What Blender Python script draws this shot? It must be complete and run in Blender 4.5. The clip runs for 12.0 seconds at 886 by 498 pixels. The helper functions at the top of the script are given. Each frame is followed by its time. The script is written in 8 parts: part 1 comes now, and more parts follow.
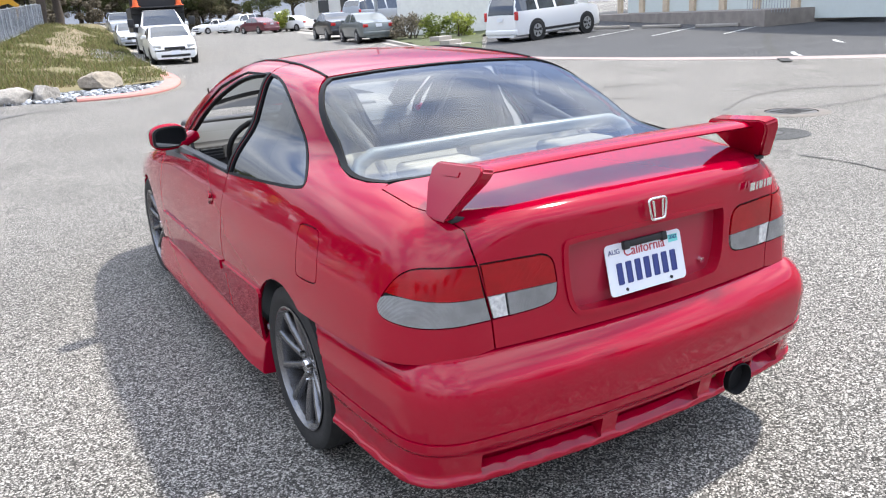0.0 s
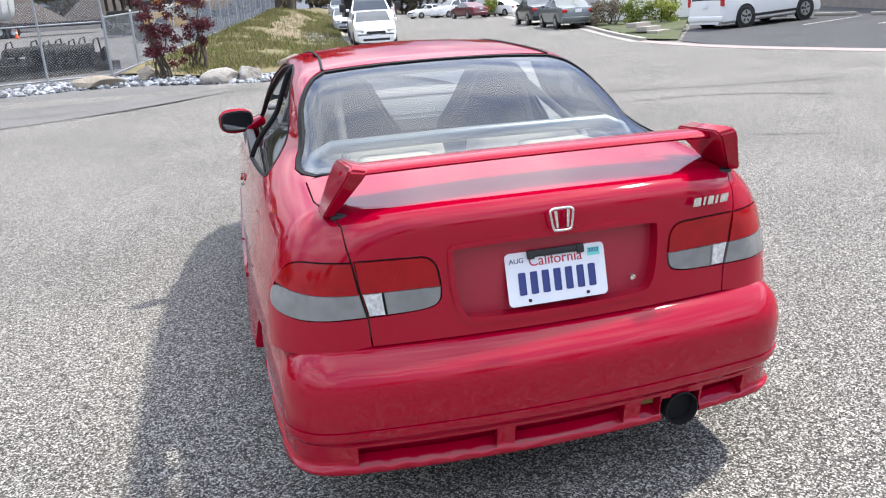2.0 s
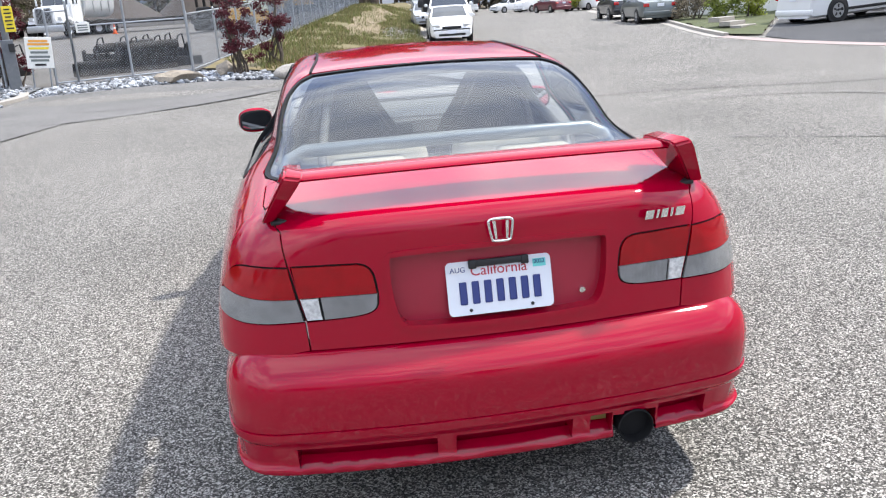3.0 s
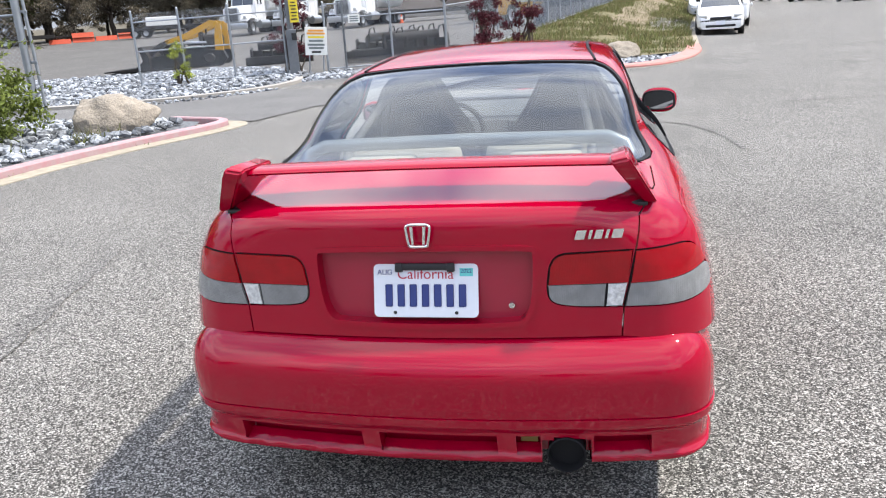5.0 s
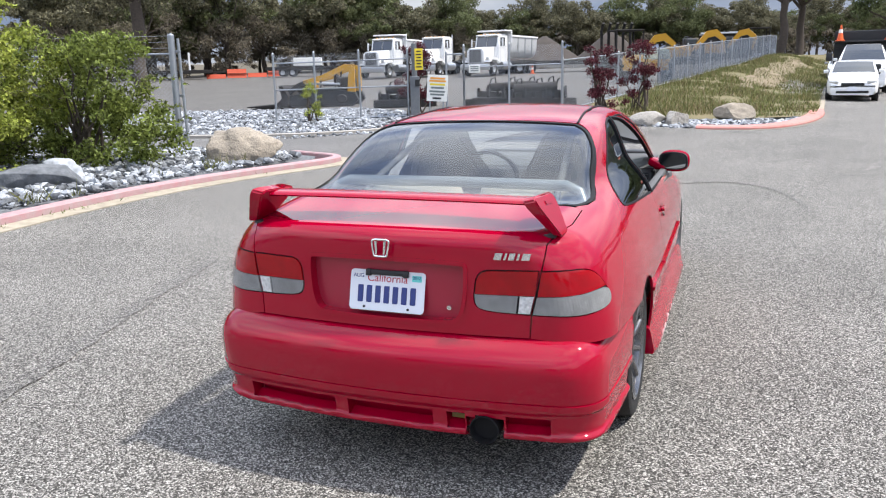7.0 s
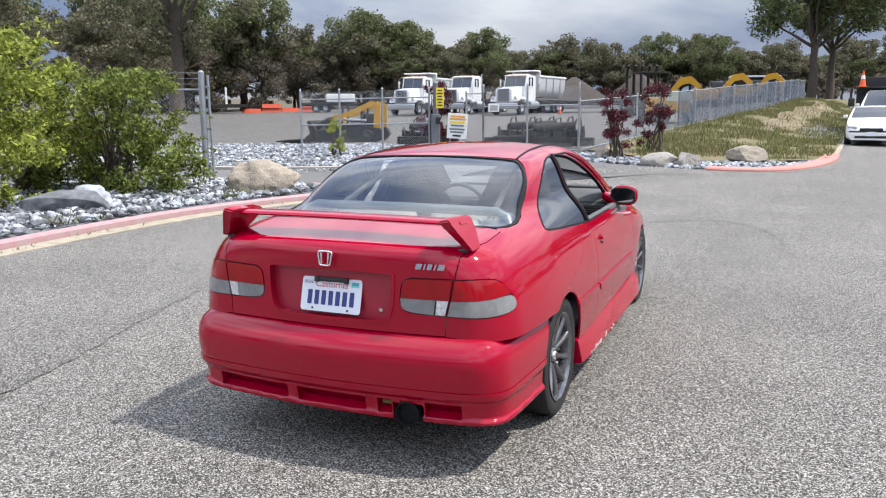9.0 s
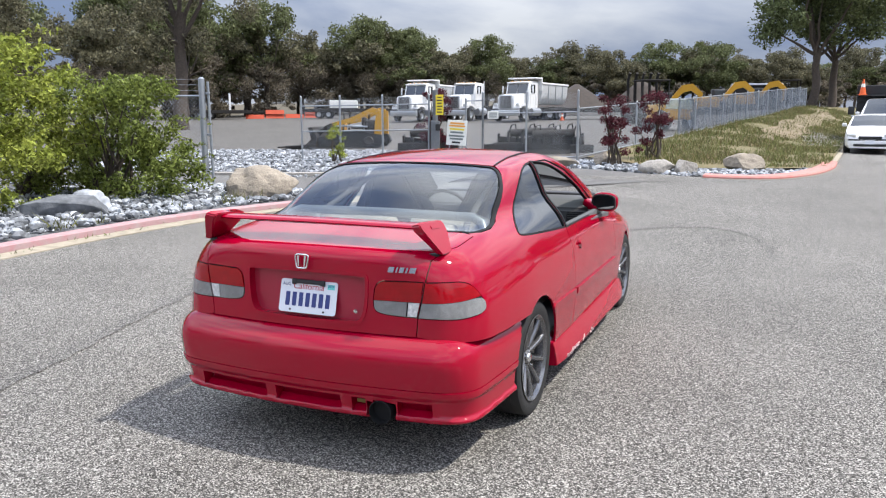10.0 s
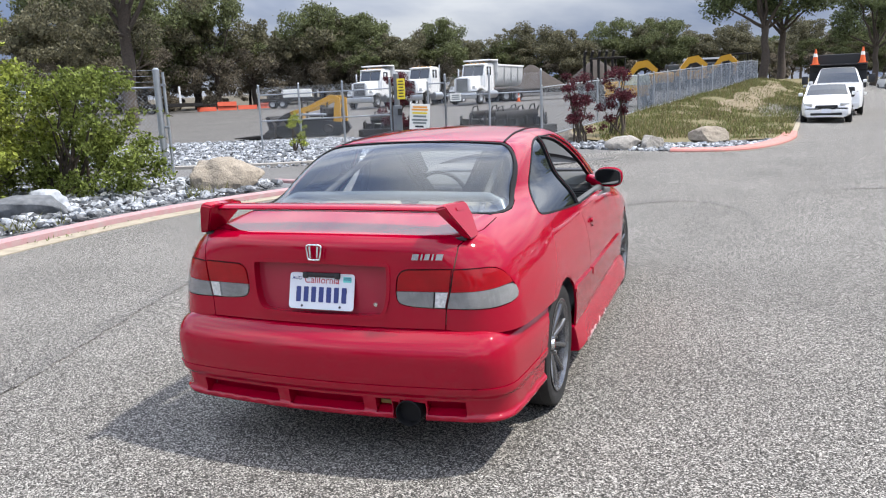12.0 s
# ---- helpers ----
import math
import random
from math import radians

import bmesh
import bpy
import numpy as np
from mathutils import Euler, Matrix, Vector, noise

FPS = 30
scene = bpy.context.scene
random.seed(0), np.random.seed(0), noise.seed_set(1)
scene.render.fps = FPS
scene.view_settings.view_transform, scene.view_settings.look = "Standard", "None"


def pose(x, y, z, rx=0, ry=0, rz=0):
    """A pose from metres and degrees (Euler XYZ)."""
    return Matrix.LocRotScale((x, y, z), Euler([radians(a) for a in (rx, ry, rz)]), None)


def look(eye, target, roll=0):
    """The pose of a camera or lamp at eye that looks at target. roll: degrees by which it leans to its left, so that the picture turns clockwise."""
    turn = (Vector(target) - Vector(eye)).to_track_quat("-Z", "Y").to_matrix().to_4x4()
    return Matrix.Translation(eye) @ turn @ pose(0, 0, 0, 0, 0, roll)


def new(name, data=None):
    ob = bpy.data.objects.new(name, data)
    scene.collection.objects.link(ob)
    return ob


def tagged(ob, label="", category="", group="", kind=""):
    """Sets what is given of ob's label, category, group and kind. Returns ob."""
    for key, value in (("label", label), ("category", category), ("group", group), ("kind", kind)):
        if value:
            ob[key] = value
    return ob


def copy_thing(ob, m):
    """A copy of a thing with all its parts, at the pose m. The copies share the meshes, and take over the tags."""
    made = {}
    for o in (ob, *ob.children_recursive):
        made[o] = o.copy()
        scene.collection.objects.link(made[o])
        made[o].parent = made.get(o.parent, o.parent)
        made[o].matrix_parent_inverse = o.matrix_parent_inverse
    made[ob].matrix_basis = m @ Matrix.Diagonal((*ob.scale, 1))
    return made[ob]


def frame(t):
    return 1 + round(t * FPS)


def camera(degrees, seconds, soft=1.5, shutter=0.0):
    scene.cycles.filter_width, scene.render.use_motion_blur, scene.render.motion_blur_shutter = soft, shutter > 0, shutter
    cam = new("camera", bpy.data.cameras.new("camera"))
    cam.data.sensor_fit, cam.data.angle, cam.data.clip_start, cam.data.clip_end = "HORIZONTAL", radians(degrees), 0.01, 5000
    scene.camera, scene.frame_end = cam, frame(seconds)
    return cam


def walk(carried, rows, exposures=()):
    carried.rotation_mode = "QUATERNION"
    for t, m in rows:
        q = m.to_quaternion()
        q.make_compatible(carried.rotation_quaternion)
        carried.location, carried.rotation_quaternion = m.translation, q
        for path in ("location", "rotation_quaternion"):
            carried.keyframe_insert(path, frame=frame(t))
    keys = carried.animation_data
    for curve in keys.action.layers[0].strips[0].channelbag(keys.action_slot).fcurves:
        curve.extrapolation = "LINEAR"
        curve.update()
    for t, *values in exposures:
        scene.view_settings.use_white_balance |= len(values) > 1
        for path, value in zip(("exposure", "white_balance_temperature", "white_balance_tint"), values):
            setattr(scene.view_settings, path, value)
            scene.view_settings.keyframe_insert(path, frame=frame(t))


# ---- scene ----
cam = camera(59.0, 12.0, soft=1.15)
PATH = [
    (0, (-1.611, -2.517, 1.496), (-0.671, -0.848, 0.919), -3.5),
    (0.5, (-1.425, -2.569, 1.483), (-0.613, -0.839, 0.892), -3.5),
    (1, (-1.206, -2.71, 1.494), (-0.517, -0.929, 0.897), -3.5),
    (1.5, (-1.012, -2.828, 1.502), (-0.438, -1.006, 0.91), -3.5),
    (2, (-0.828, -2.853, 1.488), (-0.359, -0.998, 0.906), -3.5),
    (2.5, (-0.624, -2.887, 1.493), (-0.268, -1.005, 0.917), -3.7),
    (2.7, (-0.559, -2.925, 1.501), (-0.232, -1.039, 0.92), -3.7),
    (4.3, (0.16, -2.9, 1.49), (0.017, -0.989, 0.92), -3.9),
    (4.5, (0.239, -2.897, 1.493), (0.031, -0.99, 0.926), -3.8),
    (5, (0.486, -2.927, 1.486), (0.093, -1.049, 0.922), -3.9),
    (5.5, (0.677, -2.995, 1.491), (0.144, -1.146, 0.945), -3.7),
    (6, (0.82, -3.169, 1.497), (0.211, -1.335, 0.981), -3.0),
    (6.5, (0.975, -3.332, 1.522), (0.317, -1.505, 1.045), -2.2),
    (7, (1.193, -3.436, 1.536), (0.502, -1.611, 1.098), -1.3),
    (7.2, (1.299, -3.489, 1.546), (0.595, -1.667, 1.119), -0.8),
    (8.8, (1.734, -3.793, 1.548), (0.976, -1.976, 1.196), -0.3),
    (9, (1.776, -3.808, 1.549), (1.009, -1.994, 1.203), -0.3),
    (9.5, (1.862, -3.823, 1.555), (1.09, -2.009, 1.218), -0.2),
    (10, (1.946, -3.859, 1.557), (1.17, -2.046, 1.227), -0.1),
    (10.5, (2.012, -3.9, 1.558), (1.234, -2.087, 1.23), -0.2),
    (11, (2.019, -3.895, 1.554), (1.257, -2.076, 1.222), -0.7),
    (11.5, (1.855, -3.818, 1.533), (1.123, -1.989, 1.189), -1.5),
    (12, (1.584, -3.699, 1.507), (0.905, -1.854, 1.139), -2.2),
]
walk(cam, [(t, look(eye, target, roll)) for t, eye, target, roll in PATH],
     exposures=[(0, 0.43), (1.5, 0.37), (3.5, 0.30), (6.0, 0.23), (9.0, 0.10), (12.0, 0.10)])

# ---- sky and sun ----
SUN = Vector((0.62, 0.12, 1.0)).normalized()
world = bpy.data.worlds.new("sky")
scene.world = world
world.use_nodes = True
wn, wl = world.node_tree.nodes, world.node_tree.links
wn.clear()
w_out = wn.new("ShaderNodeOutputWorld")
w_bg = wn.new("ShaderNodeBackground")
w_sky = wn.new("ShaderNodeTexSky")
w_sky.sky_type = "NISHITA"
w_sky.sun_disc = False
w_sky.sun_elevation = math.asin(SUN.z)
w_sky.sun_rotation = math.atan2(SUN.x, SUN.y)
w_tc = wn.new("ShaderNodeTexCoord")
w_map = wn.new("ShaderNodeMapping")
w_map.inputs["Scale"].default_value = (1.6, 1.6, 4.2)
w_noise = wn.new("ShaderNodeTexNoise")
w_noise.inputs["Scale"].default_value = 1.5
w_noise.inputs["Detail"].default_value = 7
w_noise.inputs["Roughness"].default_value = 0.52
w_noise.inputs["Distortion"].default_value = 0.35
w_ramp = wn.new("ShaderNodeValToRGB")
w_ramp.color_ramp.elements[0].position, w_ramp.color_ramp.elements[1].position = 0.39, 0.61
w_ramp.color_ramp.elements[0].color = (2.8, 3.65, 5.95, 1)
w_ramp.color_ramp.elements[1].color = (9.8, 10.2, 11.0, 1)
w_mix = wn.new("ShaderNodeMixRGB")
w_mix.inputs["Fac"].default_value = 0.86
wl.new(w_tc.outputs["Generated"], w_map.inputs["Vector"])
wl.new(w_map.outputs["Vector"], w_noise.inputs["Vector"])
wl.new(w_noise.outputs["Fac"], w_ramp.inputs["Fac"])
wl.new(w_sky.outputs["Color"], w_mix.inputs["Color1"])
wl.new(w_ramp.outputs["Color"], w_mix.inputs["Color2"])
w_sep = wn.new("ShaderNodeSeparateXYZ")
wl.new(w_tc.outputs["Generated"], w_sep.inputs["Vector"])
w_lum = wn.new("ShaderNodeMapRange")            # an overcast dome is about three times as bright overhead as at the skyline
w_lum.interpolation_type = "SMOOTHSTEP"
w_lum.inputs["From Min"].default_value, w_lum.inputs["From Max"].default_value = 0.05, 0.52
w_lum.inputs["To Min"].default_value, w_lum.inputs["To Max"].default_value = 0.92, 3.2
wl.new(w_sep.outputs["Z"], w_lum.inputs["Value"])
w_dome = wn.new("ShaderNodeVectorMath")
w_dome.operation = "SCALE"
wl.new(w_mix.outputs["Color"], w_dome.inputs[0])
wl.new(w_lum.outputs["Result"], w_dome.inputs["Scale"])
wl.new(w_dome.outputs["Vector"], w_bg.inputs["Color"])
w_bg.inputs["Strength"].default_value = 0.075
wl.new(w_bg.outputs["Background"], w_out.inputs["Surface"])
sun = new("sun", bpy.data.lights.new("sun", "SUN"))
sun.data.energy, sun.data.angle, sun.data.color = 4.9, radians(2.2), (1.0, 0.955, 0.89)
sun.matrix_world = look(SUN * 60, (0, 0, 0))


# ---- materials ----
def material(name, colour, rough=0.6, metal=0.0, vary=0.0, scale=8.0, second=None, big=0.0, big_scale=0.7, bump=0.0, bump_scale=60.0,
             coat=0.0, spec=0.5, alpha=1.0, transmission=0.0, ior=1.45, emission=0.0, per_object=0.0, per_island=0.0, detail=6.0, rough_vary=0.0, sheen=0.0):
    """A principled surface with noise at two scales: vary (fine) and big (coarse), bump, and a random tone per object or island."""
    m = bpy.data.materials.new(name)
    m.use_nodes = True
    n, l = m.node_tree.nodes, m.node_tree.links
    b = n["Principled BSDF"]
    b.inputs["Roughness"].default_value, b.inputs["Metallic"].default_value = rough, metal
    b.inputs["Coat Weight"].default_value, b.inputs["Coat Roughness"].default_value, b.inputs["Coat IOR"].default_value = coat, 0.08, 1.46
    b.inputs["Specular IOR Level"].default_value = spec
    b.inputs["Transmission Weight"].default_value, b.inputs["IOR"].default_value = transmission, ior
    b.inputs["Alpha"].default_value = alpha
    b.inputs["Sheen Weight"].default_value = sheen
    base = (*colour, 1)
    b.inputs["Base Color"].default_value = base
    if emission:
        b.inputs["Emission Color"].default_value, b.inputs["Emission Strength"].default_value = base, emission
    tc = n.new("ShaderNodeTexCoord")
    out = None

    def mixed(fac_socket, c1, c2, factor):
        mr = n.new("ShaderNodeMapRange")
        mr.inputs["From Min"].default_value, mr.inputs["From Max"].default_value = 0.3, 0.7
        mr.inputs["To Max"].default_value = factor
        l.new(fac_socket, mr.inputs["Value"])
        mx = n.new("ShaderNodeMixRGB")
        l.new(mr.outputs["Result"], mx.inputs["Fac"])
        if hasattr(c1, "links"):
            l.new(c1, mx.inputs["Color1"])
        else:
            mx.inputs["Color1"].default_value = c1
        mx.inputs["Color2"].default_value = c2
        return mx.outputs["Color"]

    dark = (*(c * 0.35 for c in colour), 1) if second is None else (*second, 1)
    if vary:
        t = n.new("ShaderNodeTexNoise")
        t.inputs["Scale"].default_value, t.inputs["Detail"].default_value = scale, detail
        l.new(tc.outputs["Object"], t.inputs["Vector"])
        out = mixed(t.outputs["Fac"], base, dark, vary)
        if rough_vary:
            rr = n.new("ShaderNodeMapRange")
            rr.inputs["To Min"].default_value, rr.inputs["To Max"].default_value = rough - rough_vary, rough + rough_vary
            l.new(t.outputs["Fac"], rr.inputs["Value"])
            l.new(rr.outputs["Result"], b.inputs["Roughness"])
    if big:
        t = n.new("ShaderNodeTexNoise")
        t.inputs["Scale"].default_value, t.inputs["Detail"].default_value = big_scale, 4.0
        l.new(tc.outputs["Object"], t.inputs["Vector"])
        out = mixed(t.outputs["Fac"], out if out is not None else base, dark, big)
    if per_object or per_island:
        src = n.new("ShaderNodeObjectInfo") if per_object else n.new("ShaderNodeNewGeometry")
        hs = n.new("ShaderNodeHueSaturation")
        mr = n.new("ShaderNodeMapRange")
        k = per_object or per_island
        mr.inputs["To Min"].default_value, mr.inputs["To Max"].default_value = 1 - k, 1 + k
        l.new(src.outputs["Random"] if per_object else src.outputs["Random Per Island"], mr.inputs["Value"])
        l.new(mr.outputs["Result"], hs.inputs["Value"])
        if out is not None:
            l.new(out, hs.inputs["Color"])
        else:
            hs.inputs["Color"].default_value = base
        out = hs.outputs["Color"]
    if out is not None:
        l.new(out, b.inputs["Base Color"])
    if bump:
        t = n.new("ShaderNodeTexNoise")
        t.inputs["Scale"].default_value, t.inputs["Detail"].default_value = bump_scale, 5.0
        l.new(tc.outputs["Object"], t.inputs["Vector"])
        bp = n.new("ShaderNodeBump")
        bp.inputs["Strength"].default_value, bp.inputs["Distance"].default_value = bump, 0.02
        l.new(t.outputs["Fac"], bp.inputs["Height"])
        l.new(bp.outputs["Normal"], b.inputs["Normal"])
    return m


def asphalt_material(name, low, mid, high, stone=95.0, crack=0.0):
    """Chip-sealed asphalt: pale and dark chips in a grey binder, faint tyre-dark patches."""
    m = material(name, mid, rough=0.88, spec=0.25)
    n, l = m.node_tree.nodes, m.node_tree.links
    b = n["Principled BSDF"]
    tc = n.new("ShaderNodeTexCoord")
    v = n.new("ShaderNodeTexVoronoi")
    v.inputs["Scale"].default_value = stone
    v.inputs["Randomness"].default_value = 1.0
    l.new(tc.outputs["Object"], v.inputs["Vector"])
    sep = n.new("ShaderNodeSeparateColor")
    l.new(v.outputs["Color"], sep.inputs["Color"])
    r = n.new("ShaderNodeValToRGB")
    r.color_ramp.elements[0].position, r.color_ramp.elements[0].color = 0.0, (*low, 1)
    r.color_ramp.elements[1].position, r.color_ramp.elements[1].color = 1.0, (*high, 1)
    e = r.color_ramp.elements.new(0.55)
    e.color = (*mid, 1)
    l.new(sep.outputs["Red"], r.inputs["Fac"])
    big = n.new("ShaderNodeTexNoise")
    big.inputs["Scale"].default_value, big.inputs["Detail"].default_value = 0.55, 6.0
    l.new(tc.outputs["Object"], big.inputs["Vector"])
    mr = n.new("ShaderNodeMapRange")
    mr.inputs["From Min"].default_value, mr.inputs["From Max"].default_value = 0.3, 0.7
    mr.inputs["To Min"].default_value, mr.inputs["To Max"].default_value = 0.84, 1.1
    l.new(big.outputs["Fac"], mr.inputs["Value"])
    mul = n.new("ShaderNodeMixRGB")
    mul.blend_type = "MULTIPLY"
    mul.inputs["Fac"].default_value = 1.0
    l.new(r.outputs["Color"], mul.inputs["Color1"])
    l.new(mr.outputs["Result"], mul.inputs["Color2"])
    mid_noise = n.new("ShaderNodeTexNoise")
    mid_noise.inputs["Scale"].default_value, mid_noise.inputs["Detail"].default_value, mid_noise.inputs["Roughness"].default_value = 32.0, 6.0, 0.85
    l.new(tc.outputs["Object"], mid_noise.inputs["Vector"])
    mm = n.new("ShaderNodeMapRange")
    mm.inputs["From Min"].default_value, mm.inputs["From Max"].default_value = 0.3, 0.7
    mm.inputs["To Min"].default_value, mm.inputs["To Max"].default_value = 0.42, 1.58
    l.new(mid_noise.outputs["Fac"], mm.inputs["Value"])
    clump = n.new("ShaderNodeMixRGB")
    clump.blend_type = "MULTIPLY"
    clump.inputs["Fac"].default_value = 1.0
    l.new(mul.outputs["Color"], clump.inputs["Color1"])
    l.new(mm.outputs["Result"], clump.inputs["Color2"])
    l.new(clump.outputs["Color"], b.inputs["Base Color"])
    bp = n.new("ShaderNodeBump")
    bp.inputs["Strength"].default_value, bp.inputs["Distance"].default_value = 0.55, 0.006
    l.new(v.outputs["Distance"], bp.inputs["Height"])
    bp.invert = True
    l.new(bp.outputs["Normal"], b.inputs["Normal"])
    return m


M_ASPHALT = asphalt_material("chip_seal_asphalt", (0.020, 0.019, 0.017), (0.102, 0.096, 0.086), (0.50, 0.475, 0.43), stone=178)
M_ASPHALT_DARK = asphalt_material("sealed_asphalt", (0.035, 0.035, 0.037), (0.062, 0.062, 0.065), (0.12, 0.12, 0.12), stone=60)
M_ASPHALT_YARD = asphalt_material("yard_asphalt", (0.072, 0.067, 0.061), (0.115, 0.108, 0.098), (0.165, 0.155, 0.14), stone=25)
M_APRON = asphalt_material("smooth_apron_asphalt", (0.085, 0.082, 0.078), (0.145, 0.139, 0.131), (0.22, 0.212, 0.20), stone=90)
M_PAINT = material("red_paint", (0.31, 0.0003, 0.017), rough=0.40, vary=0.05, scale=900, second=(0.35, 0.0006, 0.021), big=0.12, big_scale=2.5, coat=1.0, spec=0.0)
M_PAINT.node_tree.nodes["Principled BSDF"].inputs["Coat IOR"].default_value = 1.45
M_PAINT.node_tree.nodes["Principled BSDF"].inputs["Coat Roughness"].default_value = 0.045
# body red, a little faded; the recess's pale reflection is mixed into the colour
M_PAINT_FADED_SHEEN = material("faded_red_paint_with_sheen", (0.33, 0.012, 0.036), rough=0.42, vary=0.35, scale=9, second=(0.27, 0.006, 0.022), coat=0.5)
M_BLACK = material("black_plastic", (0.016, 0.016, 0.017), rough=0.5, vary=0.3, scale=60, second=(0.03, 0.03, 0.03))
M_RUBBER = material("rubber_seal", (0.010, 0.010, 0.011), rough=0.6, spec=0.2)
M_TYRE = material("tyre_rubber", (0.014, 0.014, 0.014), rough=0.75, vary=0.5, scale=25, second=(0.034, 0.032, 0.030), bump=0.15, bump_scale=180)
M_GUNMETAL = material("gunmetal_alloy", (0.20, 0.20, 0.205), rough=0.24, metal=0.8, vary=0.3, scale=30, second=(0.11, 0.10, 0.10))
M_CHROME = material("chrome", (0.80, 0.80, 0.80), rough=0.10, metal=1.0)
M_DARKSTEEL = material("dark_steel", (0.09, 0.085, 0.08), rough=0.5, metal=0.8, vary=0.5, scale=20)
M_LENS_CLEAR = material("clear_lens", (0.34, 0.34, 0.335), rough=0.16, coat=1.0, vary=0.3, scale=50, second=(0.20, 0.20, 0.20), bump=0.15, bump_scale=120)
def ribbed_lens(name, low, high, pitch):
    """A clear lens moulded with fine upright ribs over a dull reflector."""
    m = material(name, high, rough=0.2, coat=1.0, spec=0.0)
    n, l = m.node_tree.nodes, m.node_tree.links
    b = n["Principled BSDF"]
    tc = n.new("ShaderNodeTexCoord")
    w = n.new("ShaderNodeTexWave")
    w.wave_type, w.bands_direction = "BANDS", "X"
    w.inputs["Scale"].default_value, w.inputs["Distortion"].default_value = pitch, 0.3
    l.new(tc.outputs["Object"], w.inputs["Vector"])
    t = n.new("ShaderNodeTexNoise")
    t.inputs["Scale"].default_value = 22
    l.new(tc.outputs["Object"], t.inputs["Vector"])
    add = n.new("ShaderNodeMath")
    add.operation = "MULTIPLY"
    l.new(w.outputs["Fac"], add.inputs[0])
    l.new(t.outputs["Fac"], add.inputs[1])
    r = n.new("ShaderNodeValToRGB")
    r.color_ramp.elements[0].color, r.color_ramp.elements[1].color = (*low, 1), (*high, 1)
    r.color_ramp.elements[0].position, r.color_ramp.elements[1].position = 0.05, 0.55
    l.new(add.outputs["Value"], r.inputs["Fac"])
    l.new(r.outputs["Color"], b.inputs["Base Color"])
    bp = n.new("ShaderNodeBump")
    bp.inputs["Strength"].default_value, bp.inputs["Distance"].default_value = 0.5, 0.002
    l.new(w.outputs["Fac"], bp.inputs["Height"])
    l.new(bp.outputs["Normal"], b.inputs["Normal"])
    return m


M_LENS_RIBS = ribbed_lens("ribbed_clear_lens", (0.16, 0.16, 0.157), (0.34, 0.34, 0.335), 170.0)
M_LENS_REDRIBS = ribbed_lens("ribbed_red_lens", (0.24, 0.0004, 0.004), (0.46, 0.0010, 0.009), 190.0)
M_LENS_GLINT = material("reverse_lens", (0.72, 0.72, 0.70), rough=0.12, coat=1.0, vary=0.7, scale=90, second=(0.25, 0.25, 0.25), bump=0.4, bump_scale=90)
M_PLATE = material("plate_white", (0.74, 0.76, 0.80), rough=0.42, vary=0.2, scale=40, second=(0.62, 0.65, 0.70))
M_BLUEINK = material("plate_blue", (0.035, 0.05, 0.19), rough=0.4)
M_REDINK = material("plate_red", (0.45, 0.03, 0.05), rough=0.4)
M_TEAL = material("sticker_teal", (0.16, 0.62, 0.58), rough=0.4)
M_STICKER = material("sticker_white", (0.8, 0.8, 0.8), rough=0.4)
M_SEAT = material("black_seat_cloth", (0.035, 0.036, 0.04), rough=0.85, vary=0.4, scale=6, second=(0.06, 0.06, 0.065))
M_BEIGE = material("beige_seat_cloth", (0.42, 0.39, 0.32), rough=0.9, vary=0.4, scale=30, second=(0.33, 0.30, 0.25))
M_TRIM = material("grey_interior_trim", (0.10, 0.10, 0.10), rough=0.7, vary=0.3, scale=8, second=(0.09, 0.09, 0.09))
M_ROLLBAR = material("grey_roll_bar", (0.30, 0.33, 0.36), rough=0.35, metal=0.3, vary=0.2, scale=12)
M_MIRROR = material("mirror_glass", (0.75, 0.77, 0.78), rough=0.02, metal=1.0)
M_SKIRTWORN = material("scraped_primer", (0.66, 0.62, 0.60), rough=0.75, vary=0.6, scale=35, second=(0.45, 0.08, 0.10))


# ---- mesh helpers ----
def mesh_from(name, verts, faces, mat, normals=None, smooth=False, parent=None, label="", mats=None, idx=None):
    """A mesh object from vertices and faces; optional vertex normals."""
    me = bpy.data.meshes.new(name)
    me.from_pydata([tuple(map(float, v)) for v in verts], [], [tuple(map(int, f)) for f in faces])
    for mm in (mats or [mat]):
        me.materials.append(mm)
    if idx is not None:
        me.polygons.foreach_set("material_index", np.array(idx, dtype=np.int32))
    if smooth or normals is not None:
        me.polygons.foreach_set("use_smooth", np.ones(len(me.polygons), dtype=bool))
    if normals is not None:
        me.normals_split_custom_set_from_vertices([tuple(map(float, n)) for n in normals])
    me.update()
    ob = new(name, me)
    if parent is not None:
        ob.parent = parent
    if label:
        ob["label"] = label
    return ob


def part(name, bm, mat, parent=None, label="", smooth=None):
    """Links a bmesh as ONE mesh object under a thing or a part; smooth: the angle in degrees above which edges stay sharp."""
    me = bpy.data.meshes.new(name)
    bmesh.ops.recalc_face_normals(bm, faces=bm.faces[:])
    bm.to_mesh(me)
    bm.free()
    me.materials.append(mat)
    if smooth:
        me.polygons.foreach_set("use_smooth", np.ones(len(me.polygons), dtype=bool))
        me.set_sharp_from_angle(angle=radians(smooth))
    ob = new(name, me)
    if parent is not None:
        ob.parent = parent
    if label:
        ob["label"] = label
    return ob


def thing(name, label, category, m=None, group="", kind=""):
    ob = new(name)
    ob.empty_display_size = 0.2
    if m is not None:
        ob.matrix_world = m
    return tagged(ob, label, category, group, kind)


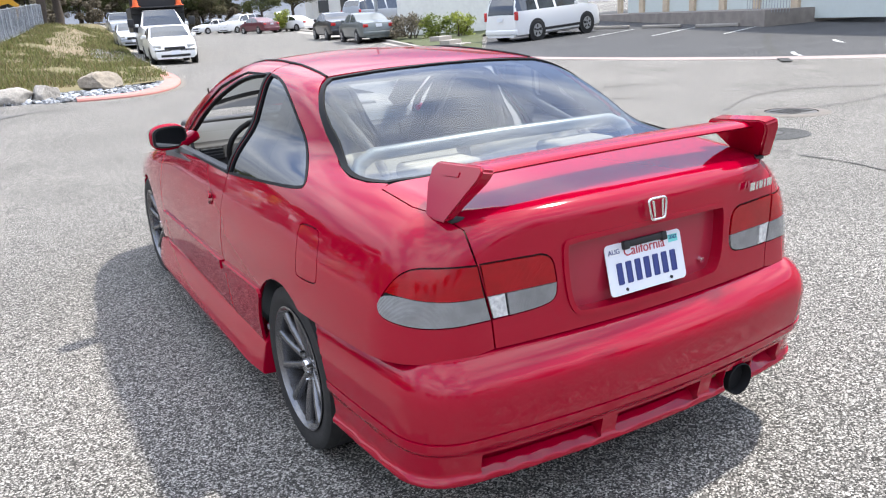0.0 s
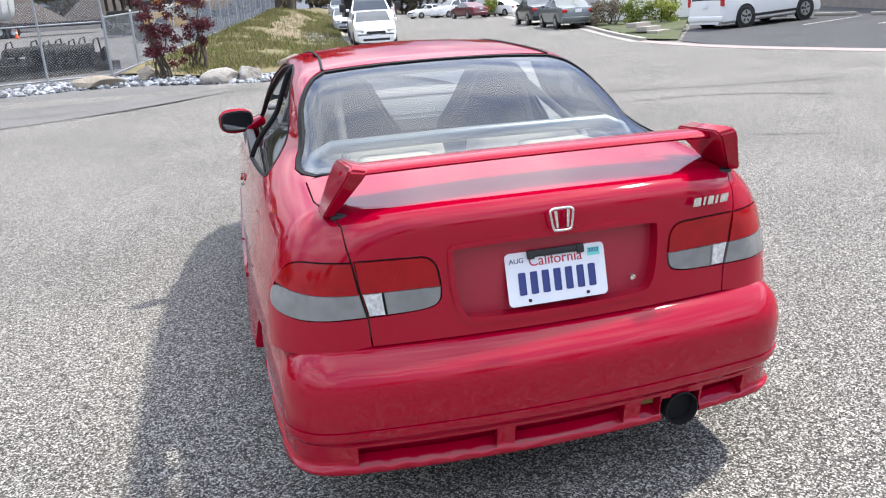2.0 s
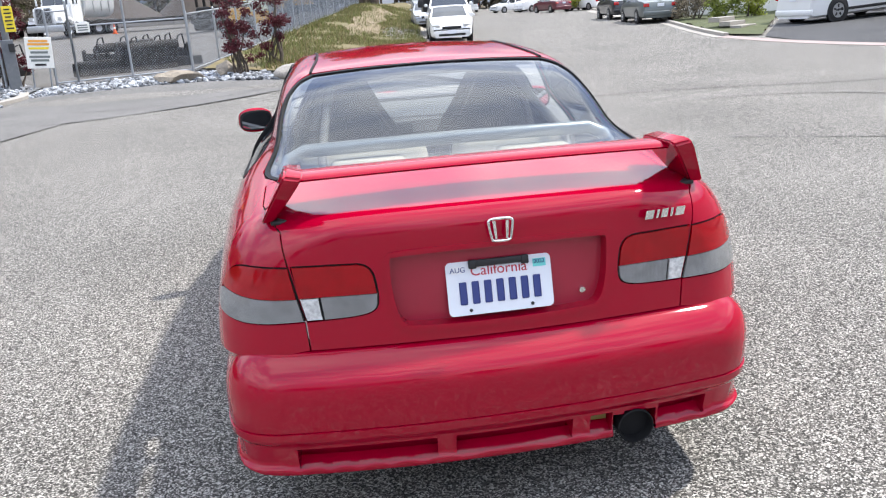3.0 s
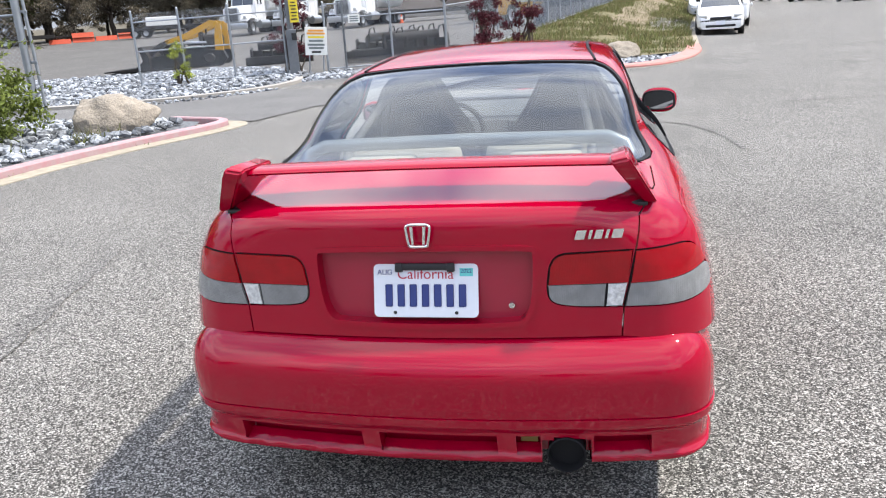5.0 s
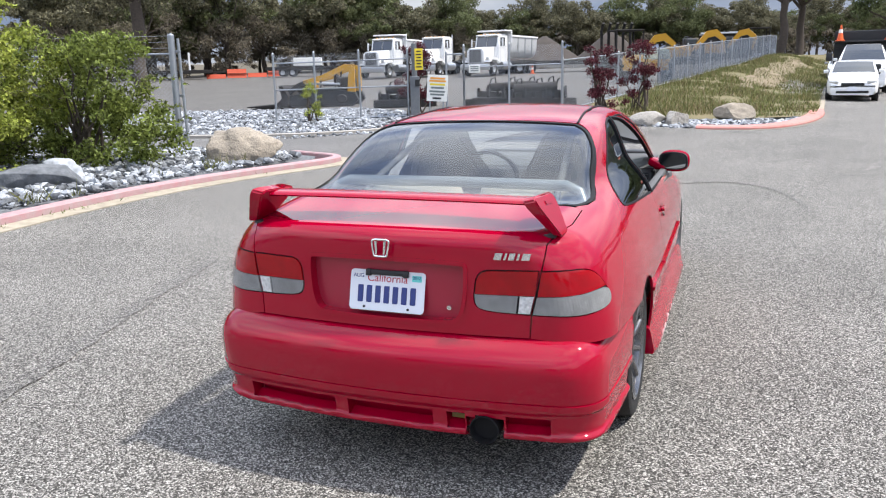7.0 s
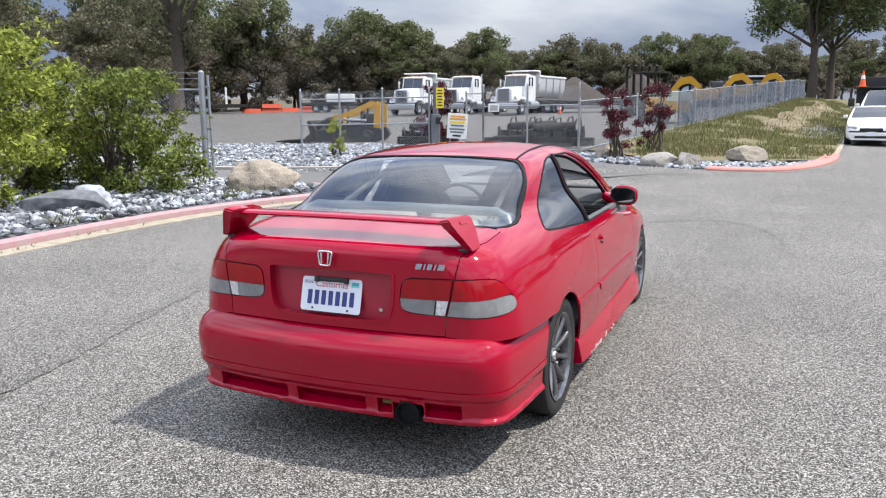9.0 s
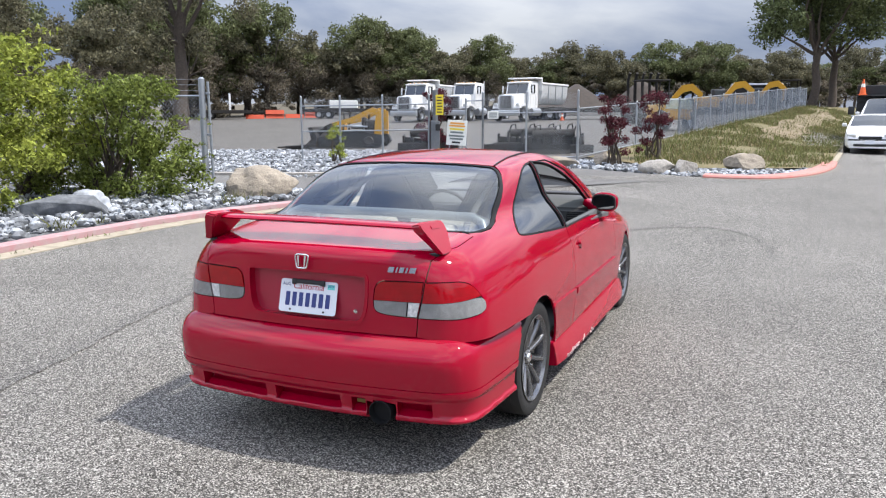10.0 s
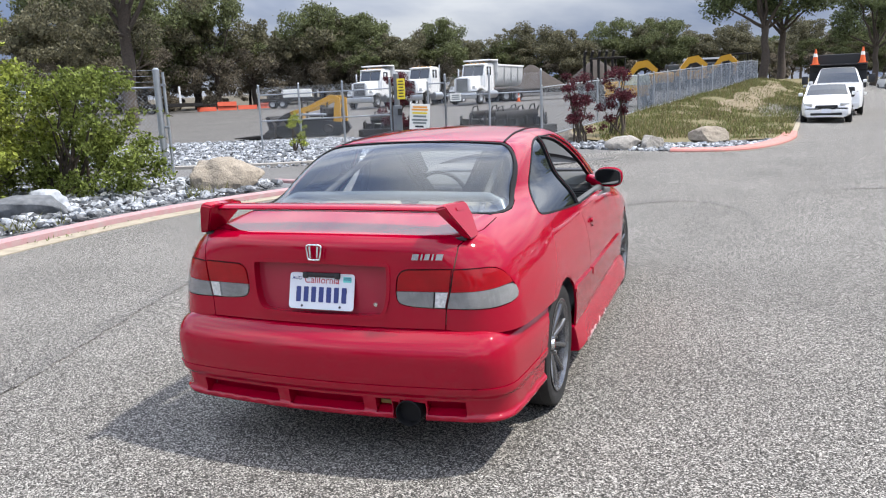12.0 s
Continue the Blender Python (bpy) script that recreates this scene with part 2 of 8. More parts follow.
def box(size, at=(0, 0, 0), bevel=0.0, segs=2, turn=None, taper=None):
    """A bmesh block of that size about at; taper: scale of the top face in x and y."""
    bm = bmesh.new()
    bmesh.ops.create_cube(bm, size=1.0)
    for v in bm.verts:
        k = (taper if taper and v.co.z > 0 else (1, 1))
        v.co = Vector((v.co.x * size[0] * k[0], v.co.y * size[1] * k[1], v.co.z * size[2]))
    if bevel:
        bmesh.ops.bevel(bm, geom=bm.edges[:], offset=bevel, segments=segs, profile=0.5, affect="EDGES")
    m = Matrix.Translation(at)
    if turn is not None:
        m = m @ Euler([radians(a) for a in turn]).to_matrix().to_4x4()
    bm.transform(m)
    return bm


def rod(a, b, r, r2=None, n=12):
    """A bmesh round bar from a to b."""
    a, b = Vector(a), Vector(b)
    bm = bmesh.new()
    bmesh.ops.create_cone(bm, cap_ends=True, segments=n, radius1=r, radius2=r if r2 is None else r2, depth=(b - a).length)
    bm.transform(Matrix.Translation((a + b) / 2) @ (b - a).to_track_quat("Z", "Y").to_matrix().to_4x4())
    return bm


def joined(*bms):
    """One bmesh out of several."""
    out = bms[0]
    for o in bms[1:]:
        me = bpy.data.meshes.new("tmp")
        o.to_mesh(me)
        o.free()
        out.from_mesh(me)
        bpy.data.meshes.remove(me)
    return out


def tube(points, r, n=10, closed=False):
    """A bmesh tube of radius r along points."""
    pts = [Vector(p) for p in points]
    bm = bmesh.new()
    rings = []
    for i, p in enumerate(pts):
        a = pts[i - 1] if (i or closed) else p
        b = pts[(i + 1) % len(pts)] if (i < len(pts) - 1 or closed) else p
        q = (b - a).normalized().to_track_quat("Z", "Y")
        rings.append([bm.verts.new(p + q @ Vector((r * math.cos(k * math.tau / n), r * math.sin(k * math.tau / n), 0))) for k in range(n)])
    for i in range(len(pts) - (0 if closed else 1)):
        A, B = rings[i], rings[(i + 1) % len(pts)]
        best = min(range(n), key=lambda s: sum((A[k].co - B[(k + s) % n].co).length for k in range(n)))
        for k in range(n):
            bm.faces.new((A[k], A[(k + 1) % n], B[(k + 1 + best) % n], B[(k + best) % n]))
    if not closed:
        bm.faces.new(rings[0][::-1])
        bm.faces.new(rings[-1])
    return bm


def prism(outline, depth, axis="y", at=0.0):
    """A bmesh prism: a 2D outline (in the plane across axis) pushed out by depth along axis, from at."""
    bm = bmesh.new()

    def p3(a, b, c):
        return {"x": (c, a, b), "y": (a, c, b), "z": (a, b, c)}[axis]
    lo = [bm.verts.new(p3(a, b, at)) for a, b in outline]
    hi = [bm.verts.new(p3(a, b, at + depth)) for a, b in outline]
    bm.faces.new(lo[::-1])
    bm.faces.new(hi)
    for i in range(len(lo)):
        j = (i + 1) % len(lo)
        bm.faces.new((lo[i], lo[j], hi[j], hi[i]))
    return bm


def lathe(profile, n=40, axis="x"):
    """A bmesh turned about an axis from (radius, along) pairs; closed when the first and last radius are 0 or the profile is a loop."""
    bm = bmesh.new()
    rings = []
    for r, a in profile:
        ring = []
        for k in range(n):
            c, s = math.cos(k * math.tau / n) * r, math.sin(k * math.tau / n) * r
            ring.append(bm.verts.new((a, c, s) if axis == "x" else (c, s, a)))
        rings.append(ring)
    for A, B in zip(rings, rings[1:]):
        for k in range(n):
            bm.faces.new((A[k], A[(k + 1) % n], B[(k + 1) % n], B[k]))
    return bm


def text_part(words, size, m, mat, parent, name, label="", depth=0.0006):
    """Raised lettering in the built-in font, turned into a mesh."""
    cu = bpy.data.curves.new(name, "FONT")
    cu.body, cu.size, cu.extrude = words, size, depth
    cu.align_x, cu.align_y = "CENTER", "CENTER"
    tmp = new(name + "_tmp", cu)
    dg = bpy.context.evaluated_depsgraph_get()
    me = bpy.data.meshes.new_from_object(tmp.evaluated_get(dg))
    bpy.data.objects.remove(tmp)
    bpy.data.curves.remove(cu)
    me.materials.clear()
    me.materials.append(mat)
    me.transform(m)
    ob = new(name, me)
    ob.parent = parent
    if label:
        ob["label"] = label
    return ob


# ---- the lie of the land ----
def ground_z(x, y):
    """Level where the car stands; the yard climbs gently to the north-west, the street hardly."""
    w = min(1.0, max(0.0, (4.0 - x) / 7.0))
    w = w * w * (3 - 2 * w)
    a = max(0.0, y - 12.0)
    yard = 0.028 * a * a / (a + 5.0)
    b = max(0.0, y - 13.0)
    street = 0.018 * b * b / (b + 5.0) if y < 40.0 else 0.41 + 0.008 * (y - 40.0)
    c = max(0.0, x - 14.0)
    east = 0.032 * c * c / (c + 4.0) * min(1.0, max(0.0, (46.0 - y) / 8.0))
    land = w * yard + (1 - w) * street + min(east, 0.55)
    # the verge and its fence stand on a bank that climbs up the street
    d = max(0.0, y - 14.0)
    if d > 0.0 and -30.0 < x < 40.0:
        crest = -3.8 + 0.1587 * (y - 20.3)
        top = 0.046 * d * d / (d + 1.5)
        top = min(top, 2.2 + 0.25 * (top - 2.2)) if top > 2.2 else top
        if x < crest:
            k = max(0.0, 1 - (crest - x) / 15.0)
        else:
            k = max(0.0, 1 - max(0.0, x - crest - 0.6) / (5.2 + 0.12 * max(0.0, y - 35.0)))
        k = k * k * (3 - 2 * k)
        land += k * max(0.0, top - land)
    return land


def sheet(name, outline, mat, lift, label, step=1.5, category="ground", bumps=0.0):
    """A draped patch of ground inside a 2D outline, lift above the land."""
    from mathutils.geometry import delaunay_2d_cdt
    poly = np.array(outline, float)
    pts, edges = [], []
    n = len(poly)
    for i in range(n):
        a, b = poly[i], poly[(i + 1) % n]
        k = max(1, int(np.linalg.norm(b - a) / step))
        for j in range(k):
            pts.append(a + (b - a) * j / k)
    m = len(pts)
    edges = [(i, (i + 1) % m) for i in range(m)]
    lo, hi = poly.min(0), poly.max(0)
    gx, gy = np.meshgrid(np.arange(lo[0] + step / 2, hi[0], step), np.arange(lo[1] + step / 2, hi[1], step))
    g = np.stack([gx.ravel(), gy.ravel()], 1)
    g = g[inside(np.array(pts), g)]
    allp = [Vector(p) for p in pts] + [Vector(p) for p in g]
    v, _, f, *_ = delaunay_2d_cdt(allp, edges, [], 0, 1e-5)
    v2 = np.array([tuple(p) for p in v])
    cent = np.array([v2[list(t)].mean(0) for t in f])
    keep = inside(np.array(pts), cent)
    verts = [(p[0], p[1], ground_z(p[0], p[1]) + lift + (bumps * noise.noise(Vector((p[0] * 0.7, p[1] * 0.7, 3.0))) if bumps else 0.0)) for p in v2]
    faces = [t for t, k in zip(f, keep) if k]
    ob = mesh_from(name, verts, faces, mat, smooth=True)
    return tagged(ob, label, category, kind="structure")


def inside(poly, pts):
    """Which 2D points lie inside a polygon."""
    x, y = pts[:, 0], pts[:, 1]
    res = np.zeros(len(pts), bool)
    n = len(poly)
    for i in range(n):
        x1, y1 = poly[i]
        x2, y2 = poly[(i + 1) % n]
        if y1 == y2:
            continue
        c = ((y1 > y) != (y2 > y)) & (x < (x2 - x1) * (y - y1) / (y2 - y1) + x1)
        res ^= c
    return res


# ---- the ground ----
M_CONCRETE = material("concrete", (0.36, 0.335, 0.295), rough=0.85, vary=0.4, scale=14, second=(0.22, 0.20, 0.175), big=0.35, big_scale=0.8, bump=0.3, bump_scale=40)
M_GUTTER = material("stained_gutter_concrete", (0.42, 0.37, 0.28), rough=0.9, vary=0.7, scale=7, second=(0.22, 0.185, 0.135), big=0.4, big_scale=1.1, bump=0.3, bump_scale=40)
M_REDKERB = material("worn_red_kerb_paint", (0.42, 0.20, 0.215), rough=0.75, vary=0.8, scale=9, second=(0.36, 0.295, 0.285), big=0.3, big_scale=0.9, bump=0.25, bump_scale=40)
M_GRASS_BASE = material("dry_grass_soil", (0.085, 0.098, 0.032), rough=0.95, vary=0.9, scale=2.2, second=(0.20, 0.150, 0.080), big=0.6, big_scale=0.45, bump=0.8, bump_scale=12, detail=9)
M_LAWN = material("lawn", (0.062, 0.080, 0.030), rough=0.95, vary=0.7, scale=9, second=(0.095, 0.090, 0.045), bump=0.8, bump_scale=30)
M_ROCKBED = material("rock_bed_base", (0.19, 0.195, 0.20), rough=0.9, vary=0.8, scale=14, second=(0.05, 0.052, 0.055), bump=0.9, bump_scale=14)
M_DIRT = material("bare_dirt", (0.235, 0.175, 0.115), rough=0.95, vary=0.8, scale=1.6, second=(0.12, 0.11, 0.05), bump=0.6, bump_scale=10)
M_LEAFLITTER = material("leaf_litter", (0.12, 0.095, 0.06), rough=0.95, vary=0.7, scale=3.0, second=(0.05, 0.05, 0.03), bump=0.8, bump_scale=8)
M_PATCH = asphalt_material("tar_patch", (0.03, 0.03, 0.03), (0.06, 0.06, 0.058), (0.12, 0.12, 0.115), stone=120)
M_LINE = material("worn_road_paint", (0.62, 0.62, 0.60), rough=0.8, vary=0.8, scale=12, second=(0.15, 0.15, 0.15))
STREET_L = [(3.3, 20.2), (3.6, 23.5), (4.05, 28.3), (4.65, 34.0), (6.0, 45.0), (10.0, 82.0), (18.0, 170.0)]
SLAT_LINE = [(-3.85, 20.35), (-2.1, 31.0), (-0.45, 41.5), (2.5, 60.0), (3.6, 67.0)]
FENCE_A, FENCE_B = Vector((-12.4, 17.8)), Vector((-3.85, 20.3))

sheet("ground", [(-260, -120), (260, -120), (260, 420), (-260, 420)], M_ASPHALT, 0.0, "grey chip-sealed asphalt street and turning circle", step=4.0)
sheet("yard_ground", [(-12.6, 17.6), (-3.9, 20.2), (-2.15, 31.0), (-0.5, 41.5), (2.45, 60.0), (3.6, 67.0), (8.4, 86.0), (10, 135), (-130, 135), (-130, 6), (-13, 8.6)], M_ASPHALT_YARD, 0.035, "pale asphalt yard behind the fence", step=3.0)
sheet("driveway_apron", [(-13.5, 9.2), (-9.4, 10.6), (-6.8, 10.3), (-5.3, 9.7), (-4.9, 11.7), (-2.8, 13.1), (-0.9, 15.3), (0.0, 16.75), (-1.6, 17.35), (-3.3, 17.95), (-4.7, 17.9), (-7.2, 17.1), (-7.7, 15.7), (-8.7, 14.7), (-9.8, 14.0), (-13.5, 13.2)], M_APRON, 0.016, "smooth grey asphalt driveway apron", step=0.8)
sheet("grass_verge", [(-3.7, 21.0), (-3.0, 20.2), (-2.2, 19.4), (-0.8, 18.4), (0.5, 19.1), (1.8, 19.5), (2.7, 20.2), (3.2, 21.2), (3.45, 23.5), (3.9, 28.3), (4.5, 34.0), (5.85, 45.0), (9.8, 82.0), (17.8, 170.0), (16, 170), (8.8, 86.0), (3.7, 67.0), (2.6, 60.0), (-0.35, 41.5), (-2.0, 31.0)],
      M_GRASS_BASE, 0.10, "patchy dry grass verge with bare earth", step=0.7, bumps=0.07)
EARTH = [(1.0, 32.4), (1.7, 32.0), (1.6, 34.0), (2.7, 35.2), (2.8, 37.6), (3.4, 40.0), (3.1, 42.4), (4.0, 46.0), (4.2, 50.0), (5.2, 53.0), (4.9, 58.0), (4.2, 59.0), (3.7, 54.0), (2.7, 51.0), (2.6, 47.0), (1.7, 44.0), (1.8, 40.0), (0.9, 37.4), (1.3, 34.8)]
sheet("bare_earth", EARTH, M_DIRT, 0.135, "worn patch of sandy bare earth in the grass", step=0.5, bumps=0.07)
sheet("rock_bed_ground", [(-7.4, 17.05), (-6.9, 17.2), (-4.7, 17.85), (-3.3, 17.95), (-1.6, 17.3), (-0.4, 16.88), (0.9, 16.85), (1.7, 17.2), (2.4, 18.2), (2.9, 19.6), (3.15, 21.3), (2.6, 20.3), (1.8, 19.7), (0.5, 19.3), (-0.8, 18.6), (-2.4, 19.6), (-3.6, 20.5), (-5.4, 20.0), (-7.3, 19.5)], M_ROCKBED, 0.012, "bed of grey crushed rock", step=0.5, bumps=0.015)
sheet("rock_bed_ground", [(-11.6, 13.75), (-9.85, 14.15), (-8.8, 14.85), (-7.85, 15.8), (-7.4, 17.1), (-7.5, 19.0), (-9.0, 21.2), (-12.5, 23.4), (-19, 22.8), (-24, 21.2), (-24, 13.4)], M_ROCKBED, 0.055, "bed of grey crushed rock behind a kerb", step=0.5, bumps=0.05)
sheet("rock_bed_ground", [(-5.88, -8), (-6.22, -2), (-6.50, 1.6), (-6.72, 4.2), (-6.62, 6.0), (-6.27, 7.6), (-5.98, 8.7), (-6.2, 9.5), (-7.3, 10.0), (-9.3, 10.4), (-13, 8.7), (-30, 5), (-30, -8)], M_ROCKBED, 0.055, "bed of grey crushed rock along the kerb", step=0.5, bumps=0.05)
sheet("car_park_ground", [(12.8, 16.8), (13.45, 14.2), (14.25, 10.9), (15.35, 7.9), (17.85, 3.8), (40, 0), (60, 40), (30, 38), (19.2, 29.0), (13.4, 20.4)], M_ASPHALT_DARK, 0.022, "dark sealed car park asphalt", step=1.2)
sheet("lawn", [(12.8, 21.9), (13.6, 20.9), (18.8, 28.8), (22, 31.5), (22.5, 38), (18.2, 39.0), (15.5, 31.3), (13.9, 25.6)], M_LAWN, 0.10, "sloping green lawn", step=0.7, bumps=0.12)
sheet("forecourt", [(16.6, 40), (22, 38), (32, 60), (28, 74), (22.0, 62)], M_CONCRETE, 0.02, "pale concrete driveway", step=2.0)
sheet("wood_floor", [(-200, 20), (-75, 30), (-58, 80), (-30, 98), (10, 112), (40, 150), (40, 300), (-200, 300)], M_LEAFLITTER, 0.06, "shaded leaf litter under the trees", step=6.0)


def strip_along(name, pts, prof, mat, label, lift=0.0, parent=None, category="kerb", step=0.4):
    """A kerb: the profile (offset to the right, height) swept along a ground line."""
    line = [Vector(p) for p in pts]
    fine = []
    for a, b in zip(line, line[1:]):
        k = max(1, int((b - a).length / step))
        fine += [a + (b - a) * i / k for i in range(k)]
    fine.append(line[-1])
    verts, faces = [], []
    n = len(prof)
    for i, p in enumerate(fine):
        t = (fine[min(i + 1, len(fine) - 1)] - fine[max(i - 1, 0)]).normalized()
        r = Vector((t.y, -t.x))
        for o, h in prof:
            q = p + r * o
            verts.append((q.x, q.y, ground_z(q.x, q.y) + h + lift + 0.004 * noise.noise(Vector((q.x * 2.1, q.y * 2.1, h)))))
    for i in range(len(fine) - 1):
        for j in range(n - 1):
            faces.append((i * n + j, i * n + j + 1, (i + 1) * n + j + 1, (i + 1) * n + j))
    faces += [tuple(range(n)), tuple(range(len(verts) - 1, len(verts) - 1 - n, -1))]
    ob = mesh_from(name, verts, faces, mat)
    if parent is not None:
        ob.parent = parent
        return ob
    return tagged(ob, label, category, kind="structure")


def smooth_line(pts, rounds=2):
    p = np.array(pts, float)
    for _ in range(rounds):
        q = np.stack([0.75 * p[:-1] + 0.25 * p[1:], 0.25 * p[:-1] + 0.75 * p[1:]], 1).reshape(-1, 2)
        p = np.vstack([p[:1], q, p[-1:]])
    return [tuple(q) for q in p]


KERB_L = smooth_line([(-5.65, -8.0), (-5.98, -2.0), (-6.24, 1.6), (-6.46, 4.2), (-6.36, 6.0), (-5.98, 7.6), (-5.55, 8.8), (-5.6, 9.6), (-7.0, 10.2)])
strip_along("kerb_west", KERB_L, [(0.0, -0.02), (0.0, 0.085), (-0.02, 0.105), (-0.14, 0.11), (-0.16, 0.09), (-0.16, -0.02)], M_REDKERB, "kerb with worn faded red paint")
strip_along("gutter_west", KERB_L, [(0.31, -0.02), (0.31, 0.012), (0.008, 0.016), (0.008, -0.02)], M_GUTTER, "pale concrete gutter", category="gutter")
KERB_N = smooth_line([(0.2, 16.75), (0.9, 16.7), (1.75, 16.9), (2.5, 17.9), (3.05, 19.4), (3.45, 21.4), (3.6, 23.4)])
strip_along("kerb_corner", KERB_N, [(0.0, -0.02), (0.0, 0.05), (-0.03, 0.085), (-0.42, 0.095), (-0.44, -0.02)], material("red_kerb_paint", (0.50, 0.155, 0.13), rough=0.8, vary=0.6, scale=6, second=(0.42, 0.27, 0.23), big=0.4, big_scale=0.8, bump=0.25, bump_scale=40), "curved kerb with faded red paint")
strip_along("gutter_corner", KERB_N, [(0.15, -0.02), (0.15, 0.010), (0.006, 0.018), (0.006, -0.02)], material("grimy_gutter_concrete", (0.20, 0.18, 0.15), rough=0.9, vary=0.7, scale=7, second=(0.13, 0.115, 0.095), big=0.4, big_scale=1.1, bump=0.3, bump_scale=40), "pale concrete gutter", category="gutter")
strip_along("kerb_street", STREET_L[1:], [(0.30, -0.02), (0.30, 0.012), (0.006, 0.02), (0.0, 0.08), (-0.14, 0.09), (-0.16, -0.02)], M_GUTTER, "concrete street kerb", step=2.0)
strip_along("yard_kerb", smooth_line([(-16, 12.6), (-11.6, 13.6), (-9.8, 14.0), (-8.7, 14.7), (-7.7, 15.7), (-7.25, 17.0), (-7.6, 18.0)]), [(0.10, -0.02), (0.10, 0.09), (-0.10, 0.10), (-0.12, -0.02)], M_CONCRETE, "low pale concrete edging")
KERB_E = smooth_line([(12.6, 21.5), (12.55, 19.0), (12.75, 16.8), (13.4, 14.2), (14.2, 10.9), (15.3, 7.9), (17.8, 3.8), (24, -2)])
strip_along("kerb_east", KERB_E, [(0.20, -0.02), (0.20, 0.014), (0.0, 0.03), (-0.12, 0.05), (-0.14, -0.02)], material("faded_pink_kerb", (0.36, 0.275, 0.255), rough=0.85, vary=0.7, scale=5, second=(0.24, 0.22, 0.20)), "low rolled kerb, faded pink")
strip_along("kerb_far", [(12.6, 21.5), (13.6, 25.5), (15.2, 31.0), (17.2, 38.0), (20.8, 52.0), (32, 100)], [(-0.30, -0.02), (-0.30, 0.012), (0.0, 0.02), (0.0, 0.12), (0.16, 0.13), (0.18, -0.02)], M_CONCRETE, "concrete street kerb", step=2.0)


# tar-sealed cracks, skid marks and a manhole in the street
def ribbon(name, pts, width, mat, label, lift=0.006, category="street mark"):
    line = [Vector(p) for p in smooth_line(pts, 3)]
    rr = random.Random(len(pts) * 7 + int(width * 1000))
    verts, faces = [], []
    for i, p in enumerate(line):
        t = (line[min(i + 1, len(line) - 1)] - line[max(i - 1, 0)]).normalized()
        r = Vector((t.y, -t.x)) * width * 0.5 * rr.uniform(0.6, 1.3)
        for q in (p - r, p + r):
            verts.append((q.x, q.y, ground_z(q.x, q.y) + lift))
    for i in range(len(line) - 1):
        faces.append((2 * i, 2 * i + 1, 2 * i + 3, 2 * i + 2))
    return tagged(mesh_from(name, verts, faces, mat), label, category, kind="structure")


M_SKID = asphalt_material("skid_rubber", (0.019, 0.018, 0.017), (0.092, 0.087, 0.079), (0.43, 0.41, 0.375), stone=178)
for pts, w in (([(0.1, 7.2), (0.6, 7.7), (1.1, 7.9), (1.55, 7.5), (1.78, 6.9), (1.92, 6.2), (1.95, 5.5)], 0.06), ([(7.14, 4.9), (8.07, 5.45), (9.15, 5.8), (10.0, 5.5), (10.6, 4.85)], 0.07),
               ([(4.8, 8.0), (6.1, 8.05), (7.1, 7.5), (7.6, 6.8)], 0.07), ([(3.2, 9.4), (5.2, 9.6), (7.75, 8.7), (9.2, 8.6)], 0.06), ([(-2.15, -1.1), (-2.3, -0.4), (-2.55, 0.35), (-2.8, 1.2), (-3.0, 2.0)], 0.13)):
    ribbon("skid_mark", pts, w, M_SKID, "faint dark tyre mark on the asphalt")
for pts, w in (([(4.98, 2.2), (4.97, 1.6), (4.8, 1.2), (4.9, 0.5)], 0.025), ([(7.9, 4.1), (8.9, 4.0), (10.2, 4.3)], 0.02), ([(3.8, 4.9), (4.8, 4.35), (5.4, 4.05)], 0.025)):
    ribbon("street_crack", pts, w, M_PATCH, "fine dark crack in the asphalt")
for pts, w in (([(-5.3, 11.6), (-4.5, 11.8), (-2.8, 13.1), (-0.9, 15.3)], 0.05), ([(-5.6, 13.6), (-4.3, 13.2), (-2.6, 14.2), (-1.2, 16.2)], 0.03), ([(-0.9, 15.3), (0.4, 15.6), (1.6, 16.2)], 0.04)):
    ribbon("tar_crack", pts, w, M_PATCH, "black tar-sealed crack", lift=0.022)
mh = thing("manhole", "round iron manhole cover set in a worn ring", "manhole", pose(7.37, 4.05, 0.004))
part("cover", lathe([(0.0, 0.012), (0.30, 0.012), (0.31, 0.008), (0.315, 0.0)], 40, "z"), M_DARKSTEEL, mh, smooth=30)
part("ring", lathe([(0.325, 0.0), (0.325, 0.014), (0.40, 0.013), (0.48, 0.0)], 40, "z"), material("worn_iron", (0.16, 0.14, 0.12), rough=0.7, metal=0.3, vary=0.6, scale=14), mh, smooth=30)
for k in range(9):
    part("rib", box((0.40, 0.018, 0.006), (0, -0.16 + 0.04 * k, 0.015)), M_DARKSTEEL, mh)
mp = thing("manhole", "small iron cover in a dark asphalt patch", "manhole", pose(5.83, 3.19, 0.004))
part("cover", lathe([(0.0, 0.010), (0.15, 0.010), (0.16, 0.0)], 30, "z"), M_DARKSTEEL, mp, smooth=30)
part("patch", lathe([(0.17, 0.004), (0.42, 0.005), (0.44, 0.0)], 30, "z"), M_PATCH, mp)


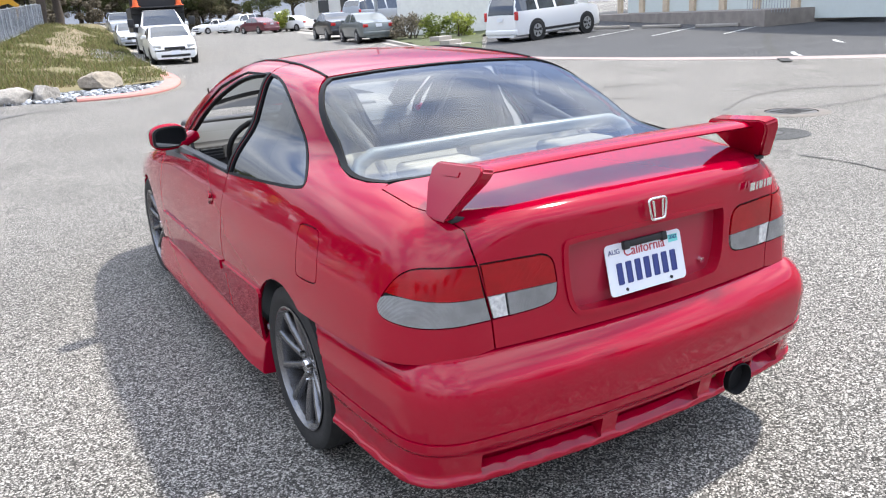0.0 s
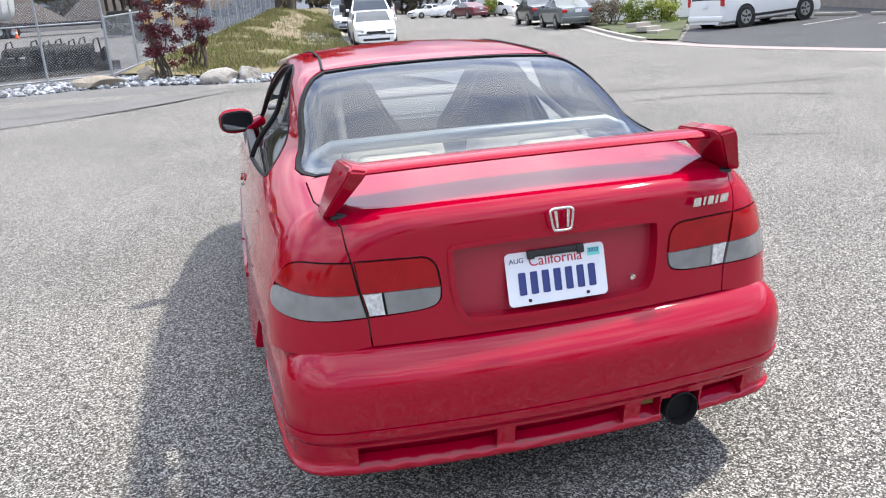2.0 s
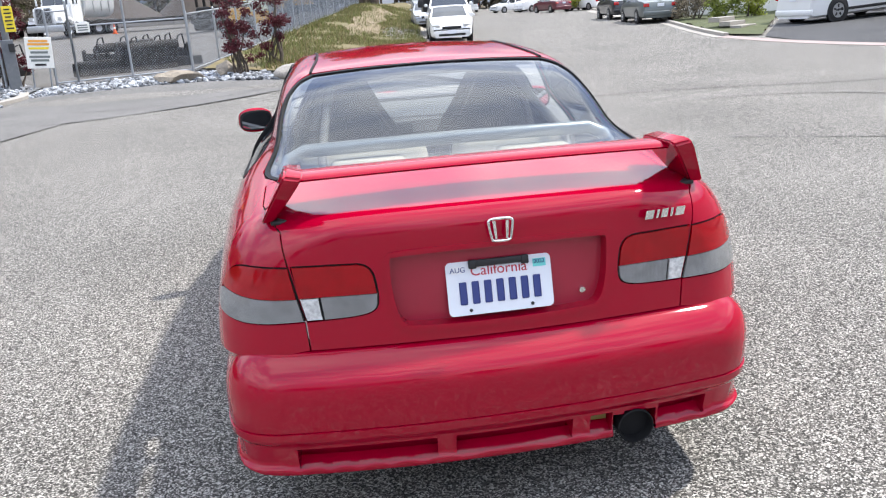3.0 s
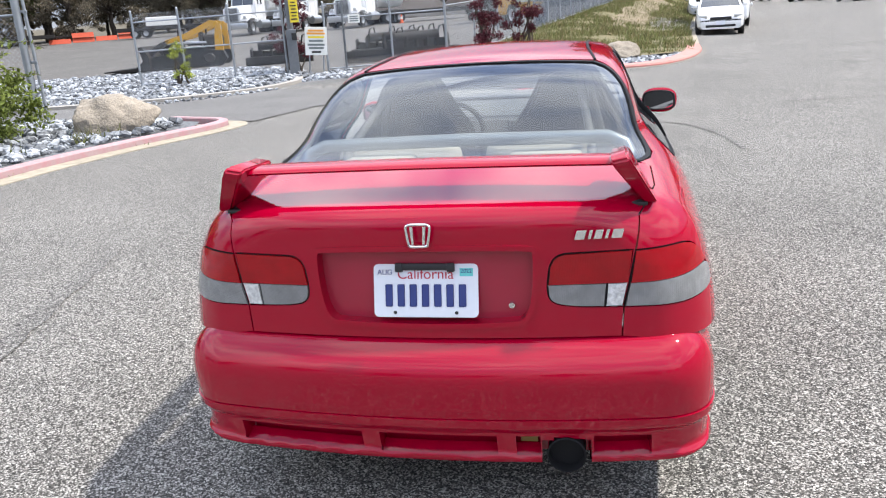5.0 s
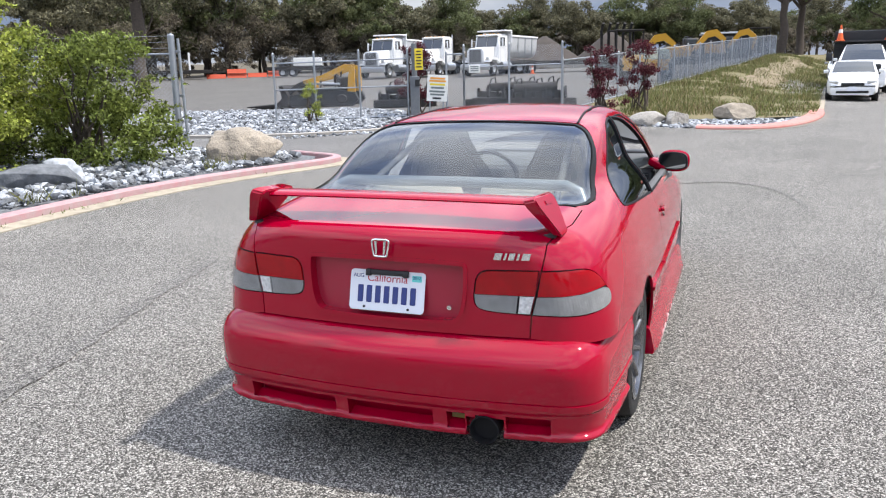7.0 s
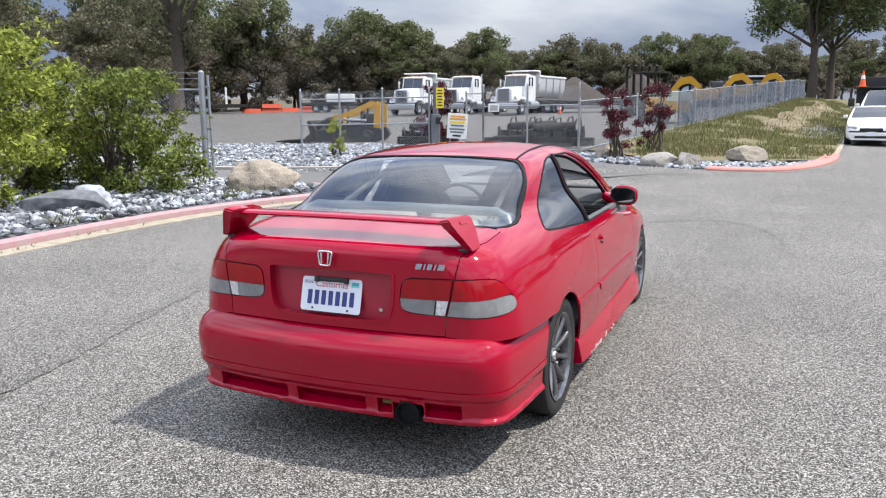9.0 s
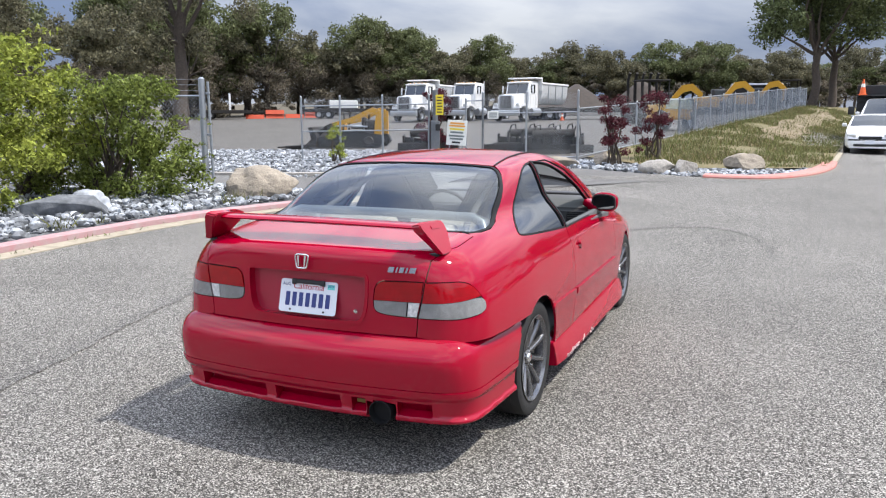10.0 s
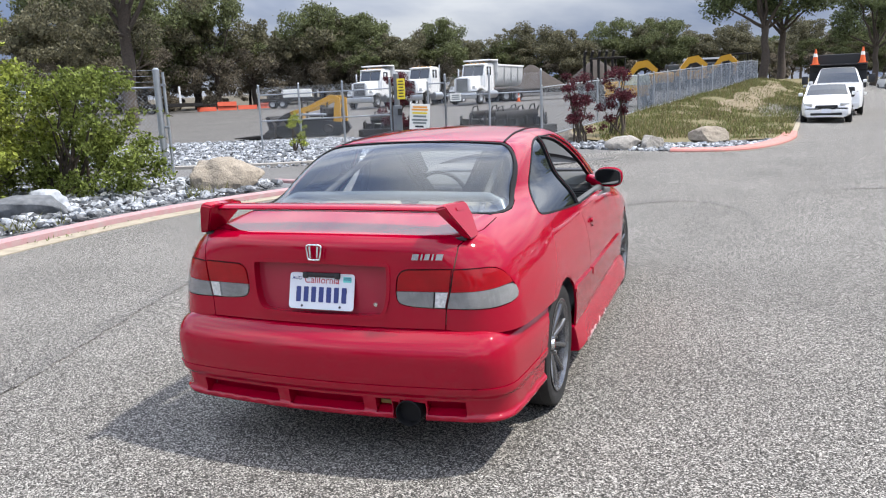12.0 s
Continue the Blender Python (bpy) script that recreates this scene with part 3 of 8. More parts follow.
# ---- the red coupe: an implicit body on which panels are laid ----
def thin_glass(name, tint, gloss=1.5, rough=0.0):
    m = bpy.data.materials.new(name)
    m.use_nodes = True
    n, l = m.node_tree.nodes, m.node_tree.links
    n.clear()
    o = n.new("ShaderNodeOutputMaterial")
    mx = n.new("ShaderNodeMixShader")
    tr = n.new("ShaderNodeBsdfTransparent")
    tr.inputs["Color"].default_value = (*tint, 1)
    gl = n.new("ShaderNodeBsdfGlossy")
    gl.inputs["Roughness"].default_value = rough
    gl.inputs["Color"].default_value = (0.95, 0.97, 1.0, 1)
    fr = n.new("ShaderNodeFresnel")
    fr.inputs["IOR"].default_value = gloss
    l.new(fr.outputs["Fac"], mx.inputs["Fac"])
    l.new(tr.outputs["BSDF"], mx.inputs[1])
    l.new(gl.outputs["BSDF"], mx.inputs[2])
    l.new(mx.outputs["Shader"], o.inputs["Surface"])
    return m


M_REARGLASS = thin_glass("rear_glass", (0.76, 0.81, 0.81), 1.78, 0.0)
M_SIDEGLASS = thin_glass("tinted_side_glass", (0.10, 0.12, 0.14), 2.0, 0.0)
M_CLEARGLASS = thin_glass("windscreen_glass", (0.80, 0.87, 0.85), 1.45)


def smax(a, b, k):
    h = np.maximum(k - np.abs(a - b), 0.0)
    return np.maximum(a, b) + h * h / (4 * k)


def sstep(a, b, t):
    t = np.clip((t - a) / (b - a), 0, 1)
    return t * t * (3 - 2 * t)


def body_f(x, y, z):
    """Signed distance, roughly, to the coupe's skin: tub and greenhouse, rounded into each other. Rear axle at y = 0, nose to +y."""
    x = np.abs(x)
    dz = z - 0.56
    side = 0.8554 - np.where(dz > 0, 0.606, 0.25) * dz * dz - 0.0678 * np.clip(-y / 0.9, 0, 1.5) ** 2 - 0.11 * np.clip((y - 2.1) / 1.2, 0, 1.5) ** 2 - 0.018 * np.clip((y - 0.7) / 1.6, 0, 1)
    f1 = x - side
    f2 = -(y - (-0.9091 + 0.1275 * x * x + 0.0352 * (z - 0.8)))
    deck = 1.0252 + 0.0988 * (y + 0.5) - 0.0317 * x * x
    hood = 0.955 - 0.17 * np.clip(y - 2.0, -1, 2) - 0.045 * np.clip(y - 2.3, 0, 2) ** 2 - 0.06 * x * x
    f3 = z + smax(-deck, -hood, 0.1)
    f4 = y - (3.42 - 0.28 * x * x - 0.1 * (z - 0.5) ** 2)
    tub = smax(f1, f3, 0.14)
    tub = smax(tub, f2, 0.06 + 0.1288 * sstep(0.4, 0.75, x))
    tub = smax(tub, f4, 0.25)
    tub = smax(tub, 0.2 - z, 0.06)
    h = z - 0.95
    gw = 0.6971 - 0.2934 * h - 0.248 * h * np.abs(h) - 0.1234 * np.clip(0.5 - y, 0, 2) ** 2 - 0.06 * np.clip(y - 1.3, 0, 2) ** 2
    g1 = (x - gw) * 0.9
    g2 = z - (1.3562 - 0.0667 * (y - 1.0801) ** 2 - 0.1102 * x * x)
    g3 = (z - (0.9607 + 0.5648 * (y + 0.48) - 0.1064 * x * x)) * 0.92
    g4 = (z - (1.0984 - 0.38 * (y - 2.05) - 0.1469 * x * x)) * 0.92
    g = smax(smax(g2, g3, 0.12), g4, 0.12)
    g = smax(g1, g, 0.07)
    g = smax(g, 0.86 - z, 0.03)
    return -smax(-tub, -g, 0.05)


def bumper_f(x, y, z):
    """The rear bumper's skin with its lower lip."""
    x = np.abs(x)
    lo = np.clip(0.42 - z, 0, 1)
    f1 = x - (0.838 - 0.0438 * np.clip(-y / 0.9, 0, 1.5) ** 2 - 0.25 * lo * lo)
    f2 = -(y - (-0.993 + 0.1185 * x * x + 0.10 * lo + 0.13 * np.clip(0.55 - z, 0, 1)))
    ledge = 0.76 * (z - 0.622 - 0.85 * (y + 0.905 - 0.1185 * x * x))
    f3 = smax(z - (0.628 - 0.03 * np.clip((y + 1.0) / 0.7, 0, 1)), ledge, 0.03)
    b = smax(f1, smax(f2, f3, 0.055), 0.15)
    return smax(b, 0.235 - z, 0.03)


def front_f(x, y, z):
    """The front bumper's skin."""
    x = np.abs(x)
    f1 = x - (0.834 - 0.10 * np.clip((y - 2.1) / 1.2, 0, 1.5) ** 2)
    f2 = y - (3.47 - 0.26 * x * x - 0.25 * (z - 0.42) ** 2)
    b = smax(f1, f2, 0.25)
    b = smax(b, z - 0.60, 0.06)
    return smax(b, 0.19 - z, 0.05)


def gradient(fn, p, e=0.002):
    g = np.stack([fn(*(p + e * np.eye(3)[i]).T) - fn(*(p - e * np.eye(3)[i]).T) for i in range(3)], 1)
    return g / np.maximum(np.linalg.norm(g, axis=1, keepdims=True), 1e-9)


def trace(fn, o, d):
    """March rays o + s d on to the skin fn = 0."""
    s = np.zeros(len(o))
    for _ in range(140):
        p = o + s[:, None] * d
        s = s + np.clip(fn(p[:, 0], p[:, 1], p[:, 2]), -0.2, 0.5) * 0.75
    return o + s[:, None] * d


def unit(v):
    v = np.array(v, float)
    return v / np.linalg.norm(v)


def basis(d):
    d = unit(d)
    u = unit(np.cross((0, 0, 1), d) if abs(d[2]) < 0.95 else (1, 0, 0))
    return d, u, np.cross(d, u)


def chaikin(p, n):
    for _ in range(n):
        q = np.roll(p, -1, axis=0)
        p = np.stack([0.75 * p + 0.25 * q, 0.25 * p + 0.75 * q], 1).reshape(-1, p.shape[1])
    return p


def dense(p, step):
    out = []
    for a, b in zip(p, np.roll(p, -1, axis=0)):
        k = max(1, int(np.ceil(np.linalg.norm(b - a) / step)))
        if np.linalg.norm(b - a) > 1e-6:
            out += [a + (b - a) * j / k for j in range(k)]
    return np.array(out)


def inset2(p, r):
    """Move a closed 2D outline inwards by r."""
    area = 0.5 * np.sum(p[:, 0] * np.roll(p[:, 1], -1) - np.roll(p[:, 0], -1) * p[:, 1])
    t = np.roll(p, -1, axis=0) - np.roll(p, 1, axis=0)
    t = t / np.maximum(np.linalg.norm(t, axis=1, keepdims=True), 1e-9)
    nrm = np.stack([-t[:, 1], t[:, 0]], 1) * (1 if area > 0 else -1)
    return p + nrm * r


def panel(name, outline, view, mat, parent, fn=None, holes=(), step=0.022, lift=0.0, flange=0.012, smooth=0, mirror=False, label="", grow=0.0, ring=0.0):
    """A skin panel: the outline (3D points near the skin) seen from view, meshed, laid on the skin fn and folded in at its rim.
    smooth: rounds of corner cutting; grow: widens the outline; ring: keeps only a band of that width inside the outline."""
    from mathutils.geometry import delaunay_2d_cdt
    fn = fn or body_f
    d, u, v = basis(view)

    def flat(o, rounds):
        p = dense(chaikin(np.array(o, float), rounds), 0.03)
        for _ in range(5):
            p = p - 0.9 * fn(p[:, 0], p[:, 1], p[:, 2])[:, None] * gradient(fn, p)
        return dense(np.stack([p @ u, p @ v], 1), step * 0.8)
    rim = flat(outline, smooth)
    if grow:
        rim = inset2(rim, -grow)
    cuts = []
    for o, rounds, g in holes:
        h = flat(o, rounds)
        cuts.append(inset2(h, -g) if g else h)
    if ring:
        cuts.append(inset2(rim, ring))
    pts, edges, loops = [], [], []
    for loop in [rim] + cuts:
        b = len(pts)
        pts += list(loop)
        edges += [(b + i, b + (i + 1) % len(loop)) for i in range(len(loop))]
    edge_pts = np.array(pts)
    lo, hi = rim.min(0), rim.max(0)
    gx, gy = np.meshgrid(np.arange(lo[0], hi[0], step), np.arange(lo[1], hi[1], step))
    gx = gx + (np.arange(gx.shape[0]) % 2)[:, None] * step / 2
    g = np.stack([gx.ravel(), gy.ravel()], 1)

    def within(q):
        k = inside(rim, q)
        for c in cuts:
            k &= ~inside(c, q)
        return k
    g = g[within(g)]
    if len(g):
        g = g[[np.min(np.sum((edge_pts - q) ** 2, 1)) > (0.5 * step) ** 2 for q in g]]
    tv, _, tf, ov, *_ = delaunay_2d_cdt([Vector(q) for q in pts] + [Vector(q) for q in g], edges, [], 0, 1e-7)
    t2 = np.array([tuple(q) for q in tv])
    tf = np.array([t for t in tf if len(t) == 3])
    tf = tf[within(t2[tf].mean(1))]
    a = t2[tf]
    turn = (a[:, 1, 0] - a[:, 0, 0]) * (a[:, 2, 1] - a[:, 0, 1]) - (a[:, 1, 1] - a[:, 0, 1]) * (a[:, 2, 0] - a[:, 0, 0])
    tf[turn < 0] = tf[turn < 0][:, ::-1]
    p3 = trace(fn, t2[:, :1] * u + t2[:, 1:] * v + 5.0 * d, np.tile(-d, (len(t2), 1)))
    nn = gradient(fn, p3)
    p3 = p3 + nn * lift
    verts, norms, faces = list(p3), list(nn), [tuple(t) for t in tf]
    if flange:
        count = {}
        for t in faces:
            for i in range(3):
                e = (t[i], t[(i + 1) % 3])
                count[e] = 1
        border = [e for e in count if (e[1], e[0]) not in count]
        for i, j in border:
            k = len(verts)
            t3 = unit(p3[j] - p3[i] + 1e-12)
            side = np.cross(t3, nn[i])
            verts += [p3[i], p3[j], p3[j] - nn[j] * flange, p3[i] - nn[i] * flange]
            norms += [side] * 4
            faces.append((k, k + 3, k + 2, k + 1))
    verts, norms = np.array(verts), np.array(norms)
    if mirror:
        verts, norms = verts * (-1, 1, 1), norms * (-1, 1, 1)
        faces = [f[::-1] for f in faces]
    return mesh_from(name, verts, faces, mat, normals=norms, parent=parent, label=label)


def arc(y0, z0, r, a0, a1, x, n=18):
    """Points on a circle in the car's side plane, angles in degrees from +y up."""
    return [(x, y0 + r * math.cos(radians(a0 + (a1 - a0) * i / n)), z0 + r * math.sin(radians(a0 + (a1 - a0) * i / n))) for i in range(n + 1)]


def rail_line(pts):
    """An open 3D line laid on the body's skin."""
    p = np.vstack([np.array(pts[:-1], float) + (np.array(pts[1:], float) - np.array(pts[:-1], float)) * k / 4 for k in range(4)] + [np.array(pts[-1:], float)])
    p = p[p[:, 1].argsort()]
    for _ in range(5):
        p = p - 0.9 * body_f(p[:, 0], p[:, 1], p[:, 2])[:, None] * gradient(body_f, p)
    return p


car = thing("coupe", "red two-door coupe with rear wing and gunmetal alloy wheels", "car")
V_QUARTER = (0.70, -0.40, 0.59)
V_SIDE = (0.93, -0.08, 0.36)
V_FRONT = (0.80, 0.35, 0.48)
V_TRUNK = (0, -0.72, 0.69)
AXF, RW = 2.62, 0.335
G = 0.003                               # half a panel gap

# outlines on the right-hand side; the left side mirrors them
QWIN = [(0.55, 0.720, 1.292), (0.55, 0.720, 1.292), (0.655, 0.723, 1.10), (0.783, 0.731, 0.908), (0.783, 0.731, 0.908), (0.77, 0.35, 0.930),
        (0.752, -0.03, 0.955), (0.735, -0.065, 0.975), (0.69, 0.03, 1.025), (0.63, 0.22, 1.13), (0.588, 0.44, 1.245), (0.56, 0.60, 1.285)]
DWIN = [(0.548, 0.764, 1.296), (0.548, 0.764, 1.296), (0.575, 1.02, 1.280), (0.61, 1.32, 1.195), (0.655, 1.60, 1.075), (0.72, 1.82, 0.945), (0.765, 1.90, 0.905),
        (0.765, 1.90, 0.905), (0.783, 1.35, 0.905), (0.786, 0.772, 0.905), (0.786, 0.772, 0.905), (0.66, 0.760, 1.10)]
TAIL_OUT = [(0.579, -0.862, 0.858), (0.579, -0.862, 0.858), (0.655, -0.830, 0.858), (0.722, -0.765, 0.856), (0.755, -0.725, 0.825), (0.790, -0.675, 0.745), (0.786, -0.700, 0.712),
            (0.735, -0.800, 0.699), (0.66, -0.853, 0.700), (0.552, -0.880, 0.702), (0.552, -0.880, 0.702)]
TAIL_IN = [(0.357, -0.893, 0.856), (0.45, -0.883, 0.858), (0.573, -0.864, 0.860), (0.573, -0.864, 0.860), (0.546, -0.884, 0.702), (0.546, -0.884, 0.702), (0.40, -0.905, 0.708),
           (0.350, -0.905, 0.722), (0.342, -0.896, 0.768)]
FUEL = [(0.803, -0.128, 0.862), (0.801, -0.160, 0.872), (0.796, -0.255, 0.876), (0.797, -0.290, 0.866), (0.822, -0.312, 0.760), (0.829, -0.318, 0.722), (0.832, -0.300, 0.712), (0.838, -0.190, 0.706), (0.839, -0.160, 0.712), (0.834, -0.152, 0.735)]
ROOF_R = [(0.470, 0.318, 1.29), (0.44, 0.64, 1.32), (0.432, 0.92, 1.335), (0.445, 1.20, 1.325), (0.47, 1.40, 1.30)]
TRUNK_R = [(0.640, -0.445, 1.01), (0.640, -0.637, 0.988), (0.612, -0.771, 0.972), (0.590, -0.825, 0.950), (0.577, -0.862, 0.855), (0.548, -0.884, 0.700), (0.545, -0.90, 0.618)]
GLASS_R = [(0.470, 0.290, 1.285), (0.535, 0.225, 1.256), (0.602, 0.077, 1.165), (0.640, -0.14, 1.05), (0.650, -0.26, 1.02), (0.637, -0.36, 1.017), (0.600, -0.435, 1.016)]
REAR_GLASS = [(0, 0.262, 1.305)] + [GLASS_R[0]] * 2 + GLASS_R[1:] + [(0.3, -0.462, 1.02), (0, -0.470, 1.02), (-0.3, -0.462, 1.02)] + \
    [(-x, y, z) for x, y, z in GLASS_R[:0:-1]] + [(-GLASS_R[0][0], *GLASS_R[0][1:])] * 2

# quarter panel with the C-pillar, up to the roof seam and back to the boot seam
quarter = [(0.840, 0.735, 0.20), (0.853, 0.735, 0.40), (0.860, 0.738, 0.60), (0.826, 0.758, 0.79), (0.785, 0.745, 0.905), (0.655, 0.735, 1.10), (0.550, 0.735, 1.296), (0.458, 0.735, 1.328)]
quarter += [(x + 0.006, y, z) for x, y, z in ROOF_R[1::-1]] + [(x + 0.012, y, z) for x, y, z in GLASS_R[1:]] + [(0.645, -0.452, 1.008)]
quarter += [(x + 0.005, y, z) for x, y, z in TRUNK_R[1:]] + [(0.66, -0.87, 0.602), (0.76, -0.76, 0.596), (0.815, -0.60, 0.592), (0.835, -0.40, 0.590)]
quarter += arc(0, 0.305, RW, 122, -20, 0.85) + [(0.845, 0.40, 0.2)]
for flip in (False, True):
    side_holes = [(QWIN, 2, 0.004), (TAIL_OUT, 2, 0.002)] + ([(FUEL, 1, 0.003)] if flip else [])
    q = panel("quarter_panel", quarter, V_QUARTER, M_PAINT, car, holes=side_holes, mirror=flip)
    panel("window_glass", QWIN, V_SIDE, M_SIDEGLASS, q, lift=-0.006, smooth=2, flange=0, mirror=flip, label="tinted fixed rear side window").visible_shadow = False
    panel("window_seal", QWIN, V_SIDE, M_RUBBER, q, lift=0.002, smooth=2, grow=0.003, ring=0.010, mirror=flip, label="black rubber window seal")
    if flip:
        panel("fuel_flap", FUEL, V_QUARTER, M_PAINT, q, smooth=1, mirror=True, grow=-0.001)
    # door, its frame round the open window, rub strip and handle
    door = [(0.840, 0.742, 0.20), (0.853, 0.742, 0.40), (0.860, 0.745, 0.60), (0.826, 0.765, 0.79), (0.786, 0.752, 0.905), (0.655, 0.742, 1.10), (0.553, 0.742, 1.300),
            (0.578, 1.04, 1.292), (0.62, 1.36, 1.205), (0.672, 1.68, 1.06), (0.742, 1.92, 0.935), (0.800, 2.04, 0.86), (0.848, 2.06, 0.64), (0.853, 2.05, 0.40), (0.842, 2.02, 0.20)]
    dr = panel("door", door, V_SIDE, M_PAINT, car, holes=[(DWIN, 2, 0.0)], mirror=flip, label="red door with its window wound down")
    panel("window_seal", DWIN, V_SIDE, M_RUBBER, dr, lift=0.002, smooth=2, grow=0.002, ring=0.009, flange=0.02, mirror=flip, label="black rubber window seal")
    s = -1 if flip else 1
    rail = [(0.565, 0.742, 1.302), (0.567, 1.03, 1.300), (0.608, 1.36, 1.222), (0.655, 1.66, 1.09), (0.700, 1.88, 0.975)]
    bm = tube([(s * x, y, z) for x, y, z in rail_line(rail)], 0.0045, 8)
    part("drip_rail", bm, M_RUBBER, car, smooth=40, label="black roof drip moulding")
    strip = [(0.858, 0.770, 0.535), (0.858, 0.770, 0.496), (0.855, 1.40, 0.488), (0.853, 2.03, 0.482), (0.853, 2.03, 0.520), (0.855, 1.40, 0.528)]
    panel("rub_strip", strip, V_SIDE, M_PAINT, dr, lift=0.012, flange=0.012, mirror=flip, step=0.012)
    strip = [(0.858, 0.724, 0.538), (0.860, 0.25, 0.548), (0.861, 0.225, 0.535), (0.861, 0.225, 0.520), (0.860, 0.25, 0.508), (0.858, 0.724, 0.499)]
    panel("rub_strip", strip, V_SIDE, M_PAINT, q, lift=0.012, flange=0.012, mirror=flip, step=0.012)
    h0 = [(0.83, 0.90, 0.812), (0.83, 1.02, 0.812), (0.84, 1.02, 0.748), (0.84, 0.90, 0.748)]
    panel("handle_cup", h0, V_SIDE, M_PAINT, dr, lift=0.002, smooth=2, flange=0.0, mirror=flip, step=0.012)
    h1 = [(0.83, 0.915, 0.800), (0.83, 1.005, 0.800), (0.84, 1.005, 0.775), (0.84, 0.915, 0.775)]
    panel("door_handle", h1, V_SIDE, M_PAINT, dr, lift=0.016, smooth=2, flange=0.012, mirror=flip, step=0.010)
    part("key_cylinder", rod((s * 0.832, 0.93, 0.757), (s * 0.838, 0.93, 0.757), 0.007), M_DARKSTEEL, dr, smooth=40)
    trim = [(0.549, 0.734, 1.296), (0.656, 0.736, 1.10), (0.785, 0.743, 0.908), (0.787, 0.762, 0.903), (0.658, 0.753, 1.10), (0.548, 0.754, 1.297)]
    panel("pillar_trim", trim, V_SIDE, M_RUBBER, dr, lift=0.005, flange=0.004, mirror=flip, label="black door pillar trim")
    panel("door_lining", door, V_SIDE, M_TRIM, dr, holes=[(DWIN, 2, -0.004)], lift=-0.016, flange=0, grow=-0.004, mirror=flip, step=0.04, label="grey inner lining")
    panel("quarter_lining", quarter, V_QUARTER, M_TRIM, q, holes=[(QWIN, 2, -0.004)], lift=-0.016, flange=0, grow=-0.004, mirror=flip, step=0.05, label="grey inner lining")
    # front wing
    wing = [(0.842, 2.026, 0.20), (0.853, 2.056, 0.40), (0.848, 2.066, 0.64), (0.800, 2.046, 0.86), (0.745, 1.935, 0.930), (0.70, 2.06, 0.952), (0.70, 2.3, 0.90), (0.68, 2.8, 0.80),
            (0.64, 3.12, 0.70), (0.70, 3.10, 0.60), (0.76, 2.98, 0.59)]
    wing += arc(AXF, 0.305, RW, 60, 200, 0.85)
    w = panel("front_wing", wing, V_FRONT, M_PAINT, car, mirror=flip)
    lamp = [(0.66, 3.14, 0.70), (0.40, 3.27, 0.70), (0.40, 3.33, 0.60), (0.70, 3.13, 0.60)]
    panel("headlamp", lamp, (0.3, 0.9, 0.35), M_LENS_CLEAR, car, mirror=flip, lift=0.004, step=0.02, label="clear headlamp")
    # tail lamps: the outer ones sit in the quarters, the inner ones in the boot lid
    gasket = panel("tail_lamp", TAIL_OUT, (0.62, -0.78, 0.12), M_RUBBER, car, smooth=2, lift=-0.004, mirror=flip, step=0.012, label="wrap-around tail lamp, red over clear")
    t_top = [TAIL_OUT[0]] * 2 + TAIL_OUT[2:5] + [(0.776, -0.700, 0.783)] * 2 + [(0.70, -0.82, 0.768), (0.566, -0.871, 0.766), (0.566, -0.871, 0.766)]
    t_low = [(0.566, -0.871, 0.7685)] * 2 + [(0.70, -0.82, 0.7705), (0.776, -0.700, 0.7855)] + TAIL_OUT[5:]
    panel("red_lens", t_top, (0.62, -0.78, 0.12), M_LENS_REDRIBS, gasket, smooth=2, lift=0.003, grow=-0.0025, mirror=flip, step=0.012, label="red stop lamp lens")
    panel("clear_lens", t_low, (0.62, -0.78, 0.12), M_LENS_RIBS, gasket, smooth=2, lift=0.003, grow=-0.0018, mirror=flip, step=0.012, label="ribbed clear turn signal lens")

# roof with its two dark seams, inner lining
roof = [(0, 0.268, 1.31)] + ROOF_R + [(0.3, 1.47, 1.30), (0, 1.50, 1.30), (-0.3, 1.47, 1.30)] + [(-x, y, z) for x, y, z in ROOF_R[::-1]]
panel("roof", roof, (0, 0, 1), M_PAINT, car, step=0.03)
panel("headliner", roof, (0, 0, 1), M_TRIM, car, lift=-0.035, flange=0, grow=-0.01, step=0.05, label="grey cloth headliner")
for s in (1, -1):
    part("roof_moulding", tube([(s * (x + 0.003), y, z) for x, y, z in rail_line(ROOF_R)], 0.006, 8), M_RUBBER, car, "black roof moulding", smooth=60)
    cant = [(0.458, 0.742, 1.328), (0.440, 0.92, 1.335), (0.452, 1.20, 1.325), (0.478, 1.40, 1.30), (0.60, 1.42, 1.20), (0.575, 1.06, 1.297), (0.552, 0.742, 1.304)]
    panel("cant_rail", cant, (0.6, 0, 0.8), M_PAINT, car, mirror=s < 0)
    panel("cant_lining", cant, (0.6, 0, 0.8), M_TRIM, car, mirror=s < 0, lift=-0.016, flange=0, grow=0.004, step=0.04)
    pillar = [(0.480, 1.405, 1.298), (0.56, 1.72, 1.15), (0.64, 2.05, 1.00), (0.72, 2.0, 0.93), (0.675, 1.69, 1.065), (0.602, 1.42, 1.200)]
    panel("windscreen_pillar", pillar, (0.7, 0.3, 0.6), M_PAINT, car, mirror=s < 0)
    panel("pillar_lining", pillar, (0.7, 0.3, 0.6), M_TRIM, car, mirror=s < 0, lift=-0.016, flange=0, grow=0.004, step=0.04)

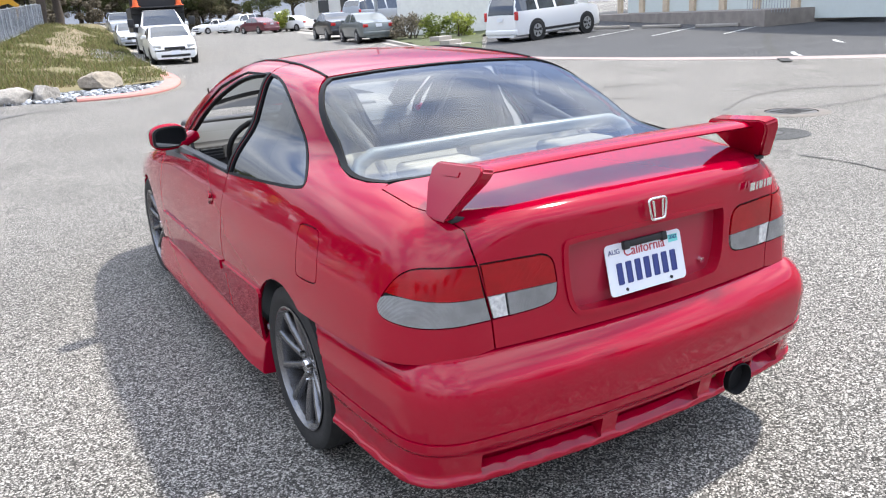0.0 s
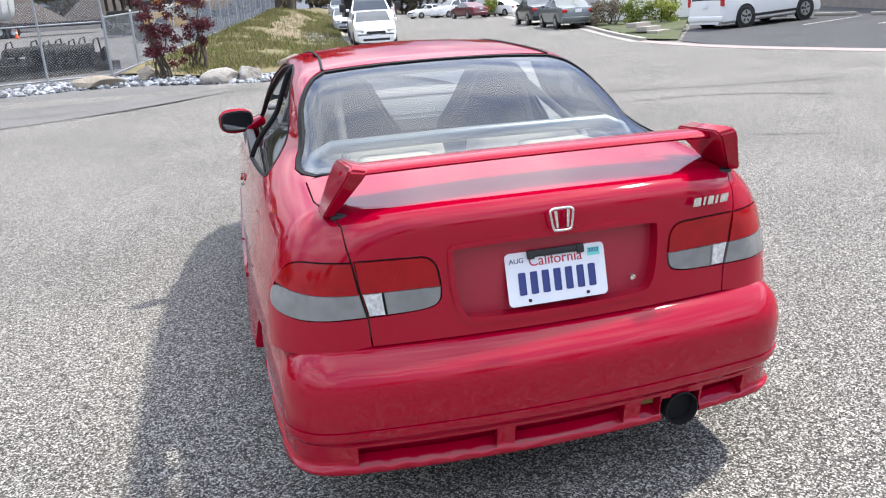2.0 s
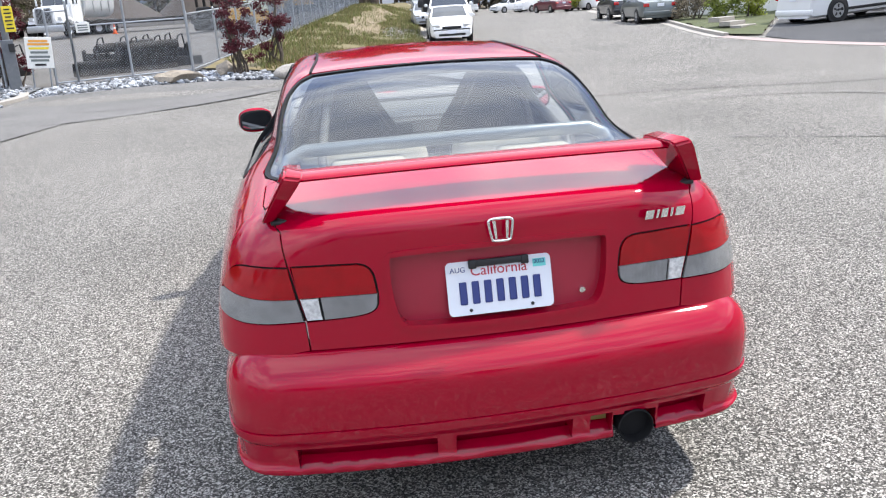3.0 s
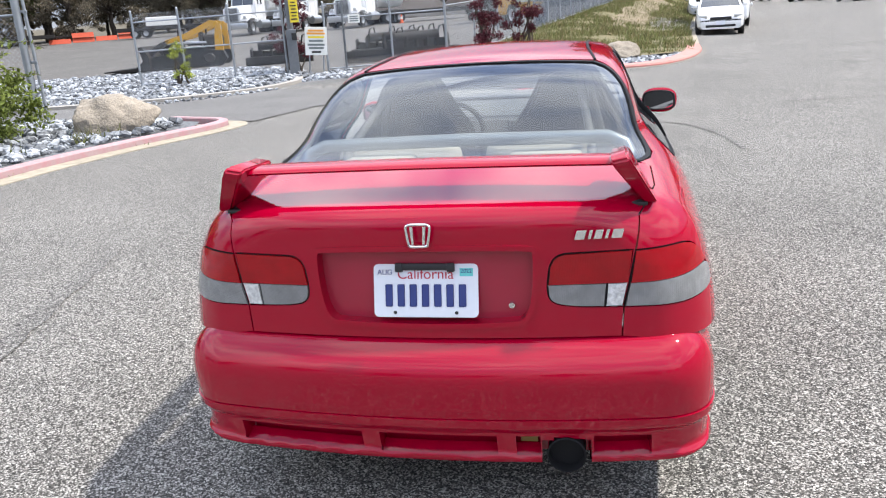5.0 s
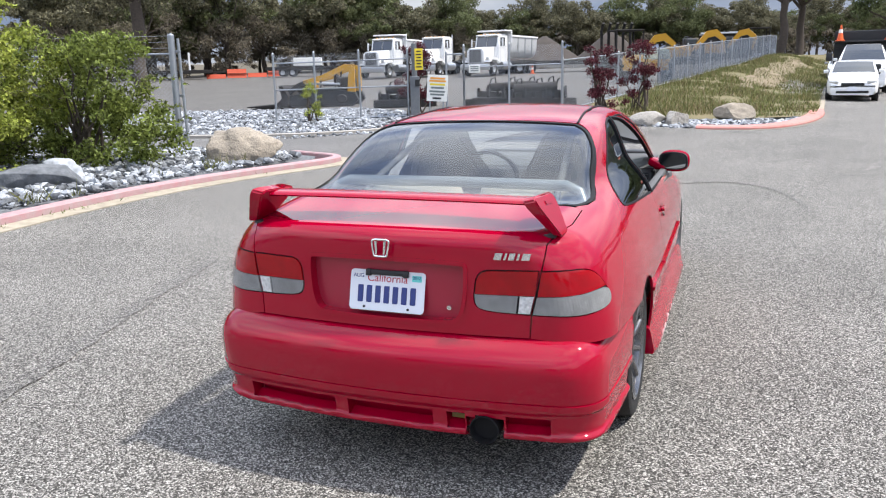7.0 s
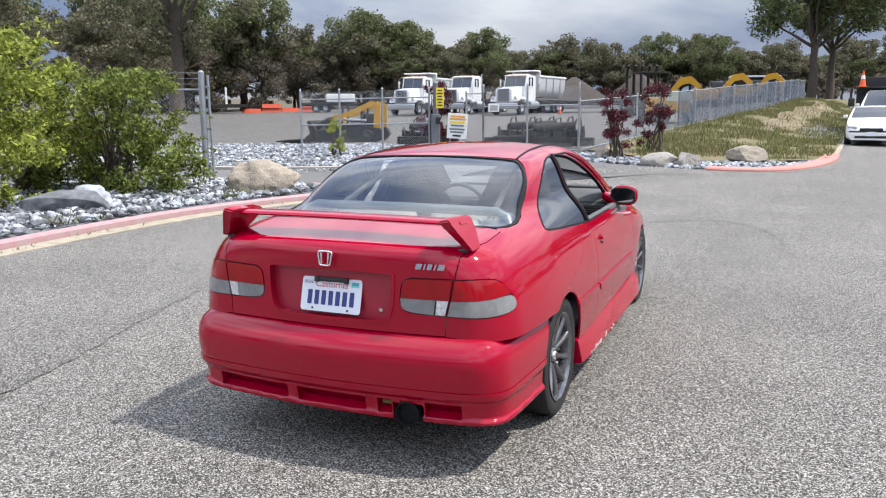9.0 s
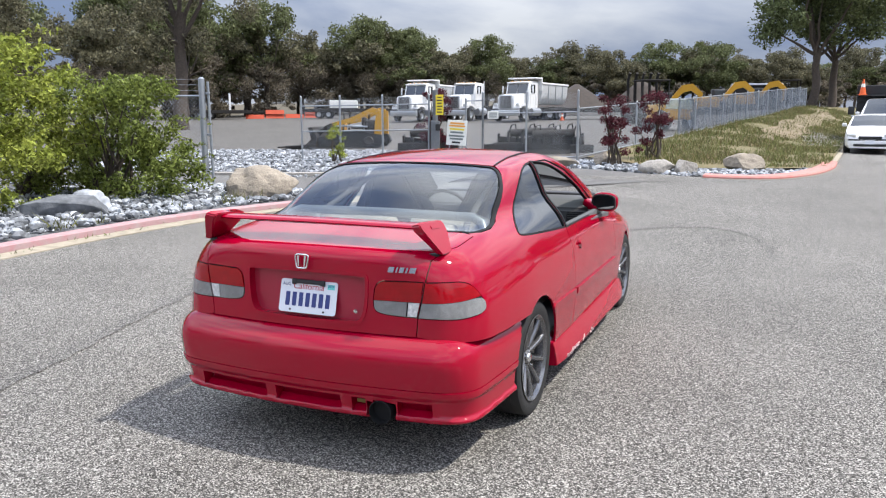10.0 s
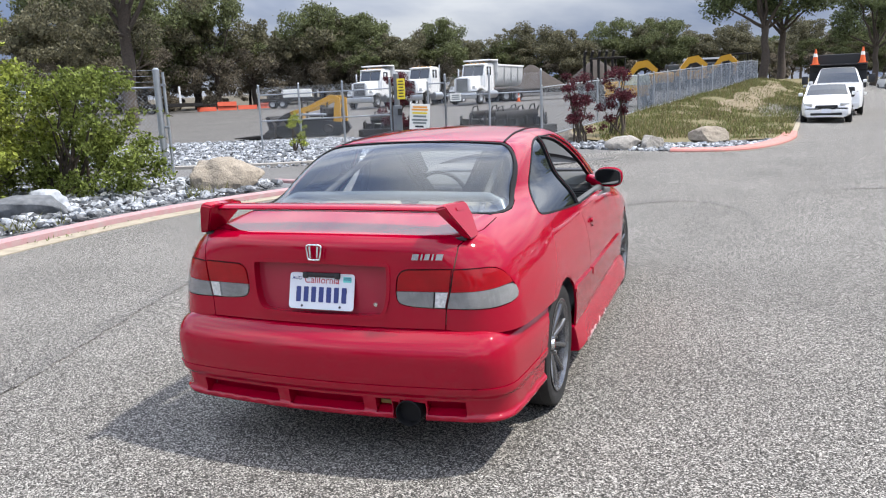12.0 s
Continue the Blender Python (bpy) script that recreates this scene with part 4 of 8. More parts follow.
# glazing
rg = panel("rear_window", REAR_GLASS, (0, -0.5, 0.87), M_REARGLASS, car, smooth=1, lift=-0.004, flange=0, grow=0.004, label="sloping rear window reflecting the clouds")
rg.visible_shadow = False
panel("window_seal", REAR_GLASS, (0, -0.5, 0.87), M_RUBBER, rg, smooth=1, lift=0.001, grow=0.006, ring=0.015, label="black rear window surround")
screen = [(0.475, 1.42, 1.29), (0, 1.51, 1.30), (-0.475, 1.42, 1.29), (-0.555, 1.72, 1.15), (-0.64, 2.06, 1.0), (0, 2.30, 1.0), (0.64, 2.06, 1.0), (0.555, 1.72, 1.15)]
ws = panel("windscreen", screen, (0, 0.5, 0.87), M_CLEARGLASS, car, flange=0, step=0.04)
ws.visible_shadow = False

# boot lid with the plate recess
PLATE_RIM = [(-0.300, -0.895, 0.876), (0.300, -0.895, 0.876), (0.312, -0.90, 0.86), (0.309, -0.92, 0.75), (0.292, -0.93, 0.680), (0.255, -0.93, 0.660), (-0.255, -0.93, 0.660),
             (-0.292, -0.93, 0.680), (-0.309, -0.92, 0.75), (-0.312, -0.90, 0.86)]
lid = [(0, -0.478, 1.02), (0.3, -0.470, 1.02), (0.600, -0.443, 1.015)] + TRUNK_R + [(0.3, -0.90, 0.618), (0, -0.91, 0.618), (-0.3, -0.90, 0.618)] + [(-x, y, z) for x, y, z in TRUNK_R[::-1]] + \
    [(-0.600, -0.443, 1.015), (-0.3, -0.470, 1.02)]
tails = [(TAIL_IN, 2, 0.002), ([(-x, y, z) for x, y, z in TAIL_IN], 2, 0.002)]
boot = panel("boot_lid", lid, V_TRUNK, M_PAINT, car, holes=[(PLATE_RIM, 2, 0.0)] + tails, step=0.02)
panel("recess_rim", PLATE_RIM, (0, -1, 0.1), M_PAINT, boot, smooth=2, lift=0.006, grow=0.012, ring=0.015, flange=0.02, step=0.012)


def recess_f(x, y, z):
    return -(y + 0.868 + 0.02 * (0.77 - z) - 0.03 * x * x)


# recess floor: its paler red holds a painted reflection besides the fading
panel("plate_recess", PLATE_RIM, (0, -1, 0.1), M_PAINT_FADED_SHEEN, boot, fn=recess_f, smooth=2, flange=0, grow=0.012, step=0.04, label="faded red paint round the number plate, a pale reflection put into its colour")
panel("recess_wall", PLATE_RIM, (0, -1, 0.1), M_PAINT, boot, smooth=2, lift=-0.001, grow=0.004, ring=0.007, flange=0.05, step=0.014)
for s in (1, -1):
    lens = panel("tail_lamp", TAIL_IN, (0, -1, 0.1), M_RUBBER, boot, smooth=2, lift=-0.004, mirror=s < 0, step=0.012, label="inner tail lamp, red over clear")
    r_top = TAIL_IN[:3] + [TAIL_IN[2]] + [(0.562, -0.872, 0.768)] * 2 + [(0.345, -0.896, 0.768)] * 2
    panel("red_lens", r_top, (0, -1, 0.1), M_LENS_REDRIBS, lens, smooth=2, lift=0.003, grow=-0.0025, mirror=s < 0, step=0.012, label="red reflector lens")
    r_low = [(0.345, -0.896, 0.7705)] * 2 + [(0.503, -0.88, 0.7705)] * 2 + [(0.497, -0.884, 0.704)] * 2 + TAIL_IN[6:8]
    panel("clear_lens", r_low, (0, -1, 0.1), M_LENS_RIBS, lens, smooth=2, lift=0.003, grow=-0.0018, mirror=s < 0, step=0.012, label="ribbed clear lens")
    r_rev = [(0.506, -0.88, 0.7705), (0.560, -0.872, 0.7705), (0.547, -0.884, 0.704), (0.500, -0.884, 0.704)]
    panel("reversing_lens", r_rev, (0, -1, 0.1), M_LENS_GLINT, lens, lift=0.003, grow=-0.0025, mirror=s < 0, step=0.012, label="faceted clear reversing lamp")

# number plate: its characters are plain bars
plate = thing("number_plate", "white number plate with blue bars and red script", "number plate", pose(0, -0.884, 0.750, 76, 0, 0))
def round_rect(w, h, r, n=6):
    return [(sx * (w / 2 - r) + r * math.cos(radians(a0 + 90 * i / n)), sy * (h / 2 - r) + r * math.sin(radians(a0 + 90 * i / n)))
            for sx, sy, a0 in ((1, 1, 0), (-1, 1, 90), (-1, -1, 180), (1, -1, 270)) for i in range(n + 1)]


b = prism(round_rect(0.303, 0.152, 0.014), 0.002, "z", -0.001)
part("plate_sheet", b, M_PLATE, plate, smooth=30)
for i in range(7):
    x = -0.1065 + i * 0.0355
    part("bar", box((0.021, 0.064, 0.002), (x, -0.014, 0.0016), 0.003, 2), M_BLUEINK, plate)
text_part("California", 0.042, Matrix.Translation((0.0, 0.046, 0.0018)) @ Matrix.Shear("XY", 4, (0.25, 0)), M_REDINK, plate, "state_script", "red state script")
part("month_sticker", box((0.034, 0.020, 0.0008), (-0.118, 0.052, 0.0014)), M_STICKER, plate, "white month sticker")
text_part("AUG", 0.021, Matrix.Translation((-0.118, 0.052, 0.0024)), M_BLUEINK, plate, "month_letters")
part("year_sticker", box((0.038, 0.023, 0.0008), (0.118, 0.052, 0.0014)), M_TEAL, plate, "teal year sticker")
text_part("2022", 0.016, Matrix.Translation((0.118, 0.055, 0.0024)), M_BLUEINK, plate, "year_digits")
for x in (-0.089, 0.089):
    part("plate_screw", rod((x, -0.063, 0), (x, -0.063, 0.004), 0.005), M_BLACK, plate)
part("plate_clamp", box((0.155, 0.020, 0.014), (0.0, 0.068, 0.006), 0.004), M_BLACK, plate, "black plastic lamp housing", smooth=40)
part("plate_clamp_end", box((0.022, 0.026, 0.016), (-0.075, 0.066, 0.008), 0.004), M_BLACK, plate, smooth=40)
part("plate_clamp_end", box((0.022, 0.026, 0.016), (0.075, 0.066, 0.008), 0.004), M_BLACK, plate, smooth=40)
part("boot_lock", rod((0.243, -0.868, 0.706), (0.243, -0.880, 0.704), 0.009), M_CHROME, boot, smooth=40)

# emblem and badge as plain chrome shapes
em = new("emblem")
em.parent = car
em.matrix_world = pose(0, -0.921, 0.9225, 84, 0, 0)
em["label"] = "chrome frame emblem"
def rounded(o, n=3):
    return [tuple(q) for q in chaikin(np.array(o, float), n)]
loop = rounded([(-0.034, 0.030), (0.0, 0.031), (0.034, 0.030), (0.033, 0.012), (0.027, -0.022), (0.024, -0.030), (0.0, -0.031), (-0.024, -0.030), (-0.027, -0.022), (-0.033, 0.012)], 2)
part("emblem_frame", tube([(x, y, 0.006) for x, y in loop], 0.0042, 8, closed=True), M_CHROME, em, smooth=60)
for s in (1, -1):
    part("emblem_bar", prism([(s * 0.012, -0.024), (s * 0.018, -0.024), (s * 0.023, 0.025), (s * 0.014, 0.025)], 0.007, "z", 0.002), M_CHROME, em)
bd = new("badge")
bd.parent = car
bd.matrix_world = pose(0.487, -0.889, 0.912, 84, 0, 8)
bd["label"] = "chrome badge bars"
for x, w in ((-0.052, 0.026), (-0.026, 0.008), (-0.004, 0.020), (0.019, 0.008), (0.046, 0.028)):
    part("badge_bar", prism([(x - w / 2 - 0.004, -0.012), (x + w / 2 - 0.004, -0.012), (x + w / 2 + 0.003, 0.012), (x - w / 2 + 0.003, 0.012)], 0.005, "z", 0.0), M_CHROME, bd)


# rear bumper, meshed round an upright axis inside it
def wrap_mesh(name, fn, angles, z_top, z_low, mat, axis_y=-0.25, rows=26, arch_y=0.0, flip_y=1, label=""):
    """A bumper skin: for each bearing a fan of rays from inside, cut off below z_low and at the wheel arches."""
    cols = []
    top = radians(68)
    zc = 0.5 * (0.60 + 0.24)
    n = len(angles)
    el = np.linspace(top, -radians(62), rows * 2)
    for a in angles:
        dx, dy = math.sin(a), -math.cos(a) * flip_y
        reach = 0.45
        o = np.tile((dx * reach, axis_y + dy * reach * 0.9, zc), (len(el), 1))
        d = np.stack([np.cos(el) * dx, np.cos(el) * dy, np.sin(el)], 1)
        s = np.zeros(len(el))
        for _ in range(140):
            q = o + s[:, None] * d
            s = s - fn(q[:, 0], q[:, 1], q[:, 2]) * 0.6
        cols.append(o + s[:, None] * d)
    grid = np.array(cols)
    m = grid.shape[1]
    p = grid.reshape(-1, 3)
    faces = [(i * m + j, i * m + j + 1, (i + 1) * m + j + 1, (i + 1) * m + j) for i in range(n - 1) for j in range(m - 1)]
    bm = bmesh.new()
    bv = [bm.verts.new(q) for q in p]
    for f in faces:
        bm.faces.new([bv[i] for i in f])
    for co, no in (((0, 0, z_low), (0, 0, -1)), ((0, 0, z_top), (0, 0, 1))):
        bmesh.ops.bisect_plane(bm, geom=bm.verts[:] + bm.edges[:] + bm.faces[:], plane_co=co, plane_no=no, clear_outer=True)
    return bm


def finish_skin(bm, name, fn, mat, parent, label="", arch=(0.0, 0.305, RW), rim=0.02):
    """Cut the wheel arch, fold the free edges in, and give the skin its own normals."""
    ay, az, ar = arch
    for v in bm.verts:
        dy, dz = v.co.y - ay, v.co.z - az
        v.tag = math.hypot(dy, dz) < ar
    drop = [f for f in bm.faces if all(v.tag for v in f.verts)]
    bmesh.ops.delete(bm, geom=drop, context="FACES")
    for v in bm.verts:
        if v.tag:
            dy, dz = v.co.y - ay, v.co.z - az
            k = ar / max(1e-6, math.hypot(dy, dz))
            v.co.y, v.co.z = ay + dy * k, az + dz * k
    bmesh.ops.triangulate(bm, faces=[f for f in bm.faces if len(f.verts) > 4])
    bm.verts.ensure_lookup_table()
    bm.verts.index_update()
    pos = np.array([tuple(v.co) for v in bm.verts])
    nn = gradient(fn, pos)
    faces = [tuple(v.index for v in f.verts) for f in bm.faces]
    out = []
    for f in faces:
        a, b_, c = pos[f[0]], pos[f[1]], pos[f[2]]
        out.append(f if np.dot(np.cross(b_ - a, c - a), nn[f[0]]) > 0 else f[::-1])
    count = {}
    for f in out:
        for i in range(len(f)):
            count[(f[i], f[(i + 1) % len(f)])] = 1
    verts, norms = list(pos), list(nn)
    for i, j in [e for e in count if (e[1], e[0]) not in count]:
        k = len(verts)
        t3 = unit(pos[j] - pos[i] + 1e-12)
        side = np.cross(t3, nn[i])
        verts += [pos[i], pos[j], pos[j] - nn[j] * rim, pos[i] - nn[i] * rim]
        norms += [side] * 4
        out.append((k, k + 3, k + 2, k + 1))
    bm.free()
    return mesh_from(name, verts, out, mat, normals=norms, parent=parent, label=label)


bear = [radians(a) for a in np.linspace(-118, 118, 150)]
finish_skin(wrap_mesh("rear_bumper", bumper_f, bear, 0.64, 0.392, M_PAINT), "rear_bumper", bumper_f, M_PAINT, car, "smooth red rear bumper", rim=0.012)


# lower lip: a skin of its own with four slots, each backed by a shallow trough
SLOTS = [(-0.615, -0.215), (-0.160, 0.190), (0.245, 0.315), (0.465, 0.625)]
lipbm = wrap_mesh("bumper_lip", lambda x, y, z: bumper_f(x, y, z) - 0.004 + 0.014 * sstep(0.362, 0.335, z) - 0.018 * sstep(0.272, 0.250, z), bear, 0.389, 0.238, M_PAINT, rows=34)
lip_f = lambda x, y, z: bumper_f(x, y, z) - 0.004 + 0.014 * sstep(0.362, 0.335, z) - 0.018 * sstep(0.272, 0.250, z)
for a, b_ in SLOTS:
    for x in (a, b_):
        bmesh.ops.bisect_plane(lipbm, geom=lipbm.verts[:] + lipbm.edges[:] + lipbm.faces[:], plane_co=(x, 0, 0), plane_no=(1, 0, 0))
for z in (0.262, 0.326):
    bmesh.ops.bisect_plane(lipbm, geom=lipbm.verts[:] + lipbm.edges[:] + lipbm.faces[:], plane_co=(0, 0, z), plane_no=(0, 0, 1))
for x in (0.318, 0.458):
    bmesh.ops.bisect_plane(lipbm, geom=lipbm.verts[:] + lipbm.edges[:] + lipbm.faces[:], plane_co=(x, 0, 0), plane_no=(1, 0, 0))
notch = [f for f in lipbm.faces if 0.318 < f.calc_center_median().x < 0.458 and f.calc_center_median().z < 0.318 and f.calc_center_median().y < -0.5]
bmesh.ops.delete(lipbm, geom=notch, context="FACES")
cut = [f for f in lipbm.faces if 0.262 < f.calc_center_median().z < 0.326 and f.calc_center_median().y < -0.5 and any(a < f.calc_center_median().x < b_ for a, b_ in SLOTS)]
bmesh.ops.delete(lipbm, geom=cut, context="FACES")
lip = finish_skin(lipbm, "bumper_lip", lip_f, M_PAINT, car, "red lower bumper lip with slots", rim=0.06)
for a, b_ in SLOTS:
    o = [(a - 0.03, -0.95, 0.250), (b_ + 0.03, -0.95, 0.250), (b_ + 0.03, -0.95, 0.330), (a - 0.03, -0.95, 0.330)]
    panel("slot_back", o, (0, -1, 0.05), M_PAINT, lip, fn=lip_f, lift=-0.062, flange=0, step=0.03)
part("exhaust_tip", joined(lathe([(0.046, -0.30), (0.060, -0.30), (0.063, 0.0), (0.065, 0.010), (0.061, 0.012), (0.057, 0.0), (0.053, -0.28)], 28, "z")), M_RUBBER, car, "black exhaust tip", smooth=50).matrix_local = pose(0.388, -0.922, 0.268, 90, 0, 0) @ Matrix.Diagonal((0.86, 0.86, 1, 1))
part("exhaust_bore", rod((0.388, -0.90, 0.268), (0.388, -0.865, 0.268), 0.049), M_RUBBER, car)
part("reflector", box((0.05, 0.004, 0.018), (0.28, -0.900, 0.300), 0.002), material("amber_reflector", (0.16, 0.10, 0.02), rough=0.3), car)

# front bumper, bonnet
fb = [radians(a) for a in np.linspace(-112, 112, 70)]
fbm = wrap_mesh("front_bumper", front_f, fb, 0.62, 0.21, M_PAINT, axis_y=2.75, flip_y=-1, rows=14)
finish_skin(fbm, "front_bumper", front_f, M_PAINT, car, "red front bumper", arch=(AXF, 0.305, RW), rim=0.01)
bonnet = [(0.695, 2.065, 0.952), (0.695, 2.3, 0.90), (0.675, 2.8, 0.80), (0.63, 3.12, 0.70), (0.38, 3.28, 0.70), (0, 3.34, 0.69), (-0.38, 3.28, 0.70), (-0.63, 3.12, 0.70), (-0.675, 2.8, 0.80), (-0.695, 2.3, 0.90),
          (-0.695, 2.065, 0.952), (0, 2.26, 0.94)]
panel("bonnet", bonnet, (0, 0.3, 1), M_PAINT, car, step=0.04,
      fn=lambda x, y, z: z - (0.935 - 0.17 * np.clip(y - 2.0, -1, 2) - 0.045 * np.clip(y - 2.3, 0, 2) ** 2 - 0.06 * x * x))
grille = [(0.37, 3.31, 0.68), (-0.37, 3.31, 0.68), (-0.36, 3.36, 0.60), (0.36, 3.36, 0.60)]
panel("grille", grille, (0, 1, 0.4), M_BLACK, car, step=0.04)
part("cowl", box((1.24, 0.14, 0.10), (0, 2.27, 0.925), 0.02), M_BLACK, car)

# side skirts with flared ends and a scraped lower edge
for s in (1, -1):
    bm = bmesh.new()
    rings = []
    ys = [0.30, 0.315, 0.36, 0.42, 0.5, 0.9, 1.4, 1.9, 2.10, 2.18, 2.26, 2.275]
    for y in ys:
        e = max(0.0, 1 - min(abs(y - 0.30), abs(2.275 - y)) / 0.16)
        o = 0.836 + 0.008 * e
        p = 0.046 * (1 - 0.55 * e)
        prof = [(0.78, 0.335 - 0.02 * e), (o - 0.006, 0.325 - 0.02 * e), (o + 0.2 * p, 0.30 - 0.02 * e), (o + 0.55 * p, 0.245), (o + p, 0.200), (o + p, 0.176), (0.78, 0.168)]
        rings.append([bm.verts.new((s * x, y, z)) for x, z in prof])
    for A, B in zip(rings, rings[1:]):
        for i in range(len(A)):
            j = (i + 1) % len(A)
            bm.faces.new((A[i], A[j], B[j], B[i]))
    bm.faces.new(rings[0])
    bm.faces.new(rings[-1])
    bmesh.ops.bevel(bm, geom=[e for e in bm.edges], offset=0.004, segments=2, affect="EDGES", clamp_overlap=True)
    skirt = part("side_skirt", bm, M_PAINT, car, "red side skirt, scuffed along its lower edge", smooth=35)
    if s > 0:
        rs = random.Random(4)
        for k in range(26):
            y = 0.48 + rs.random() ** 1.6 * 0.72
            bb = box((0.004, rs.uniform(0.008, 0.05), rs.uniform(0.006, 0.018)), (0.8815, y, 0.186 + rs.uniform(-0.006, 0.008)), turn=(rs.uniform(-30, 30), 0, 0))
            part("scrape", bb, M_SKIRTWORN, skirt, "" if k else "scraped filler and bare primer")

# dark inner arches and floor, so that gaps look into shade
for y0 in (0.0, AXF):
    for s in (1, -1):
        bm = bmesh.new()
        n = 20
        for x in (0.52, 0.765):
            for k in range(n + 1):
                a = radians(-25 + 230 * k / n)
                bm.verts.new((s * x, y0 + (RW + 0.012) * math.cos(a), 0.305 + (RW + 0.012) * math.sin(a)))
        bm.verts.ensure_lookup_table()
        for k in range(n):
            bm.faces.new((bm.verts[k], bm.verts[k + 1], bm.verts[n + 2 + k], bm.verts[n + 1 + k]))
        bm.faces.new([bm.verts[k] for k in range(n + 1)])
        part("wheel_arch_liner", bm, M_BLACK, car, smooth=40)
part("underbody", box((1.56, 1.98, 0.10), (0, 1.30, 0.27), 0.03), M_BLACK, car)
part("boot_floor", box((1.02, 1.22, 0.32), (0, -0.22, 0.44), 0.04), M_BLACK, car)
part("engine_bay", box((1.0, 0.9, 0.42), (0, 2.72, 0.42), 0.04), M_BLACK, car)
part("silencer", rod((0.39, -0.70, 0.262), (0.39, -0.25, 0.262), 0.075, n=18), M_DARKSTEEL, car, smooth=40)


# wheels: ten slim spokes, lugs, hub, brake disc behind
def wheel(at, s):
    w = new("wheel")
    w.parent = car
    w.matrix_world = Matrix.Translation(at) @ (Matrix.Rotation(math.pi, 4, "Z") if s < 0 else Matrix.Identity(4))
    w["label"] = "ten-spoke gunmetal alloy wheel with low tyre"
    T = 0.305
    tyre = lathe([(0.222, -0.095), (0.250, -0.100), (0.285, -0.101), (0.298, -0.094), (0.304, -0.075), (0.305, -0.030), (0.3045, 0.030), (0.304, 0.072), (0.298, 0.091), (0.283, 0.099), (0.252, 0.097), (0.226, 0.088), (0.222, 0.080)], 56)
    part("tyre", tyre, M_TYRE, w, "low-profile black tyre", smooth=35)
    bm = bmesh.new()
    for x in (-0.045, -0.015, 0.015, 0.045):
        bm = joined(bm, lathe([(0.3035, x - 0.004), (0.3062, x - 0.0035), (0.3062, x + 0.0035), (0.3035, x + 0.004)], 56))
    part("tread_rib", bm, M_TYRE, w)
    rim = lathe([(0.226, 0.088), (0.229, 0.096), (0.224, 0.097), (0.216, 0.088), (0.207, 0.080), (0.203, 0.045), (0.198, -0.02), (0.200, -0.08), (0.224, -0.09)], 56)
    part("rim", rim, M_GUNMETAL, w, "gunmetal alloy rim with a bright lip", smooth=35)
    for k in range(10):
        a = k * math.tau / 10
        bm = bmesh.new()
        prev = None
        for r, hw, x0, x1 in ((0.040, 0.015, 0.020, 0.052), (0.085, 0.0125, 0.034, 0.064), (0.145, 0.0120, 0.050, 0.077), (0.195, 0.0145, 0.062, 0.084), (0.212, 0.018, 0.064, 0.086)):
            ring = [bm.verts.new((x, y, r)) for x, y in ((x0, -hw), (x1 - 0.006, -hw), (x1, -hw * 0.55), (x1, hw * 0.55), (x1 - 0.006, hw), (x0, hw))]
            if prev:
                for i in range(6):
                    j = (i + 1) % 6
                    bm.faces.new((prev[i], prev[j], ring[j], ring[i]))
            prev = ring
        bm.transform(Matrix.Rotation(a, 4, "X"))
        part("spoke", bm, M_GUNMETAL, w, smooth=50)
    part("hub", lathe([(0.0, 0.058), (0.026, 0.058), (0.030, 0.052), (0.030, 0.046), (0.056, 0.052), (0.062, 0.042), (0.062, 0.0)], 32), M_GUNMETAL, w, smooth=35)
    part("centre_cap", lathe([(0.0, 0.070), (0.022, 0.069), (0.027, 0.062), (0.028, 0.050)], 24), M_CHROME, w, "chrome hub centre", smooth=35)
    for k in range(4):
        a = k * math.tau / 4 + 0.4
        c = (0.046, 0.050 * math.cos(a), 0.050 * math.sin(a))
        part("wheel_nut", rod(c, (0.074, c[1], c[2]), 0.009, 0.007, 6), M_CHROME if k % 2 else M_DARKSTEEL, w)
    part("brake_disc", lathe([(0.0, -0.005), (0.065, -0.005), (0.065, 0.0), (0.120, 0.0), (0.120, -0.018), (0.0, -0.018)], 36), M_DARKSTEEL, w, "dull steel brake disc", smooth=30)
    part("brake_caliper", box((0.06, 0.05, 0.11), (-0.012, 0.11 if s > 0 else -0.11, 0.02), 0.012), M_DARKSTEEL, w, smooth=40)
    return w


for y0, x0 in ((0.0, 0.728), (AXF, 0.712)):
    wheel((x0, y0, 0.305), 1)
    wheel((-x0, y0, 0.305), -1)

# wing: a flat blade with end plates and feet
def wing_section(x, cy, cz, chord, thick, tilt):
    pts = []
    for k in range(14):
        a = k * math.tau / 14
        yy = 0.5 * chord * math.cos(a)
        zz = 0.5 * thick * math.sin(a) * (1.0 - 0.35 * math.cos(a))
        c, s_ = math.cos(tilt), math.sin(tilt)
        pts.append((x, cy + yy * c - zz * s_, cz + yy * s_ + zz * c))
    return pts


